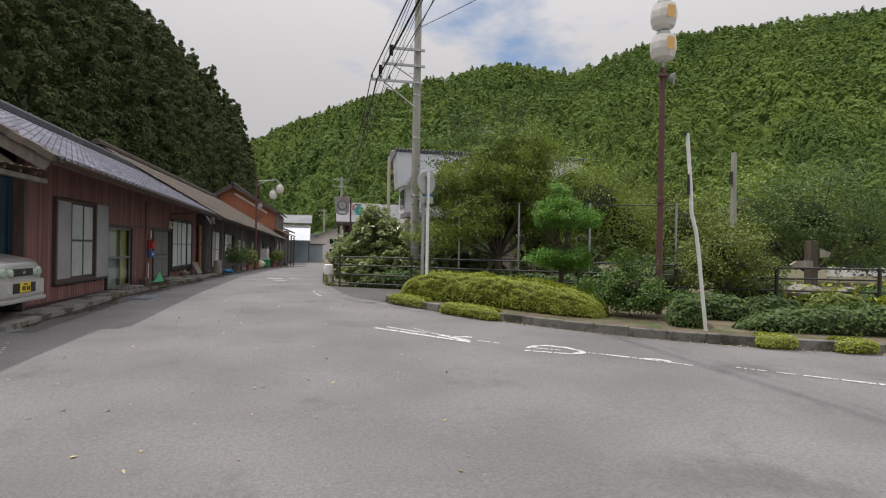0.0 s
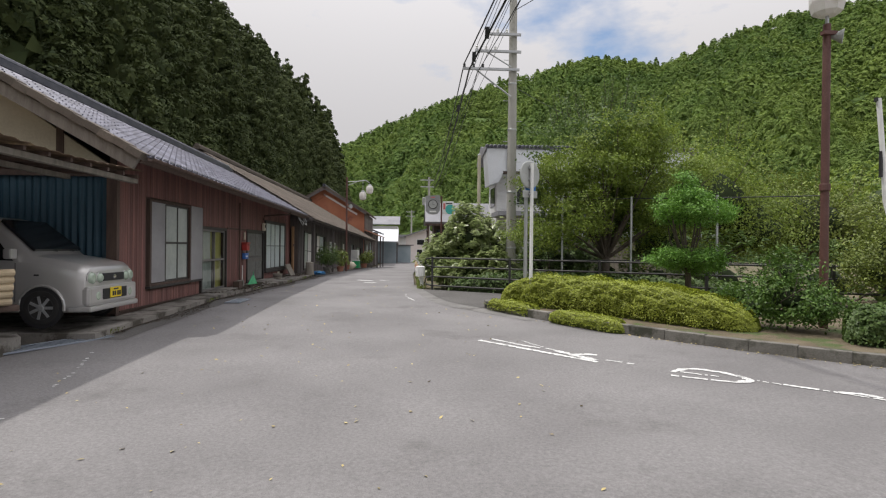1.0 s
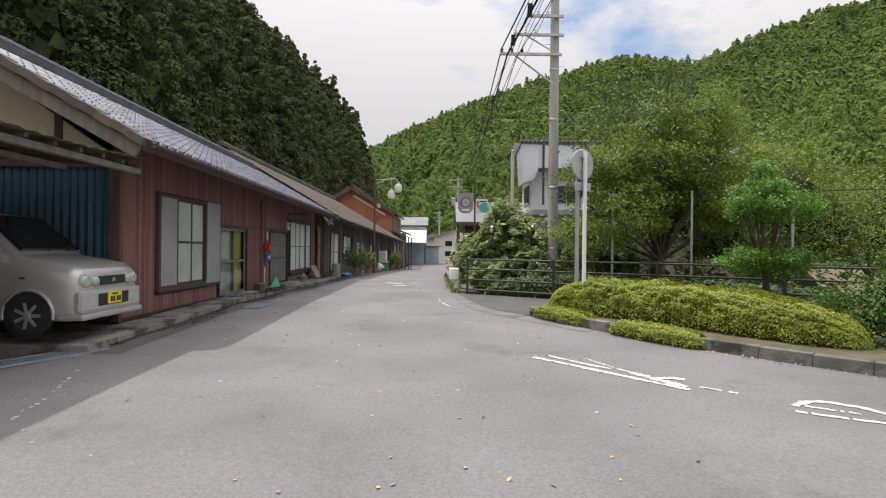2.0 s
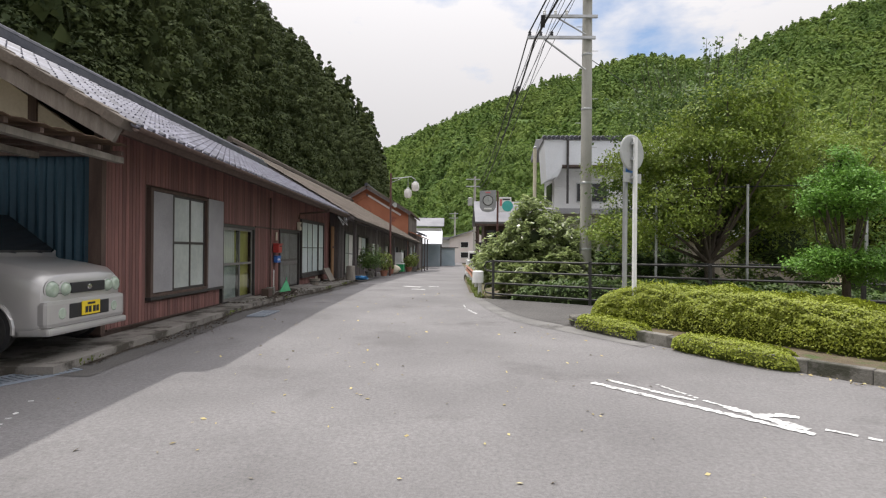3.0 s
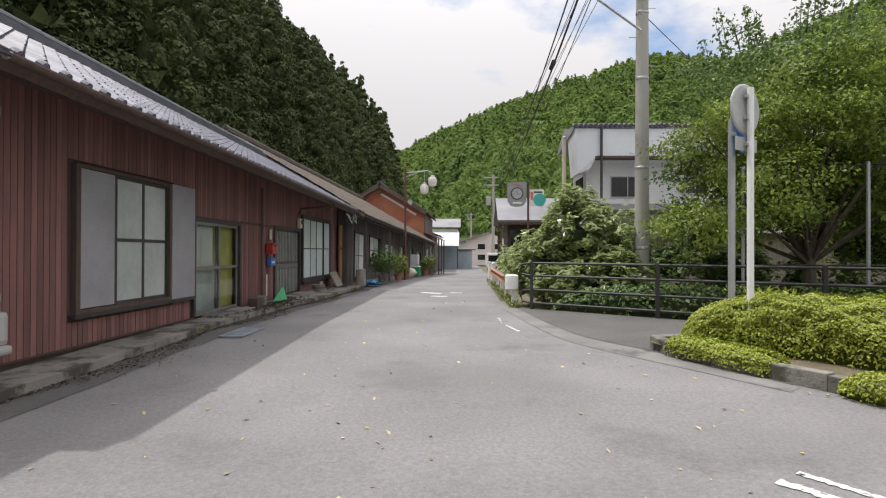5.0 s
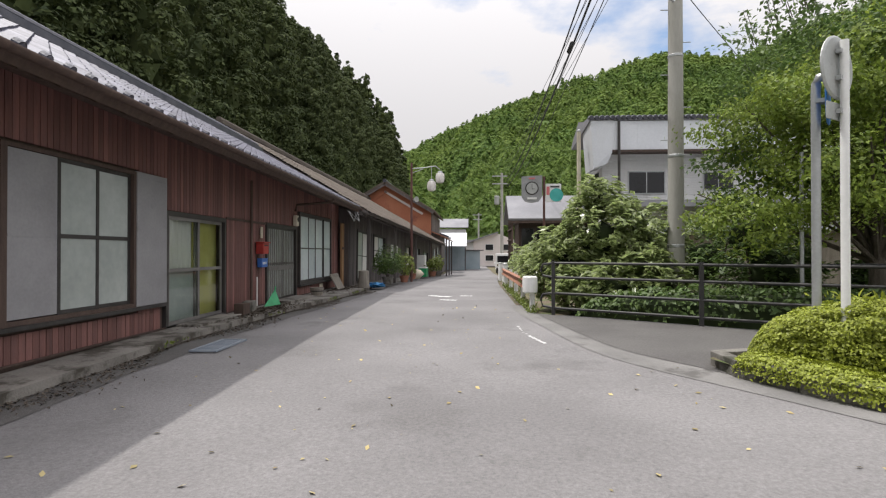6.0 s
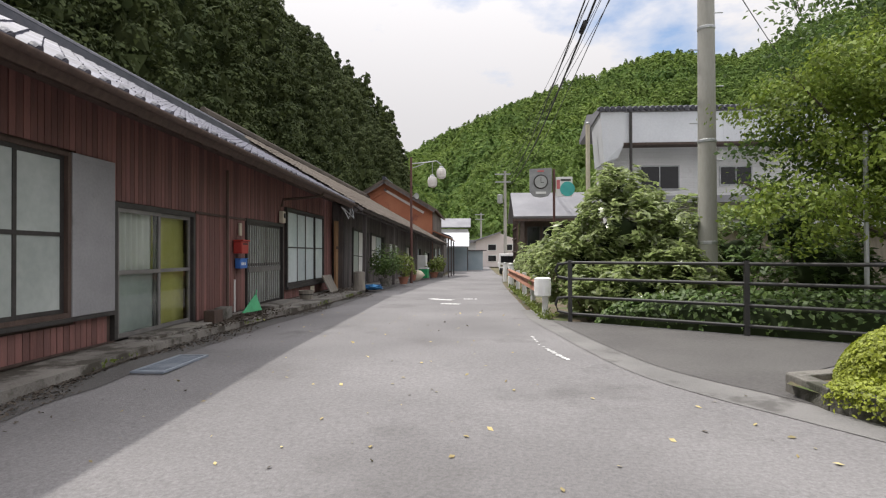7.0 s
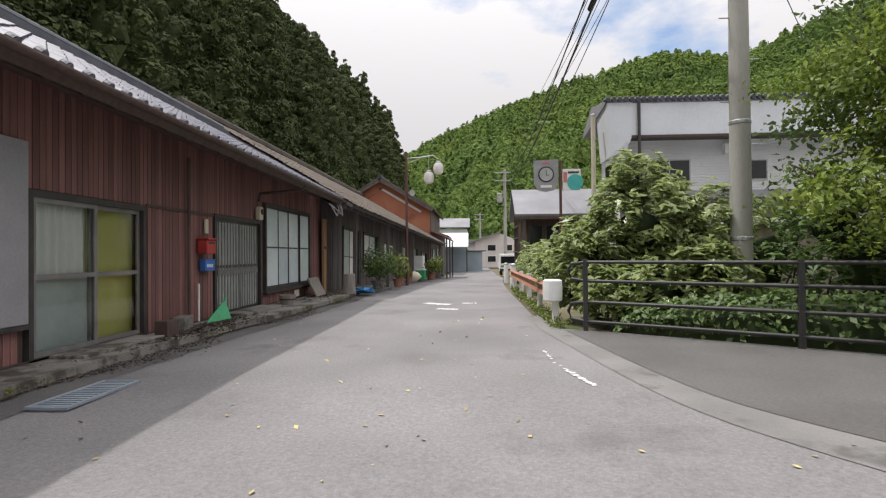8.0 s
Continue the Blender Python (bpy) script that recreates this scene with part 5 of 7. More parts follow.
for i, (x, y) in enumerate(((1.2, 3.6), (1.15, 5.4))):
    p = thing("flower_pot", at2(x, y), "small clay flower pot with a few leaves", "flower pot", "pots along the wall")
    part("pot", lathe(bmesh.new(), [(0.09, 0), (0.13, 0.2), (0.145, 0.2), (0.145, 0.24), (0.12, 0.24)], None, 12), TERRACOTTA, p)
    P, N = shell((0, 0, 0.34), (0.17, 0.17, 0.16), 90, 0.3, 0.3)
    leaf_part("leaves", P, N, 0.09 * RNG.uniform(0.7, 1.3, 90), L_OLIVE, p)


# ---------------------------------------------------------------- street lamps with paired lanterns
def lantern(parent, x, y, z, r=0.2, h=0.5, core=True):
    l = part("lantern", lathe(bmesh.new(), [(r * 0.5, -h / 2), (r * 0.85, -h * 0.4), (r, -h * 0.1), (r, h * 0.15), (r * 0.85, h * 0.42), (r * 0.5, h / 2)], pose(x, y, z), 8), LANTERN, parent, "milky octagonal lantern")
    part("cap", lathe(bmesh.new(), [(r * 0.55, h / 2 + 0.002), (r * 0.5, h / 2 + 0.05), (r * 0.2, h / 2 + 0.08)], pose(x, y, z), 10), STEEL, l)
    if core:
        part("core", boxed(x - r * 0.32, y - r - 0.004, z - h * 0.2, x + r * 0.32, y - r + 0.002, z + h * 0.26), LANTERN_IN, l)
    return l


def horn(parent, p, d):
    m = look(p, Vector(p) - Vector(d))
    part("loudspeaker", lathe(bmesh.new(), [(0.03, -0.12), (0.05, -0.05), (0.12, 0.08), (0.125, 0.09), (0.1, 0.08)], m, 16), SIGN_BACK, parent, "grey horn loudspeaker", smooth_angle=40)


lamp = thing("street_lamp", pose(7.55, 9.6, gz(0, 9.6) + 0.1), "maroon street lamp post with two stacked milky lanterns", "street lamp", "street lamps")
part("post", tubed([(0, 0, 0), (0, 0, 5.2)], 0.07, 12, 0.06), RUSTPOST, lamp, smooth_angle=50)
part("collar", lathe(bmesh.new(), [(0.08, 2.35), (0.085, 2.36), (0.085, 2.46), (0.08, 2.47)], None, 12), RUSTPOST, lamp)
part("rod", tubed([(0, 0, 5.2), (0, 0, 6.95)], 0.03, 8), STEEL, lamp)
lantern(lamp, 0, 0, 5.62, 0.27, 0.56)
lantern(lamp, 0, 0, 6.28, 0.27, 0.56)
horn(lamp, (0.14, -0.05, 4.98), (0.5, -0.4, -0.1))
part("bracket", boxed(-0.12, -0.1, 5.0, 0.12, 0.0, 5.06), RUSTPOST, lamp)
lamp2 = thing("street_lamp", pose(-2.92, 30.1, gz(0, 30.1)), "thin maroon street lamp post with two hanging milky lanterns", "street lamp", "street lamps")
part("post", tubed([(0, 0, 0), (0, 0, 5.0)], 0.055, 10, 0.045), RUSTPOST, lamp2, smooth_angle=50)
part("arm", tubed([(0, 0, 4.75), (0.5, 0, 4.78), (1.0, 0, 4.85), (1.2, 0, 4.7)], 0.02, 6), STEEL, lamp2)
part("arm", tubed([(0, 0, 4.55), (0.5, 0, 4.74)], 0.016, 6), STEEL, lamp2)
lantern(lamp2, 1.2, 0, 4.35, 0.19, 0.42, False)
lantern(lamp2, 0.84, 0.05, 4.02, 0.19, 0.42, False)
part("hanger", tubed([(0.84, 0.05, 4.25), (0.84, 0.03, 4.83)], 0.012, 6), STEEL, lamp2)
horn(lamp2, (0.16, -0.05, 3.45), (0.6, -0.5, 0))

# ---------------------------------------------------------------- storehouse with red plaster gable
red = thing("red_storehouse", pose(-3.05, 42.75, -0.1), "two-storey storehouse with red mud plaster gable and dark side boards", "house")


def build_storehouse():
    bm = bmesh.new()
    prism(bm, [(0, -0.7), (0, 4.0), (-2.95, 5.75), (-5.9, 4.0), (-5.9, -0.7)], 9, pose(0, 9, 0, 90, 0, 0))
    part("wall", bm, PLASTER_RED, red)
    an = math.atan2(1.75, 2.95)
    for s in (1, -1):
        M = Matrix.Translation((-2.95, 0, 5.83)) @ Matrix.Rotation(an * s, 4, "Y")
        part("roof_slope", boxed(0 if s > 0 else -3.75, -0.5, 0, 3.75 if s > 0 else 0, 9.5, 0.1, m=M), TILE_OLD, red)
        part("bargeboard", boxed(0.05 if s > 0 else -3.7, -0.46, -0.16, 3.7 if s > 0 else -0.05, -0.4, -0.002, m=M), BLACKWOOD, red)
        L = boxed(0.2 if s > 0 else -3.1, -0.06, -0.56, 3.1 if s > 0 else -0.2, -0.002, -0.42, m=M)
        part("plaster_band", L, BEIGE_WALL if s > 0 else PLASTER_RED, red, "pale peeling plaster band")
    part("ridge", tubed([(-2.95, -0.6, 5.95), (-2.95, 9.6, 5.95)], 0.12, 8), TILE_DARK, red)
    for i in range(8):
        part("side_board", boxed(0.001, 0.1 + 1.1 * i, -0.5, 0.05, 1.15 + 1.1 * i, 3.95), BLACKWOOD, red)
    part("canopy_roof", boxed(0.0, -1.2, -0.03, 1.15, 9.2, 0.03, m=Matrix.Translation((0.06, 0, 2.66)) @ Matrix.Rotation(radians(22), 4, "Y")), RUST, red, "faded pinkish sheet lean-to roof")
    for y in (0.0, 4.4, 8.9):
        part("canopy_post", boxed(0.95, y, -0.8, 1.05, y + 0.1, 2.22), BLACKWOOD, red)
    for y, z0, z1 in ((1.0, 0.3, 1.6), (4.6, 0.0, 1.7), (6.8, 0.4, 1.5)):
        w = part("window", boxed(0.051, y, z0, 0.09, y + 1.5, z1), SASH, red)
        part("pane", boxed(0.091, y + 0.07, z0 + 0.07, 0.1, y + 0.72, z1 - 0.07), FROST, w)
        part("pane", boxed(0.091, y + 0.78, z0 + 0.07, 0.1, y + 1.43, z1 - 0.07), FROST_BLUE, w)


build_storehouse()

blue_h = thing("blue_house", pose(-4.4, 57, -0.62), "narrow dark blue-grey house", "house")
part("wall", boxed(-4, 0, 0, 1.3, 5, 3.4), BLACKWOOD, blue_h)
part("roof", prism(bmesh.new(), [(1.9, 3.35), (-1.4, 4.6), (-4.6, 3.35), (-4.6, 3.2), (-1.4, 4.42), (1.9, 3.2)], 5.6, pose(0, 5.3, 0, 90, 0, 0)), TILE_DARK, blue_h)

shed = thing("shed", pose(-3.9, 66, -0.64), "pale blue corrugated shed with white and grey metal roofs", "shed")


def build_shed():
    part("wall", boxed(-3, 0, 0, 2.7, 8, 2.45), GREY_SHEET, shed)
    for i in range(12):
        part("rib", boxed(-0.2 + 0.24 * i, -0.03, 0.02, -0.1 + 0.24 * i, -0.001, 2.4), GREY_SHEET, shed)
    part("front_roof", boxed(-3, -3.0, 0, 2.95, 0.2, 0.07, m=Matrix.Translation((0, 0, 3.85)) @ Matrix.Rotation(radians(27), 4, "X")), WHITE_METAL, shed, "bright white sheet roof")
    part("upper_wall", boxed(-3, 0.8, 2.5, 2.8, 8, 4.4), WHITE_WALL, shed)
    part("upper_roof", boxed(-3.3, -2.6, 0, 3.1, 0.0, 0.08, m=Matrix.Translation((0, 2.9, 5.6)) @ Matrix.Rotation(radians(24), 4, "X")), GREY_ROOF, shed)
    part("side_wall", boxed(2.72, 0.1, 0, 2.78, 8, 2.45), BLACKWOOD, shed)
    part("lean_to", boxed(2.8, 3, 0, 4.4, 7, 2.1), GREY_SHEET, shed)
    part("lean_roof", boxed(2.7, 2.8, 2.11, 4.8, 7.2, 2.2), BLACKWOOD, shed)


build_shed()
far = thing("apartment_house", pose(-0.2, 84, -0.64), "pinkish two-storey house with small windows", "house")
part("wall", prism(bmesh.new(), [(0, 0), (0, 3.5), (3.2, 4.6), (5.6, 3.7), (5.6, 0)], 8, pose(0, 8, 0, 90, 0, 0)), BEIGE_WALL, far)
for x, z in ((1.6, 0.7), (1.6, 2.2), (3.8, 0.7), (3.8, 2.2)):
    w = part("window", boxed(x, -0.05, z, x + 1.2, -0.001, z + 0.9), WHITE_PAINT, far)
    part("pane", boxed(x + 0.07, -0.06, z + 0.07, x + 1.13, -0.0505, z + 0.83), DARKGLASS, w)
part("roof", boxed(-0.4, -0.6, 0, 3.6, 8.5, 0.15, m=Matrix.Translation((0, 0, 3.55)) @ Matrix.Rotation(radians(-18), 4, "Y")), GREY_ROOF, far)
far2 = thing("far_house", pose(-6, 100, -0.64), "distant house with a grey roof", "house")
part("wall", boxed(0, 0, 0, 12, 8, 3.6), WHITE_WALL, far2)
part("roof", boxed(-0.5, -0.8, 3.61, 12.5, 9, 4.1), GREY_ROOF, far2)


def build_truck():
    t = thing("small_truck", pose(2.35, 54, gz(2.3, 54), 0, 0, 0), "small white flatbed truck parked at the roadside, seen head on", "truck")
    c = part("cab", boxed(-0.7, 0, 0.35, 0.7, 1.25, 1.75, 0.07), WHITE_PAINT, t)
    part("windscreen", boxed(-0.6, -0.012, 1.0, 0.6, -0.001, 1.55), DARKGLASS, c)
    for s in (-1, 1):
        part("headlight", boxed(0.5 * s - 0.13, -0.015, 0.68, 0.5 * s + 0.13, -0.001, 0.84), CHROME, c)
        for y in (0.55, 2.45):
            part("wheel", lathe(bmesh.new(), [(0.12, 0.0), (0.26, 0.0), (0.27, 0.03), (0.27, 0.14), (0.12, 0.15)], pose(0.53 * s + 0.07 * 1, y, 0.27, 0, -90, 0), 18), TYRE, t)
    part("bumper", boxed(-0.7, -0.06, 0.35, 0.7, -0.016, 0.55, 0.02), BLACK_PLASTIC, c)
    part("bed", boxed(-0.72, 1.3, 0.6, 0.72, 3.2, 1.0, 0.02), WHITE_PAINT, t)


build_truck()

# ---------------------------------------------------------------- white house and cafe behind the shrubs
white = thing("white_house", pose(0, 0, 0), "white sided two-storey house with a metal-clad upper band", "house")


def build_white_house():
    x0, x1, y0 = 5.3, 15.6, 31.5
    part("wall", boxed(x0, y0, -1, x1, y0 + 3, 6.2), WHITE_WALL, white)
    for i in range(20):
        z = 3.3 + 0.105 * i
        part("siding_lap", prism(bmesh.new(), [(0, 0), (0.02, 0.004), (0.004, 0.1), (0, 0.1)], x1 - x0 - 0.02, pose(x1 - 0.01, y0 - 0.001, z, 90, 0, -90)), WHITE_WALL, white)
    fas = part("fascia", boxed(x0 + 0.25, y0 - 1.0, 5.52, x1 + 0.4, y0 + 0.3, 6.72), WHITE_METAL, white, "tall white metal fascia")
    for i in range(22):
        part("seam", boxed(x0 + 0.3 + 0.47 * i, y0 - 1.006, 5.53, x0 + 0.312 + 0.47 * i, y0 - 1.0005, 6.7), WHITE_METAL, fas)
    part("fascia_edge", boxed(x0 + 0.2, y0 - 1.03, 5.42, x1 + 0.4, y0 - 0.4, 5.515), DARKWOOD, white)
    bm = bmesh.new()
    prism(bm, [(y0 - 1.0, 6.74), (y0 - 0.95, 6.92), (y0 + 0.3, 7.0), (y0 + 1.4, 7.25), (y0 + 3.2, 6.5), (y0 + 3.2, 6.3)], x1 + 0.9 - (x0 - 0.75), pose(x0 - 0.75, 0, 0, 90, 0, 90))
    part("roof", bm, GREY_ROOF, white)
    for i in range(54):
        part("roof_tile", lathe(bmesh.new(), [(0.09, 0), (0.1, 0.02), (0.1, 0.4), (0.09, 0.42)], pose(x0 - 0.68 + 0.22 * i, y0 - 1.12, 6.85, -80, 0, 0), 8), TILE_DARK, white)
    # slanting soffit at the gable end
    bm = bmesh.new()
    vs = [bm.verts.new(p) for p in ((x0 - 0.7, y0 - 1.0, 6.75), (x0 + 0.25, y0 - 1.0, 6.75), (x0 + 0.25, y0 - 1.0, 5.52), (x0, y0 - 0.9, 4.95), (x0 - 0.55, y0 - 0.9, 4.75),
                                    (x0 - 0.7, y0 + 0.8, 6.75), (x0 + 0.25, y0 + 0.8, 6.75), (x0 + 0.25, y0 + 0.8, 5.52), (x0, y0 + 0.8, 4.95), (x0 - 0.55, y0 + 0.8, 4.75))]
    for f in ((0, 1, 2, 3, 4), (9, 8, 7, 6, 5), (0, 5, 6, 1), (1, 6, 7, 2), (2, 7, 8, 3), (3, 8, 9, 4), (4, 9, 5, 0)):
        bm.faces.new([vs[i] for i in f])
    part("gable_soffit", bm, WHITE_METAL, white)
    for x, z, w, h in ((6.4, 3.75, 1.6, 1.0), (9.6, 3.9, 1.3, 0.8)):
        win = part("window", boxed(x, y0 - 0.06, z, x + w, y0 - 0.026, z + h), STEEL, white)
        part("pane", boxed(x + 0.05, y0 - 0.07, z + 0.05, x + w * 0.5 - 0.02, y0 - 0.0605, z + h - 0.05), DARKGLASS, win)
        part("pane", boxed(x + w * 0.5 + 0.02, y0 - 0.07, z + 0.05, x + w - 0.05, y0 - 0.0605, z + h - 0.05), DARKGLASS, win)
    part("downpipe", tubed([(5.75, y0 - 1.1, 6.7), (5.75, y0 - 1.1, 3.6)], 0.06, 8), SASH, white)
    part("side_window", boxed(x0 - 0.03, y0 + 0.6, 3.7, x0 - 0.001, y0 + 2.2, 4.8), DARKGLASS, white)
    part("porch_roof", boxed(5.0, y0 - 2.6, 3.0, 16, y0 - 0.1, 3.25), GREY_ROOF, white)
    part("unit", boxed(9.2, y0 - 0.3, 4.9, 9.7, y0 - 0.025, 5.3, 0.02), WHITE_PAINT, white)


build_white_house()
low = thing("low_white_roof", pose(0, 0, 0), "low white roofed annexe seen through the branches", "building")
part("roof", boxed(6, 23.5, 1.85, 14, 26.5, 1.98), WHITE_METAL, low)
part("wall", boxed(6.3, 23.8, -1, 13.7, 26.2, 1.84), GREYWOOD, low)
drum = thing("white_pole", pose(4.3, 31.5, -0.6), "slim pale pole beside the white house", "pole")
part("shaft", tubed([(0, 0, 0), (0, 0, 7.1)], 0.09, 8), PLASTER_CREAM, drum)
part("cap", lathe(bmesh.new(), [(0.1, 7.1), (0.1, 7.16), (0.05, 7.2)], None, 8), STEEL, drum)
cafe = thing("cafe", pose(0, 0, 0), "low building with a grey slate roof and lattice windows", "house")


def build_cafe():
    y0 = 34.0
    part("wall", boxed(1.9, y0, -0.8, 6.4, y0 + 3, 2.75), DARKWOOD, cafe)
    part("roof", boxed(1.35, 0, 0, 6.6, 2.5, 0.12, m=Matrix.Translation((0, y0 - 0.7, 2.72)) @ Matrix.Rotation(radians(31), 4, "X")), GREY_ROOF, cafe, "grey slate roof slope")
    part("back_roof", boxed(1.35, -2.5, 0, 6.6, 0, 0.12, m=Matrix.Translation((0, y0 + 3.58, 2.72)) @ Matrix.Rotation(radians(-31), 4, "X")), GREY_ROOF, cafe)
    part("fascia", boxed(1.35, y0 - 0.72, 2.6, 6.6, y0 - 0.66, 2.72), DARKWOOD, cafe)
    for i in range(6):
        w = part("window", boxed(2.0 + 0.72 * i, y0 - 0.04, 1.1, 2.62 + 0.72 * i, y0 - 0.001, 2.4), SASH, cafe)
        part("pane", boxed(2.05 + 0.72 * i, y0 - 0.05, 1.15, 2.57 + 0.72 * i, y0 - 0.0405, 2.35), DARKGLASS, w)
    for i in range(6):
        part("lattice_post", boxed(1.5, y0 - 0.6 + 0.5 * i, -0.7, 1.58, y0 - 0.52 + 0.5 * i, 2.9), DARKWOOD, cafe)
    for z in (1.2, 1.8, 2.3):
        part("lattice_rail", boxed(1.46, y0 - 0.6, z, 1.499, y0 + 2, z + 0.06), DARKWOOD, cafe)


build_cafe()


def build_cafe_sign():
    t = thing("shop_sign", pose(1.75, 23.5, -0.05), "weathered grey clock-shaped sign board on a maroon post", "sign")
    part("post", tubed([(0, 0, 0), (0, 0, 3.5)], 0.035, 8), RUSTPOST, t)
    b = part("board", prism(bmesh.new(), [(-0.66, 2.9), (-0.66, 3.5), (-0.06, 3.53), (-0.06, 2.9), (-0.16, 2.76), (-0.36, 2.72), (-0.56, 2.76)], 0.07, pose(0, 0.03, 0, 90, 0, 0)), mat("sign_grey", (0.24, 0.245, 0.25), (0.34, 0.345, 0.35), scale=4, fine=30, rough=0.6, bump=0.1, spot=(0.14, 0.14, 0.15), spot_scale=5), t)
    part("dial", lathe(bmesh.new(), [(0.2, 0), (0.2, 0.008), (0.17, 0.012)], pose(-0.36, -0.04, 3.15, 90, 0, 0), 20), SASH, b)
    part("dial_face", lathe(bmesh.new(), [(0.165, 0), (0.165, 0.004)], pose(-0.36, -0.0525, 3.15, 90, 0, 0), 20), SIGN_BACK, b)
    part("hand", boxed(-0.365, -0.064, 3.12, -0.352, -0.0575, 3.27), SASH, b)
    part("hand", boxed(-0.36, -0.064, 3.12, -0.28, -0.0575, 3.135), SASH, b)
    part("lettering", boxed(-0.5, -0.05, 2.82, -0.22, -0.0405, 2.88), WHITE_PAINT, b)
    part("lettering", boxed(-0.45, -0.05, 3.42, -0.27, -0.0405, 3.46), PINK, b)
    c = part("second_board", boxed(0.05, -0.02, 2.75, 0.5, 0.03, 3.28, 0.01), WHITE_PAINT, t, "white board with a teal ring and pink mark")
    part("ring", lathe(bmesh.new(), [(0.1, 0), (0.2, 0), (0.2, 0.008), (0.1, 0.008)], pose(0.36, -0.0205, 2.95, 90, 0, 0), 18), TEAL, c)
    part("mark", boxed(0.07, -0.028, 2.95, 0.16, -0.0205, 3.2), PINK, c)
    part("bar", boxed(0.18, -0.028, 3.17, 0.45, -0.0205, 3.22), SASH, c)


build_cafe_sign()

# ---------------------------------------------------------------- utility poles and cables
POLE_M = pose(3.76, 18.47, -0.42) @ Matrix.Scale(1.071, 4)
pole = thing("utility_pole", POLE_M, "tall round concrete utility pole with steel crossarms", "utility pole", "utility poles")
part("shaft", tubed([(0, 0, 0), (0, 0, 10.6)], 0.158, 18, 0.108), POLE_C, pole, smooth_angle=50)
for z in (1.6, 3.3, 5.2, 6.6):
    part("band", lathe(bmesh.new(), [(0.157 - z * 0.0047, z), (0.166 - z * 0.0047, z + 0.01), (0.166 - z * 0.0047, z + 0.05), (0.157 - z * 0.0047, z + 0.06)], None, 16), STEEL, pole)
for x0, x1, z in ((-0.83, 0.21, 8.08), (-1.18, 0.22, 7.56), (-1.55, 0.17, 7.02)):
    arm = part("crossarm", boxed(x0, -0.2, z - 0.035, x1, -0.13, z + 0.035), STEEL, pole)
    for i in range(3):
        part("insulator", lathe(bmesh.new(), [(0.03, 0), (0.045, 0.03), (0.03, 0.06), (0.045, 0.09), (0.02, 0.12)], pose(x0 + 0.05 + 0.28 * i, -0.165, z + 0.036), 10), WHITE_PAINT if z > 7.3 else BLACK_PLASTIC, arm)
part("brace", tubed([(-0.08, -0.17, 6.2), (-1.13, -0.17, 6.98)], 0.025, 6), STEEL, pole)
part("brace", tubed([(-0.08, -0.17, 7.1), (-0.8, -0.17, 7.52)], 0.02, 6), STEEL, pole)
for i in range(9):
    part("step_bolt", tubed([(0, 0.0, 2.4 + 0.62 * i), ((0.28 if i % 2 else -0.28), 0.0, 2.4 + 0.62 * i)], 0.01, 5), STEEL, pole)


def far_pole(x, y, h, label, trans=True):
    t = thing("utility_pole", pose(x, y, gz(x, y) - 0.2), label, "utility pole", "utility poles")
    part("shaft", tubed([(0, 0, 0), (0, 0, h)], 0.17, 12, 0.11), POLE_C, t, smooth_angle=50)
    for z in (h - 0.3, h - 1.0):
        part("crossarm", boxed(-0.9, -0.14, z - 0.05, 0.5, -0.06, z + 0.05), STEEL, t)
    if trans:
        part("transformer", lathe(bmesh.new(), [(0.2, 0), (0.24, 0.03), (0.24, 0.75), (0.2, 0.8)], pose(-0.45, 0, h - 2.9), 12), SIGN_BACK, t)
    return t


far_pole(2.35, 58, 9.4, "distant concrete utility pole with crossarms and a transformer")
far_pole(0.6, 92, 8.2, "distant slim utility pole down the street", False)
far_pole(3.6, -24, 10.4, "concrete utility pole beside the road behind", False)
mast = thing("slim_pole", pose(13.3, 14.3, -0.4), "weathered slim concrete pole rising from the bushes", "pole")
part("shaft", tubed([(0, 0, 0), (-0.06, 0, 4.9)], 0.1, 10, 0.075), POLE_C, mast, smooth_angle=50)
part("bracket", boxed(-0.17, -0.05, 3.9, -0.13, 0.05, 4.3), SASH, mast)

wires = thing("power_cables", pose(0, 0, 0), "black power and telephone cables strung between the poles", "cables")


def cable(a, b, sag, r):
    a, b = Vector(a), Vector(b)
    pts = [a.lerp(b, i / 24) - Vector((0, 0, sag * 4 * (i / 24) * (1 - i / 24))) for i in range(25)]
    part("cable", tubed(pts, r, 5), WIRE, wires)


for i, (x, z, r) in enumerate(((2.58, 7.92, 0.009), (2.85, 7.92, 0.009), (3.1, 7.92, 0.009), (2.22, 7.4, 0.01), (2.5, 7.4, 0.009), (1.84, 6.86, 0.02), (2.0, 6.7, 0.028), (2.25, 6.62, 0.012))):
    start = POLE_M @ Vector((x - 3.35, -0.17, z + 0.3))
    cable(start, (1.6 + 0.2 * i, 57.8, 9.0 - 0.28 * i), 0.75, r)
    cable(start, (3.0 + 0.2 * i, -24, 9.9 - 0.25 * i), 0.8, r)
for b, r in (((16, -9, 10.5), 0.012), ((24, 46, 9.5), 0.01)):
    cable(POLE_M @ Vector((0.1, -0.05, 8.9 if r > 0.01 else 6.5)), b, 0.7, r)
for y, z in ((17.4, 7.14), (15.0, 6.95)):
    part("joint_box", tubed([(2.33 + (18.3 - y) * 0.03, y, z - 0.13), (2.33 + (18.3 - y) * 0.03, y - 0.1, z + 0.15)], 0.06, 8), BLACK_PLASTIC, wires)
part("joint_box", tubed([(2.3, 21.9, 6.78), (2.3, 22.4, 6.75)], 0.07, 8), BLACK_PLASTIC, wires)

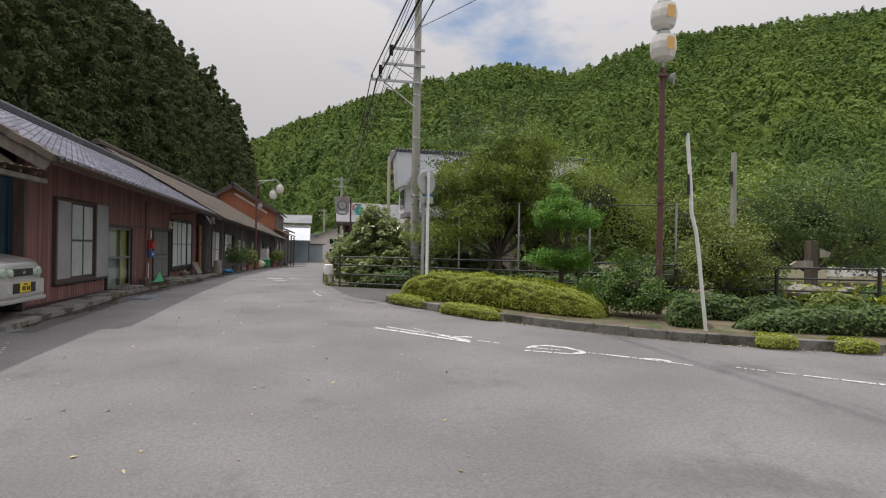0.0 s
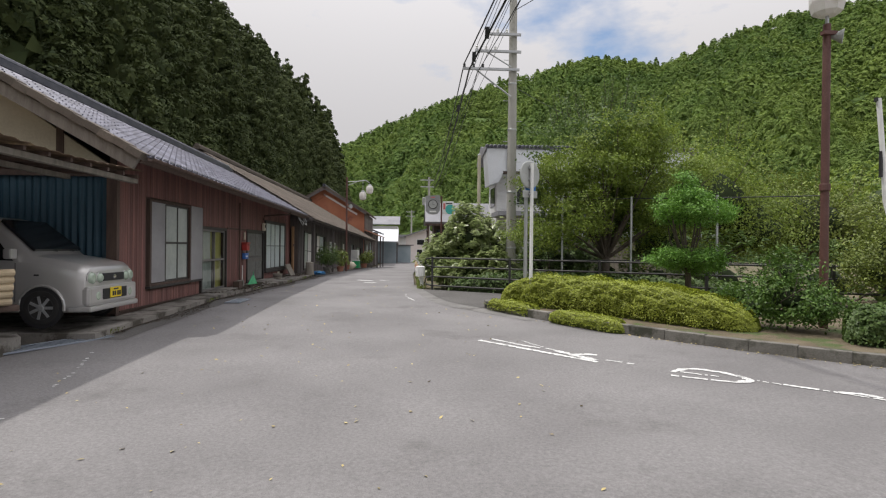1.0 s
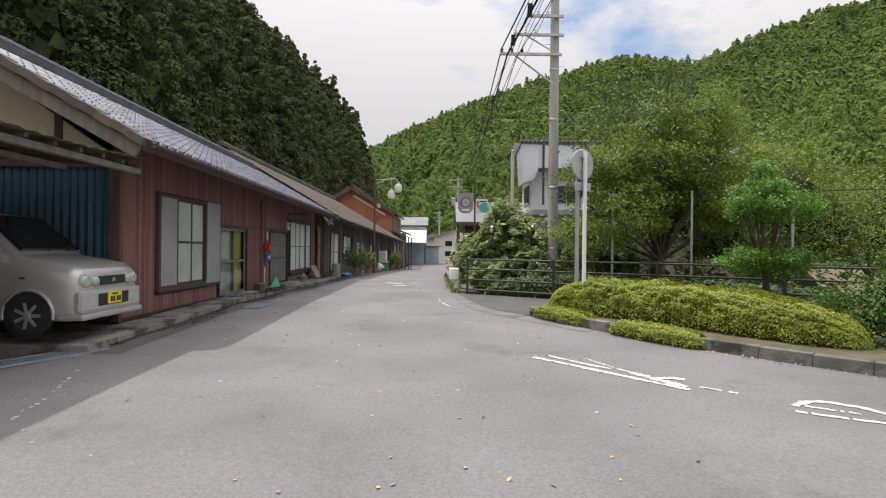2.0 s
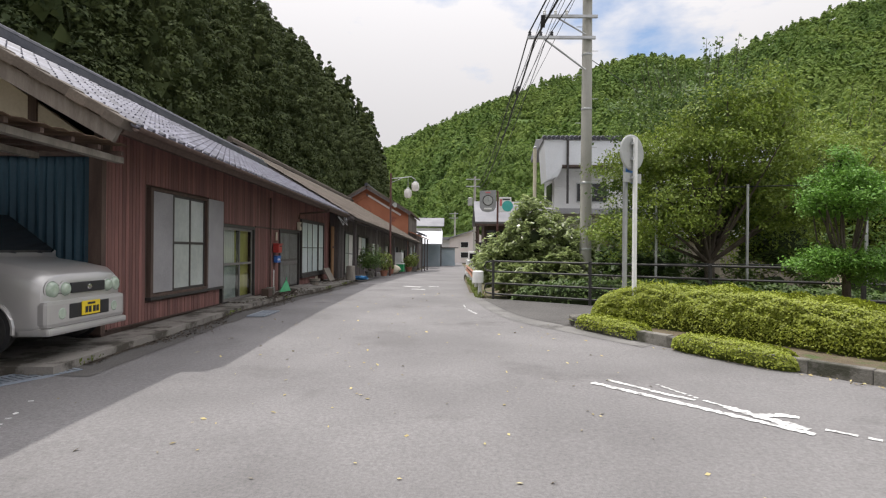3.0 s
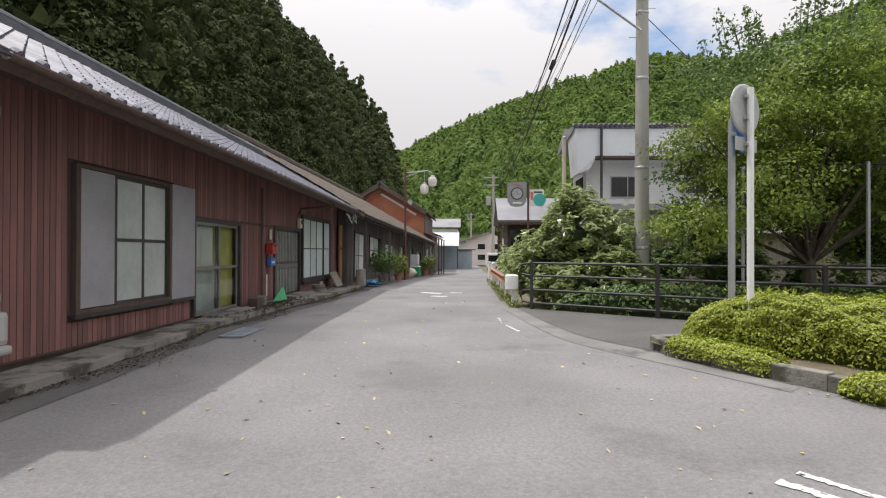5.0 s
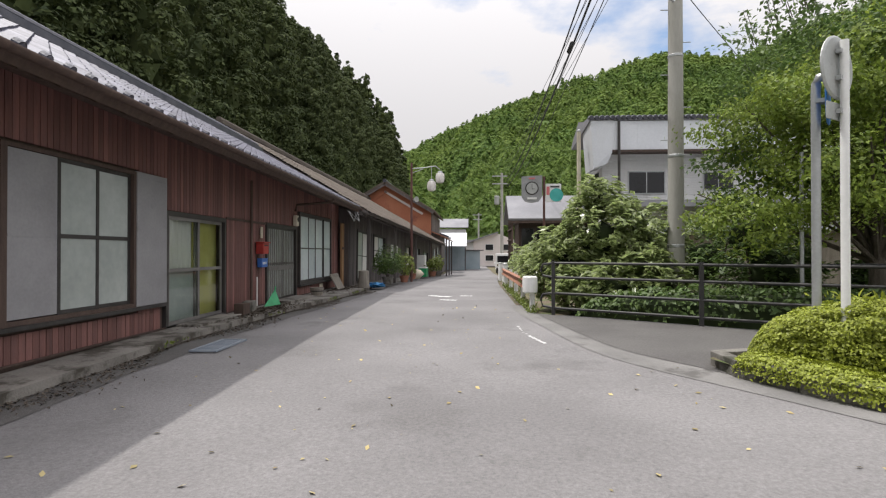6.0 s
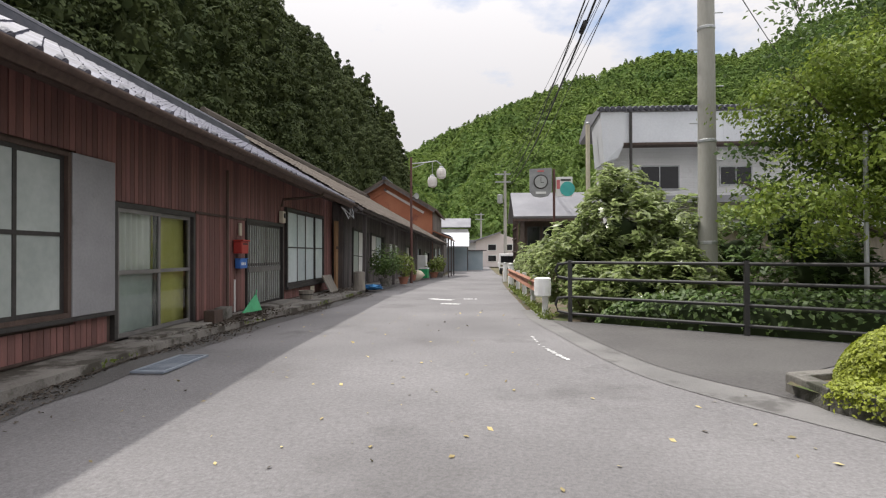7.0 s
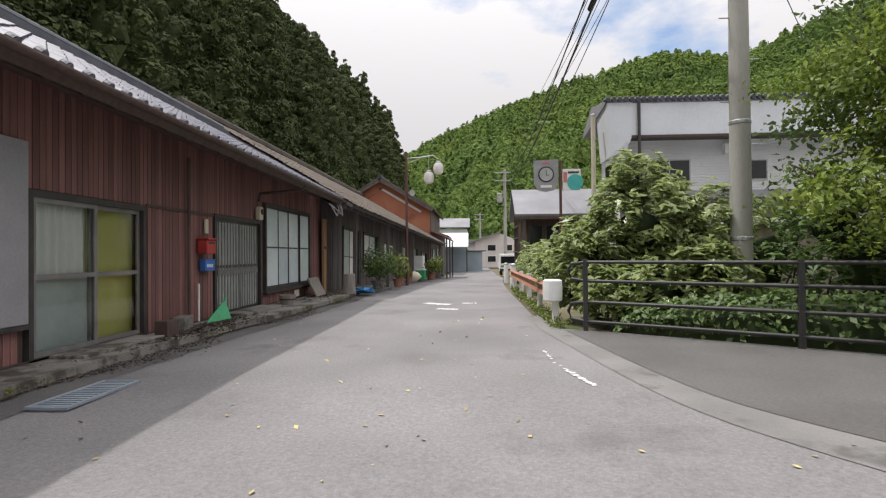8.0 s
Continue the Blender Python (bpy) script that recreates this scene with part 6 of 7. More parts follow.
# ---------------------------------------------------------------- railing, crash barrier, signs
RAILP = [(1.16, 17.6), (3.3, 16.1), (5.4, 14.65), (7.5, 13.25), (9.6, 11.95), (11.7, 10.9), (13.9, 10.1)]
rail = thing("railing", pose(0, 0, 0), "dark painted steel pipe railing beside the pavement", "railing")
rd = (Vector(RAILP[0]) - Vector(RAILP[1])).normalized() * 0.22
e0 = (RAILP[0][0] + rd.x, RAILP[0][1] + rd.y)
for lo, hi in ((0.14, 0.42), (0.72, 0.99)):
    part("rail_bar", tubed([(x, y, lo) for x, y in reversed(RAILP)] + [(e0[0], e0[1], lo + 0.03), (e0[0] + rd.x * 0.2, e0[1] + rd.y * 0.2, (lo + hi) / 2), (e0[0], e0[1], hi - 0.03)] + [(x, y, hi) for x, y in RAILP], 0.024, 8), RAIL, rail, smooth_angle=50)
for x, y in RAILP:
    p = part("post", boxed(x - 0.032, y - 0.032, -0.25, x + 0.032, y + 0.032, 1.03, 0.006), RAIL, rail)
wire_fence = thing("wire_fence", pose(0, 0, 0), "tall thin fence posts with dark wires behind the railing", "fence")
for x, y in ((4.75, 15.9), (6.45, 15.2), (8.4, 14.4), (10.6, 13.4)):
    part("post", tubed([(x, y, -0.3), (x, y, 2.75)], 0.03, 8), STEEL, wire_fence)
for z in (1.0, 2.68):
    part("wire", tubed([(4.75, 15.9, z), (6.45, 15.2, z + 0.02), (8.4, 14.4, z), (10.6, 13.4, z)], 0.014, 5), WIRE, wire_fence)

barrier = thing("crash_barrier", pose(0, 0, 0), "low crash barrier with a brown beam and a white rounded end", "barrier")
bx = lambda y: 0.83 - 0.004 * (y - 18.3) + 0.9 * smooth(28, 50, y)
bm = bmesh.new()
prof = [(-0.03, 0.40), (0.03, 0.43), (-0.02, 0.49), (-0.02, 0.54), (0.03, 0.60), (-0.03, 0.63), (-0.05, 0.63), (0.0, 0.6), (-0.04, 0.54), (-0.04, 0.49), (0.0, 0.43), (-0.05, 0.4)]
rows = [[bm.verts.new((bx(y) - 0.09 - a, y, gz(0, y) + z)) for a, z in prof] for y in (18.45, 20.5, 22.5, 24.5, 27.0)]
for a, b in zip(rows, rows[1:]):
    for i in range(12):
        bm.faces.new((a[i], a[(i + 1) % 12], b[(i + 1) % 12], b[i]))
bm.faces.new(rows[0]), bm.faces.new(rows[-1])
part("beam", bm, RUST, barrier)
part("end_cap", lathe(bmesh.new(), [(0.12, 0.37), (0.15, 0.39), (0.155, 0.55), (0.15, 0.69), (0.12, 0.71)], pose(0.8, 18.36, 0), 18), WHITE_PAINT, barrier, "white rounded end cap")
for y in (18.4, 20.4, 22.4, 24.4, 26.6):
    part("post", tubed([(bx(y) + 0.03, y + 0.08, -0.2), (bx(y) + 0.03, y + 0.08, 0.66)], 0.055, 10), WHITE_PAINT, barrier)
for y in (27.6, 33.5, 40):
    d = thing("white_bollard", pose(bx(y) + 0.05, y, gz(0, y) - 0.05), "short white roadside bollard", "bollard", "roadside bollards")
    part("shaft", tubed([(0, 0, 0), (0, 0, 0.78)], 0.1, 12, 0.09), WHITE_PAINT, d, smooth_angle=50)
    part("cap", lathe(bmesh.new(), [(0.092, 0.78), (0.09, 0.83), (0.05, 0.87)], None, 12), SIGN_BACK, d)

BEDZ = gz(0, 12.3) + 0.1
sign = thing("traffic_sign", pose(3.08, 12.33, BEDZ, 0, 0, 34), "white steel post with a round sign plate seen from behind", "traffic sign", "traffic signs")
part("post", tubed([(0, 0, 0), (0, 0, 3.1)], 0.038, 12), WHITE_PAINT, sign, smooth_angle=50)
part("disc", lathe(bmesh.new(), [(0.02, 0.0), (0.28, 0.0), (0.3, 0.012), (0.3, 0.022), (0.02, 0.022)], pose(0, 0.05, 2.86, -90, 0, 0), 32), SIGN_BACK, sign, "grey back of a round sign")
part("lower_plate", boxed(-0.22, 0.045, 2.36, 0.22, 0.06, 2.52, 0.004), SIGN_BACK, sign)
for z in (2.44, 2.75, 3.0):
    part("clamp", boxed(-0.07, 0.0, z - 0.02, 0.07, 0.044, z + 0.02), STEEL, sign)
sign2 = thing("traffic_sign", pose(3.03, 12.68, BEDZ, 0, 0, -35), "galvanised post with a curved top and a round blue sign", "traffic sign", "traffic signs")
part("post", tubed([(0, 0, 0), (0, 0, 2.72), (0.005, 0, 2.8), (0.03, 0, 2.86), (0.07, 0, 2.87)], 0.042, 12), STEEL, sign2, smooth_angle=50)
part("disc", lathe(bmesh.new(), [(0.02, 0), (0.28, 0), (0.3, 0.01), (0.3, 0.02), (0.02, 0.02)], pose(0.09, 0, 2.68, 0, 90, 0), 32), BLUE_SIGN, sign2, "round blue sign face")
part("clamp", boxed(0.0, -0.06, 2.6, 0.089, 0.06, 2.64), STEEL, sign2)

bent = thing("bent_pole", pose(7.12, 7.55, gz(0, 7.5) + 0.05), "bent white marker pole leaning over the kerb", "pole")
part("shaft", tubed([(0, 0, 0), (-0.09, 0.0, 0.7), (-0.17, 0, 1.35), (-0.23, 0, 1.75), (-0.33, 0, 2.1), (-0.36, 0, 2.6), (-0.44, 0, 3.45)], 0.031, 10), WHITE_PAINT, bent, smooth_angle=50)
part("clip", boxed(-0.49, -0.02, 3.41, -0.45, 0.02, 3.46), BLACK_PLASTIC, bent)
part("clip", boxed(-0.41, -0.02, 2.4, -0.385, 0.02, 2.75), BLACK_PLASTIC, bent)

# ---------------------------------------------------------------- wooden signpost and rocks
sp = thing("wooden_signpost", pose(15.3, 13.4, -0.1, 0, 0, 0), "weathered wooden signpost with pointed boards", "signpost")
part("post", boxed(-0.13, -0.13, 0, 0.13, 0.13, 1.85, 0.02), BARK, sp)
part("arm", prism(bmesh.new(), [(-0.15, 0.98), (-0.75, 1.0), (-0.95, 1.1), (-0.75, 1.22), (-0.15, 1.24)], 0.08, pose(0, -0.14, 0, 90, 0, 0)), GREYWOOD, sp)
part("arm", prism(bmesh.new(), [(0.14, 1.35), (0.42, 1.35), (0.5, 1.5), (0.14, 1.6)], 0.08, pose(0, -0.14, 0, 90, 0, 0)), GREYWOOD, sp)
for x, y, r, h in ((14.3, 12.7, 0.75, 0.3), (15.9, 12.6, 0.6, 0.24), (4.9, 13.9, 0.35, 0.2)):
    rk = thing("rock", pose(x, y, gz(x, y) + 0.1), "grey weathered garden rock on the soil", "rock", "garden rocks")
    ico_part("stone", (0, 0, h * 0.3), (r, r * 0.7, h), ROCK, rk, 3, 0.35, 1.3)


def parked(x, y, turn, label):
    t = thing("car", pose(x, y, -0.4, 0, 0, turn), label, "car", "cars in the far car park")
    part("body", boxed(-2.0, -0.8, 0.3, 2.0, 0.8, 0.95, 0.12), WHITE_PAINT, t)
    part("cabin", boxed(-1.3, -0.7, 0.96, 1.1, 0.7, 1.5, 0.15), DARKGLASS, t)
    for u in (-1.25, 1.25):
        for s in (-1, 1):
            part("wheel", lathe(bmesh.new(), [(0.1, 0), (0.3, 0), (0.31, 0.03), (0.31, 0.18), (0.1, 0.2)], pose(u, 0.62 * s, 0.31, -90 * s, 0, 0), 14), TYRE, t)


parked(33, 27, 10, "white car parked far beyond the garden")
parked(38.5, 27.5, 10, "white car parked far beyond the garden")


# ---------------------------------------------------------------- hedges, shrubs and trees
def hedge(name, line, radius, heights, n, leaf, material, label, category="hedge", base=0.08):
    """A clipped hedge along a line: a lumpy leaf shell over a core coloured dark for shade."""
    t = thing(name, pose(0, 0, 0), label, category)
    fine_line = rounded(line, 2)
    old = [0.0]
    for a, b in zip(line, line[1:]):
        old.append(old[-1] + (Vector(b) - Vector(a)).length)
    pts = [Vector(p) for p in fine_line]
    cum = [0.0]
    for a, b in zip(pts, pts[1:]):
        cum.append(cum[-1] + (b - a).length)
    L = cum[-1]
    heights = [float(np.interp(c / L * old[-1], old, heights)) for c in cum]

    def spot(s):
        i = max(0, min(len(pts) - 2, int(np.searchsorted(cum, s)) - 1))
        f = (s - cum[i]) / (cum[i + 1] - cum[i])
        d = (pts[i + 1] - pts[i]).normalized()
        return pts[i].lerp(pts[i + 1], f), d, heights[i] + (heights[i + 1] - heights[i]) * f

    bm = bmesh.new()
    rings = []
    for k in range(25):
        s = L * k / 24
        p, d, h = spot(s)
        e = math.sqrt(max(0.03, 1 - abs(2 * k / 24 - 1) ** 6))
        side = Vector((-d.y, d.x))
        r0 = (radius - 0.1) * e
        z0 = gz(p.x, p.y) + base - 0.05
        rings.append([bm.verts.new((p.x + side.x * r0 * c, p.y + side.y * r0 * c, z0 + (h - 0.08) * e * sn)) for c, sn in ((-0.9, 0), (-1, 0.35), (-0.9, 0.75), (-0.5, 0.98), (0.5, 0.98), (0.9, 0.75), (1, 0.35), (0.9, 0))])
    for a, b in zip(rings, rings[1:]):
        for i in range(7):
            bm.faces.new((a[i], a[i + 1], b[i + 1], b[i]))
    # the core's dark colour stands for shade inside the hedge
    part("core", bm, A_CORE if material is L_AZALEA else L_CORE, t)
    P, N, S = np.zeros((n, 3)), np.zeros((n, 3)), leaf * RNG.uniform(0.65, 1.35, n)
    for i in range(n):
        s = RNG.uniform(0, L)
        p, d, h = spot(s)
        u = abs(2 * s / L - 1)
        e = math.sqrt(max(0.02, 1 - u ** 6))
        a = math.pi * RNG.uniform(0.0, 1.0)
        ca, sa = math.cos(a), math.sin(a)
        c, sn = math.copysign(abs(ca) ** 0.45, ca), sa ** 0.45
        side = Vector((-d.y, d.x))
        lump = 1 + 0.12 * noise.noise(Vector((s * 2.1, a * 1.6, 0.3))) + 0.1 * noise.noise(Vector((s * 6, a * 5, 2.3)))
        k = lump * RNG.uniform(0.9, 1.03) * e
        z0 = gz(p.x, p.y) + base
        P[i] = (p.x + side.x * radius * c * k, p.y + side.y * radius * c * k, z0 + h * sn * k)
        end = (u ** 5) * (1 if 2 * s > L else -1)
        N[i] = (side.x * c + d.x * end, side.y * c + d.y * end, sn * 0.9 + 0.15)
    N += RNG.normal(size=N.shape) * 0.45
    leaf_part("foliage", P, N, S, material, t)
    return t


big = hedge("azalea_hedge", [(2.6, 13.15), (3.6, 12.45), (4.65, 11.25), (5.45, 10.05), (6.15, 9.2)], 0.58, [0.6, 0.68, 0.67, 0.6, 0.6], 72000, 0.036, L_AZALEA, "clipped yellow-green azalea hedge beside the kerb")
# fresh upright shoots along its top
n = 420
sx = RNG.uniform(0, 1, n)
P = np.stack([3.35 + 1.8 * sx + RNG.normal(0, 0.18, n), 12.8 - 2.2 * sx + RNG.normal(0, 0.18, n), np.full(n, 0.0)], axis=1)
P[:, 2] = [gz(0, y) + 0.76 - 0.06 * s + 0.04 * math.sin(s * 20) for y, s in zip(P[:, 1], sx)]
tagged(leaf_part("shoot_tuft", P, np.stack([RNG.normal(size=n), RNG.normal(size=n), np.full(n, 0.2)], axis=1), RNG.uniform(0.06, 0.15, n), L_AZALEA, big, aspect=0.2), kind="stuff")
for line, h, k in (([(2.35, 12.8), (2.5, 12.35), (2.8, 11.85), (3.0, 11.45)], 0.3, 2400), ([(3.2, 10.95), (3.55, 10.4), (3.9, 9.85), (4.1, 9.6)], 0.3, 2600), ([(7.35, 6.75), (7.6, 6.6), (7.9, 6.5)], 0.26, 800), ([(8.3, 6.25), (8.6, 6.15), (8.9, 6.05)], 0.25, 700), ([(9.5, 5.85), (9.9, 5.75), (10.4, 5.6)], 0.25, 700)):
    hedge("ground_cover", line, 0.26, [h * 0.75] * len(line), int(k * 2.4), 0.034, L_AZALEA, "low mound of yellow-green ground cover spilling over the kerb", "shrub", base=0.02)
hedge("boxwood_hedge", [(7.85, 7.75), (9.6, 7.15), (12.0, 6.55), (15.0, 5.9), (20, 5.0)], 0.5, [0.5, 0.52, 0.5, 0.52, 0.5], 16000, 0.07, L_DARK, "dark green clipped boxwood hedge along the kerb")
hedge("round_shrub", [(6.95, 8.4), (7.2, 8.25), (7.5, 8.05)], 0.45, [0.52, 0.56, 0.5], 4500, 0.06, L_DARK, "low rounded dark green shrub", "shrub")
hedge("round_shrub", [(7.9, 9.3), (8.4, 9.0), (9.0, 8.7)], 0.42, [0.45, 0.5, 0.42], 4500, 0.06, L_DARK, "low rounded dark green shrub", "shrub")


def limb_tree(name, x, y, z, crowns, trunk_r, leaf, n, material, label, limbs=7, inner=0.45, sprigs=0, core=0.55, lean=0.0):
    """A tree: tapered trunk, limbs that reach into each of its crowns, leaves in lumpy shells."""
    t = thing(name, pose(x, y, z), label, "tree")
    cz = min(c[2] - c[5] for c in crowns)
    fork = max(0.2, cz * 0.95)
    part("trunk", tubed([(0, 0, -0.1), (0.03, 0.02, fork * 0.5), (lean, 0.0, fork + 0.2)], trunk_r, 10, trunk_r * 0.7), BARK, t)
    for cx, cy, cc, rx, ry, rz in crowns:
        for i in range(limbs):
            a = RNG.uniform(0, 6.28)
            q = Vector((cx + rx * 0.7 * math.cos(a), cy + ry * 0.7 * math.sin(a), cc + rz * RNG.uniform(-0.5, 0.6)))
            mid = Vector((lean, 0, fork)).lerp(q, 0.5) + Vector((RNG.normal() * 0.12, RNG.normal() * 0.12, 0.1 * rz))
            part("limb", tubed([(lean, 0, fork), mid, q], trunk_r * 0.32, 6, 0.01), BARK, t)
    Ps, Ns = [], []
    vol = sum(c[3] * c[4] + c[3] * c[5] for c in crowns)
    for cx, cy, cc, rx, ry, rz in crowns:
        k = int(n * (rx * ry + rx * rz) / vol)
        # leaves gather in clusters round twig ends
        m = max(6, k // 60)
        C, CN = shell((cx, cy, cc), (rx, ry, rz), m, 0.3, inner)
        pick = RNG.integers(0, m, k)
        sp = 0.16 * min(rx, rz) + 0.05
        Ps.append(C[pick] + RNG.normal(size=(k, 3)) * (sp, sp, sp * 0.6))
        Ns.append(CN[pick] + RNG.normal(size=(k, 3)) * 0.5)
        # filler ball, coloured dark for the shade inside the crown
        if core:
            ico_part("crown_shade_core", (cx, cy, cc - rz * 0.1), (rx * core, ry * core, rz * core), L_CORE, t, 2, 0.5, 2.0)
    if sprigs:
        cx, cy, cc, rx, ry, rz = crowns[0]
        for i in range(sprigs):
            a, q = RNG.uniform(0, 6.28), RNG.uniform(0.2, 0.95)
            bx0 = Vector((cx + rx * q * math.cos(a), cy + ry * q * math.sin(a), cc + rz * 0.75 * math.sqrt(1 - q * q * 0.8)))
            tip = bx0 + Vector((0.18 * math.cos(a), 0.18 * math.sin(a), RNG.uniform(0.5, 1.1)))
            part("sprig", tubed([bx0, tip], 0.01, 4, 0.004), BARK, t)
            k = 34
            f = RNG.uniform(0.1, 1, k)[:, None]
            Ps.append(np.array(bx0) * (1 - f) + np.array(tip) * f + RNG.normal(size=(k, 3)) * 0.06)
            Ns.append(RNG.normal(size=(k, 3)))
    P, N = np.concatenate(Ps), np.concatenate(Ns)
    leaf_part("foliage", P, N, leaf * RNG.uniform(0.6, 1.4, len(P)), material, t)
    return t


# broad-leaved tree behind the railing
tree_rng = np.random.default_rng(21)
lobes = []
for i in range(24):
    d = unit(tree_rng.normal(size=(1, 3)))[0] * tree_rng.uniform(0.45, 0.95)
    r = tree_rng.uniform(0.65, 1.05)
    lobes.append((0.35 + 2.7 * d[0], 1.5 * d[1], 4.05 + 1.75 * d[2], r, r, r * 0.72))
lobes += [(-2.2, -0.1, 2.3, 0.9, 0.8, 0.7), (-1.0, -0.3, 2.5, 1.0, 0.8, 0.6), (1.6, -0.2, 2.6, 1.0, 0.8, 0.6)]
limb_tree("broadleaf_tree", 6.15, 16.3, -0.5, lobes, 0.15, 0.076, 56000, L_TREE, "spreading green broadleaf tree behind the railing", limbs=1, inner=0.25, sprigs=0, core=0.0)
# darker leaves stand for shade inside the tree above; its upright twigs join them
lobes2 = [(-0.1, 0, 5.2, 2.0, 1.5, 0.9)]
limb_tree("broadleaf_tree", 6.4, 16.9, -0.5, lobes2 + [(-1.5, 0.3, 3.2, 1.2, 0.9, 0.9), (0.6, 0.2, 2.7, 1.4, 0.9, 0.8), (1.8, 0.0, 3.6, 1.2, 0.9, 0.9)], 0.1, 0.095, 13000, L_DARK, "dark leaves for the shaded inside of the broadleaf tree, with upright twigs", limbs=2, inner=0.2, sprigs=36, core=0.0)
limb_tree("broadleaf_tree", 9.9, 18.2, -0.7, [(0, 0, 4.0, 2.4, 2.0, 1.9), (1.8, 0.2, 3.0, 1.8, 1.6, 1.5), (-1.3, -0.3, 2.4, 1.5, 1.3, 1.2)], 0.16, 0.09, 24000, L_TREE, "green broadleaf tree beyond the fence", sprigs=12)
limb_tree("broadleaf_tree", 14.2, 19.5, -0.8, [(0, 0, 3.3, 2.6, 2.0, 1.6), (2.4, 0, 2.8, 1.8, 1.6, 1.4)], 0.16, 0.1, 18000, L_OLIVE, "light green broadleaf tree beyond the garden", sprigs=8)
limb_tree("broadleaf_tree", 20.5, 18.5, -0.8, [(0, 0, 4.0, 2.8, 2.4, 2.2), (2.8, 0, 3.2, 2.2, 2.0, 1.8), (-1.8, 0, 2.6, 1.4, 1.2, 1.0)], 0.2, 0.11, 22000, L_DARK, "dark broad tree shading the garden", core=0.25)
limb_tree("broadleaf_tree", 28, 30, -0.8, [(0, 0, 4.5, 4.5, 3, 3.0), (6, 2, 4, 4, 3, 2.6)], 0.25, 0.26, 7000, L_TREE, "far green trees across the car park")
limb_tree("broadleaf_tree", 44, 36, -0.8, [(0, 0, 4.0, 6, 4, 3.2), (-9, 2, 3.6, 4, 3, 2.4)], 0.25, 0.3, 7000, L_OLIVE, "far light green trees across the car park")
limb_tree("young_tree", 10.6, 11.4, -0.1, [(0, 0, 1.55, 1.15, 1.0, 0.85), (0.5, 0.1, 1.1, 0.9, 0.8, 0.6), (-0.5, 0.1, 1.0, 0.8, 0.7, 0.5)], 0.07, 0.065, 11000, L_OLIVE, "small olive-green garden tree with thin stems", limbs=6, core=0.3)
limb_tree("young_tree", 6.72, 9.35, -0.02, [(0, 0, 0.6, 0.62, 0.55, 0.45), (-0.45, 0.3, 0.45, 0.42, 0.4, 0.34), (0.4, -0.2, 0.42, 0.42, 0.4, 0.34), (0.05, 0.1, 1.02, 0.36, 0.36, 0.3)], 0.02, 0.06, 7500, leafy("fresh_shrub_foliage", (0.06, 0.14, 0.025), (0.13, 0.21, 0.04)), "loose fresh-green shrub beside the lamp post", limbs=5, core=0.35)
# cloud-pruned garden tree with two pads
limb_tree("cloud_pruned_tree", 6.62, 12.45, 0.02, [(0, 0, 2.12, 0.8, 0.74, 0.26), (-0.02, 0, 1.1, 0.82, 0.74, 0.24), (-0.05, 0.0, 2.42, 0.5, 0.5, 0.2), (-0.08, 0, 2.75, 0.22, 0.22, 0.22)], 0.08, 0.05, 26000, L_PINE, "bright green cloud-pruned garden tree with rounded pads", limbs=4, inner=0.6, core=0.45)


def big_leaf_bush(name, x, y, parts_, n, label, material, leaf):
    """A sprawling bush whose long leaves stand in rosettes."""
    t = thing(name, pose(x, y, -0.3), label, "bush")
    for i in range(10):
        c = parts_[i % len(parts_)]
        q = (c[0] + RNG.normal() * c[3] * 0.4, c[1] + RNG.normal() * c[4] * 0.4, c[2] + c[5] * RNG.uniform(-0.2, 0.6))
        part("stem", tubed([(c[0] * 0.6, c[1] * 0.4, 0), (q[0] * 0.8, q[1] * 0.7, q[2] * 0.55), q], 0.028, 6, 0.01), BARK, t)
    Ps, Ns = [], []
    tot = sum(c[3] * c[5] for c in parts_)
    for cx, cy, cc, rx, ry, rz in parts_:
        k = int(n * rx * rz / tot)
        m = max(5, k // 9)
        C, D = shell((cx, cy, cc), (rx, ry, rz), m, 0.35, 0.55)
        D = unit(D)
        pick = np.repeat(np.arange(m), 9)
        out = unit(D[pick] * 0.5 + RNG.normal(size=(m * 9, 3)) * 0.8)
        Ps.append(C[pick] + out * leaf * 0.5)
        Ns.append(np.cross(out, unit(RNG.normal(size=out.shape))) * 0.6 + np.array((0, 0, 0.9)) + D[pick] * 0.6)
        # added filler whose dark colour imitates shade among the rosettes
        ico_part("bush_shade_core", (cx, cy, cc - rz * 0.12), (rx * 0.38, ry * 0.38, rz * 0.4), L_CORE, t, 2, 0.5, 2.0)
    P, N = np.concatenate(Ps), np.concatenate(Ns)
    leaf_part("foliage", P, N, leaf * RNG.uniform(0.7, 1.3, len(P)), material, t, aspect=0.36)


big_leaf_bush("rhododendron", 2.2, 19.4, [(0.25, 0, 1.9, 1.0, 0.9, 1.05), (-0.5, 0.3, 1.3, 0.75, 0.8, 0.8), (1.25, -0.2, 1.5, 0.9, 0.8, 1.0), (-0.75, 0.4, 1.15, 0.5, 0.6, 0.65), (0.3, -0.9, 0.8, 1.2, 0.5, 0.7), (1.0, -1.1, 0.8, 0.7, 0.5, 0.7), (0.3, 0.1, 2.65, 0.45, 0.45, 0.5)], 16000, "large glossy-leaved evergreen bush pushing against the railing", L_BIG, 0.185)
big_leaf_bush("rhododendron", 5.3, 17.7, [(0, 0, 1.2, 1.0, 0.7, 0.9), (1.1, -0.6, 0.9, 0.9, 0.6, 0.8), (-0.3, 0.5, 1.9, 0.8, 0.7, 0.7), (2.4, -1.2, 0.8, 1.0, 0.6, 0.75)], 5200, "dark evergreen bush behind the pole", L_DARK, 0.15)
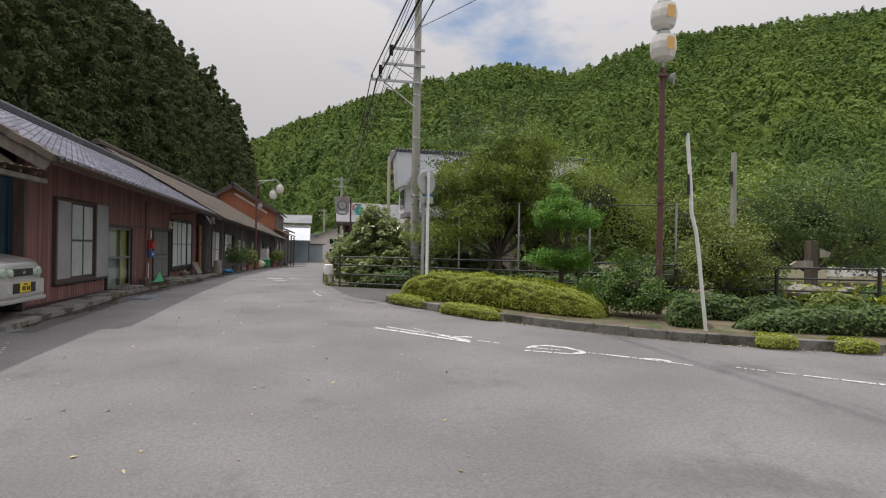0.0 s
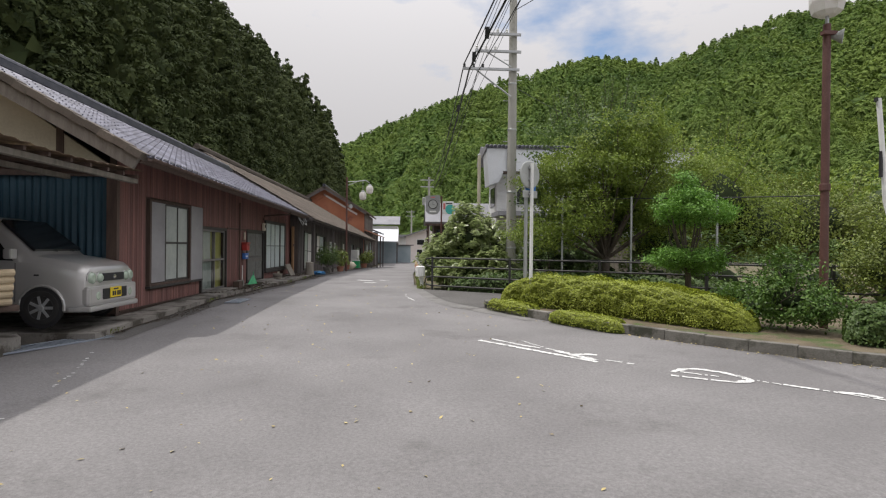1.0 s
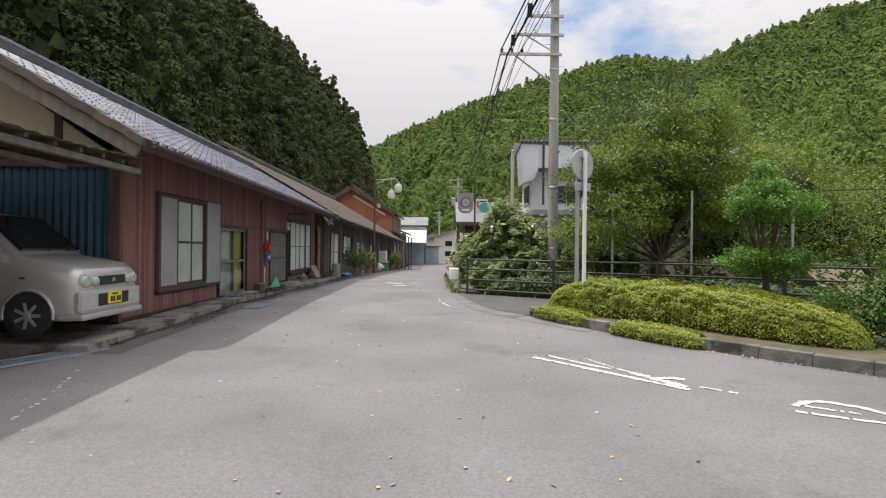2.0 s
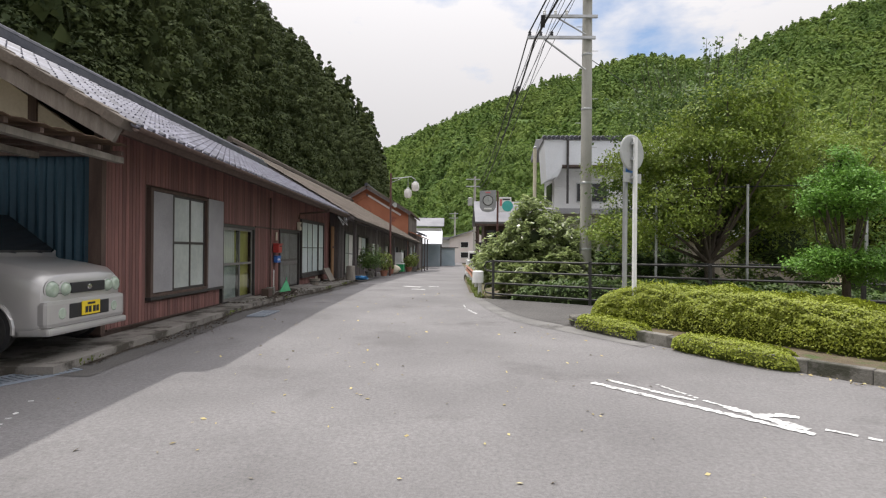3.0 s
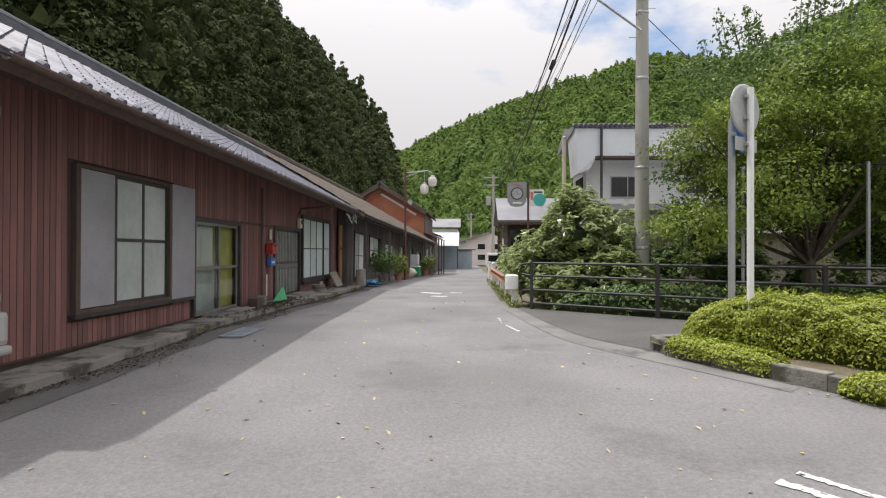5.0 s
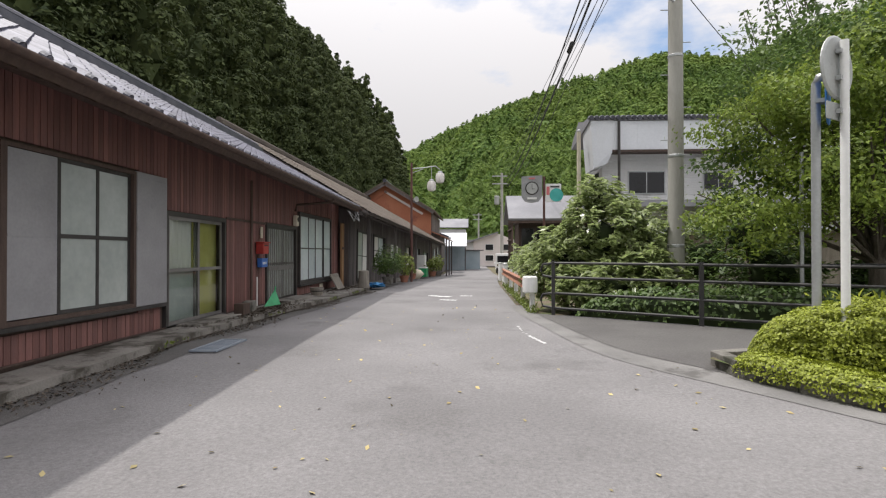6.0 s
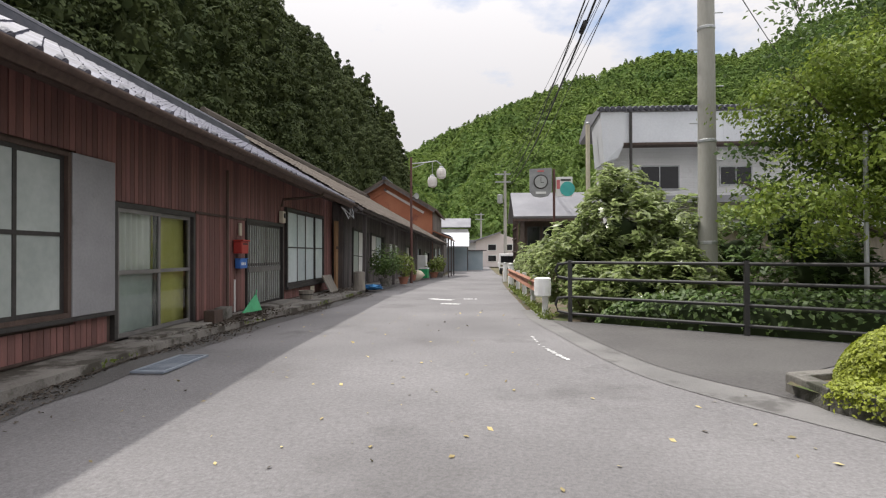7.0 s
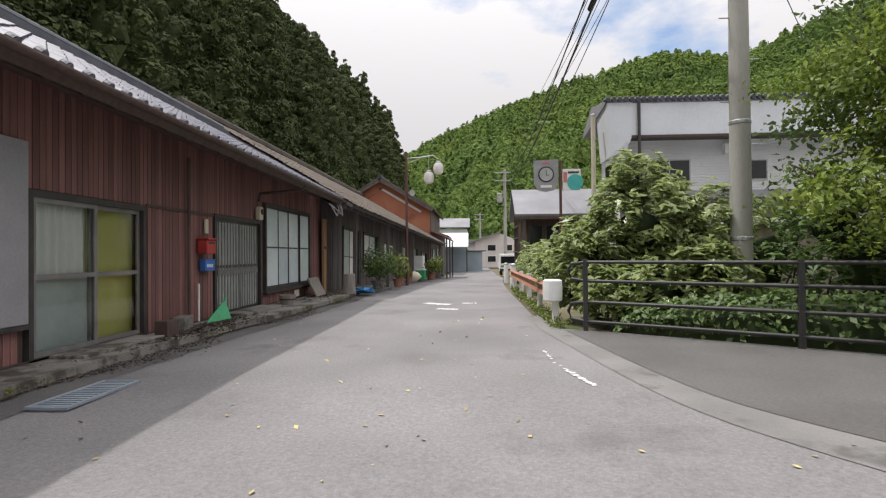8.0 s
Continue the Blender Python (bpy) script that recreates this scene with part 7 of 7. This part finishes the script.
big_leaf_bush("rhododendron", 5.0, 20.2, [(0, 0, 1.4, 1.2, 0.7, 1.1), (1.5, -0.3, 1.3, 1.1, 0.7, 1.0), (-1.0, 0.2, 1.0, 0.8, 0.6, 0.8)], 6500, "dark evergreen bush behind the utility pole", L_DARK, 0.14)
big_leaf_bush("rhododendron", 8.6, 14.6, [(0, 0, 0.9, 1.4, 0.7, 0.9), (2.2, -0.9, 0.9, 1.3, 0.7, 0.9), (4.4, -1.2, 0.9, 1.3, 0.7, 0.8)], 5200, "dark evergreen undergrowth behind the railing", L_DARK, 0.14)
big_leaf_bush("roadside_bush", 1.6, 26.5, [(0, 0, 0.9, 0.7, 1.6, 0.9), (0.3, 4, 0.9, 0.7, 1.8, 0.9)], 2400, "leafy bush along the roadside barrier", L_BIG, 0.2)
for x, y, r, h, m, lab in ((11.5, 9.2, 0.6, 0.5, L_OLIVE, "low olive-green garden shrub"), (13.2, 8.6, 0.7, 0.55, L_AZALEA, "low yellow-green garden shrub"), (14.6, 10.6, 0.7, 0.5, L_DARK, "low dark garden shrub"), (16.6, 9.6, 0.8, 0.6, L_AZALEA, "low yellow-green garden shrub"), (17.8, 11.6, 0.9, 0.7, L_OLIVE, "low olive-green garden shrub"), (12.2, 12.4, 0.8, 0.7, L_DARK, "low dark garden shrub"), (9.8, 9.0, 0.5, 0.45, L_DARK, "low dark garden shrub"), (19.5, 9.5, 0.9, 0.6, L_TREE, "low leafy garden shrub")):
    hedge("garden_shrub", [(x - r, y + 0.15), (x, y), (x + r, y - 0.15)], r * 0.8, [h * 0.85, h, h * 0.8], 2600, 0.09, m, lab, "shrub")
hedge("undergrowth", [(1.7, 18.05), (3.6, 16.75), (5.7, 15.3), (7.8, 13.9), (9.9, 12.7)], 0.45, [0.6, 0.7, 0.75, 0.7, 0.6], 4200, 0.1, L_DARK, "loose leafy undergrowth at the foot of the railing", "undergrowth", base=-0.1)
n = 900
P = np.stack([RNG.uniform(13, 22, n), RNG.uniform(9, 15, n), RNG.uniform(0, 0.5, n)], axis=1)
tagged(leaf_part("garden_flowers", P, RNG.normal(size=(n, 3)) + (0, 0, 1.0), RNG.uniform(0.08, 0.2, n), L_AZALEA), "yellowish garden plants around the rocks", "plants", kind="stuff")
n = 1500
yy = RNG.uniform(17.8, 27, n)
P = np.stack([0.72 + np.abs(RNG.normal(0, 0.12, n)), yy, RNG.uniform(0.0, 0.12, n)], axis=1)
tagged(leaf_part("verge_grass", P, RNG.normal(size=(n, 3)) + (0, 0, 0.4), RNG.uniform(0.05, 0.16, n), L_OLIVE, aspect=0.2), "short weeds and grass along the barrier", "grass", kind="stuff")
n = 700
yy = RNG.uniform(9.2, 24, n)
P = np.stack([[apron_edge(y) + RNG.normal(0, 0.035) for y in yy], yy, [gz(0, y) + 0.03 + RNG.uniform(0, 0.06) for y in yy]], axis=1)
keep = np.array([noise.noise(Vector((0, y * 0.9, 5))) > 0.1 for y in yy])
tagged(leaf_part("gutter_weeds", P[keep], RNG.normal(size=(keep.sum(), 3)) + (0, 0, 0.6), RNG.uniform(0.03, 0.08, keep.sum()), L_OLIVE, aspect=0.4), "small weeds and moss at the apron edge", "weeds", kind="stuff")

# ---------------------------------------------------------------- pavement pad, gutter band, road markings
GUTTER = mat("worn_gutter_concrete", (0.15, 0.146, 0.142), (0.215, 0.208, 0.2), scale=1.1, fine=60, rough=0.9, bump=0.5, spot=(0.105, 0.1, 0.095), spot_scale=1.6, spot_cut=0.54)
BAND_IN = [(0.5, 19.5), (0.52, 17.8), (0.72, 16.2), (0.88, 14.75), (1.12, 13.6), (1.5, 12.85), (2.02, 12.1), (2.75, 10.95)]
BAND_OUT = [(0.8, 19.5), (0.84, 17.9), (1.04, 16.3), (1.2, 14.95), (1.42, 13.95), (1.75, 13.35), (2.12, 12.85), (2.95, 11.15)]
bi, bo = rounded(BAND_IN, 2), rounded(BAND_OUT, 2)
band = tagged(strip_sheet("gutter_band", bi, bo, GUTTER, 0.005), "pale concrete gutter band curving round the corner", "gutter", kind="structure")
bm = bmesh.new()
outline = [(x, y) for x, y in bo if y < 18.0] + [(2.6, 13.7), (3.6, 14.35), (4.9, 14.9), (3.3, 16.05), (1.1, 17.6)]
bm.faces.new([bm.verts.new((x, y, gz(x, y) + 0.009)) for x, y in outline])
bmesh.ops.triangulate(bm, faces=bm.faces)
pad = tagged(part("pavement", bm, PAD), "dark asphalt pavement apron between gutter and railing", "pavement", kind="structure")


def stroke(line, width, ragged=0.45, gap=0.0, lift=0.006):
    """A worn painted stroke on the road, with ragged edges and bare gaps."""
    bm = bmesh.new()
    pts = along(line, 0.03)
    prev = None
    for i, p in enumerate(pts):
        d = (pts[min(i + 1, len(pts) - 1)] - pts[max(i - 1, 0)]).normalized()
        s = Vector((-d.y, d.x))
        a, b = width / 2 * (1 + ragged * random.uniform(-1, 0.4)), width / 2 * (1 + ragged * random.uniform(-1, 0.4))
        cur = [bm.verts.new((*(p + s * a), gz(p.x, p.y) + lift)), bm.verts.new((*(p - s * b), gz(p.x, p.y) + lift))]
        if prev and random.random() > gap:
            bm.faces.new((prev[0], prev[1], cur[1], cur[0]))
        prev = cur
    ob = part("road_marking", bm, ROADPAINT)
    return tagged(ob, "worn white painted road marking", "road marking", kind="structure")


stroke([(1.55, 9.0), (2.27, 8.2), (2.9, 7.5)], 0.10)
stroke([(1.74, 9.13), (2.1, 8.66), (2.37, 8.38)], 0.07)
stroke([(2.2, 8.95), (2.44, 8.4), (2.62, 8.1)], 0.045, 0.6, 0.2)
stroke([(2.55, 8.2), (2.75, 7.85), (2.93, 7.6)], 0.13)
stroke([(2.72, 7.95), (2.93, 7.98), (3.05, 7.9)], 0.1, 0.5)
stroke([(2.98, 7.68), (3.33, 7.38)], 0.06, 0.5, 0.2)
stroke([(3.62, 6.98), (3.8, 7.1), (4.0, 7.12), (4.22, 6.95), (4.33, 6.7), (4.34, 6.55), (4.15, 6.52)], 0.1)
stroke([(3.53, 6.82), (3.83, 6.64), (4.1, 6.5), (4.32, 6.5)], 0.075, 0.4, 0.1)
stroke([(3.72, 6.98), (3.95, 6.82), (4.15, 6.72)], 0.06, 0.6, 0.2)
stroke([(4.4, 6.56), (4.6, 6.38)], 0.04, 0.6, 0.3)
stroke([(4.6, 6.4), (4.85, 6.18)], 0.07)
stroke([(4.85, 6.18), (5.05, 6.0), (5.45, 5.6)], 0.05, 0.6, 0.2)
stroke([(4.98, 6.08), (5.18, 6.02), (5.3, 5.85)], 0.09, 0.5)
stroke([(5.95, 5.45), (6.5, 4.95)], 0.05, 0.7, 0.35)
stroke([(6.5, 4.95), (7.15, 4.4)], 0.08, 0.4, 0.1)
stroke([(0.36, 16.0), (0.38, 15.3), (0.46, 14.75)], 0.04, 0.9, 0.5)
stroke([(0.44, 14.95), (0.5, 14.6), (0.6, 14.25)], 0.06, 0.9, 0.4)
stroke([(-1.55, 22.3), (-1.2, 22.0), (-0.95, 21.9)], 0.28, 0.4)
stroke([(-1.2, 20.9), (-0.75, 20.8)], 0.22, 0.4)
stroke([(-0.7, 22.2), (-0.35, 22.2)], 0.2, 0.4, 0.1)
stroke([(-3.75, 8.2), (-3.3, 7.0), (-2.95, 5.4), (-2.7, 4.2)], 0.04, 0.9, 0.85)

# ---------------------------------------------------------------- fallen leaves and litter
n = 420
x, y = RNG.uniform(-3.6, 3.2, n), RNG.uniform(1.0, 20, n)
P = np.stack([x, y, [gz(a, b) + 0.008 for a, b in zip(x, y)]], axis=1)
keep = (x < 2.2) & (y < 13) | (x < 0.3)
tagged(leaf_part("fallen_leaves", P[keep], RNG.normal(size=(keep.sum(), 3)) * 0.25 + (0, 0, 1), RNG.uniform(0.02, 0.065, keep.sum()), DEAD, fold=0.04), "scattered dry yellow and brown leaves on the asphalt", "fallen leaves", kind="stuff")
n = 260
kp = along(KLINE, 0.1)
idx = RNG.integers(30, 110, n)
P = np.stack([[kp[i].x - abs(RNG.normal(0, 0.12)) for i in idx], [kp[i].y - abs(RNG.normal(0, 0.08)) for i in idx], [gz(0, kp[i].y) + 0.012 for i in idx]], axis=1)
tagged(leaf_part("kerb_litter", P, RNG.normal(size=(n, 3)) * 0.3 + (0, 0, 1), RNG.uniform(0.02, 0.06, n), DEAD), "dry leaf litter gathered along the kerb", "leaf litter", kind="stuff")
n = 4600
y = RNG.uniform(9.5, 24, n)
P = np.stack([[apron_edge(b) + abs(RNG.normal(0, 0.2)) * (0.6 + 0.5 * math.sin(b * 1.7)) for b in y], y, [gz(0, b) + 0.015 for b in y]], axis=1)
tagged(leaf_part("gutter_litter", P, RNG.normal(size=(n, 3)) * 0.3 + (0, 0, 1), RNG.uniform(0.02, 0.05, n), BARK), "dark leaf litter in the house gutter", "leaf litter", kind="stuff")

n = 2600
y = np.where(RNG.uniform(0, 1, n) < 0.7, RNG.normal(17.2, 0.75, n), RNG.normal(23.6, 0.8, n))
P = np.stack([-4.5 + np.abs(RNG.normal(0, 0.26, n)), y, [gz(0, b) + 0.112 for b in y]], axis=1)
tagged(leaf_part("swept_litter", P, RNG.normal(size=(n, 3)) * 0.4 + (0, 0, 1), RNG.uniform(0.02, 0.07, n), BARK), "brown leaf litter blown against the house wall", "leaf litter", kind="stuff")

# ---------------------------------------------------------------- kerb stones, last
kerb = tagged(new("kerb"), "row of worn concrete kerb stones round the planting bed", "kerb", kind="structure")
kpts = along(KLINE, 0.6)
kme = finish(boxed(0.0015, -0.02, -0.15, 0.5985, 0.13, 0.155, 0.012), "kerb_stone")
kme.materials.append(KERB)
for a, b in list(zip(kpts, kpts[1:]))[:55]:
    d = b - a
    ob = new("kerb_stone", kme)
    ob.parent = kerb
    ob.matrix_local = Matrix.Translation((a.x, a.y, gz(a.x, a.y) + random.uniform(-0.006, 0.006))) @ Matrix.Rotation(math.atan2(d.y, d.x), 4, "Z") @ Matrix.Diagonal((d.length / 0.6, 1, 1, 1))
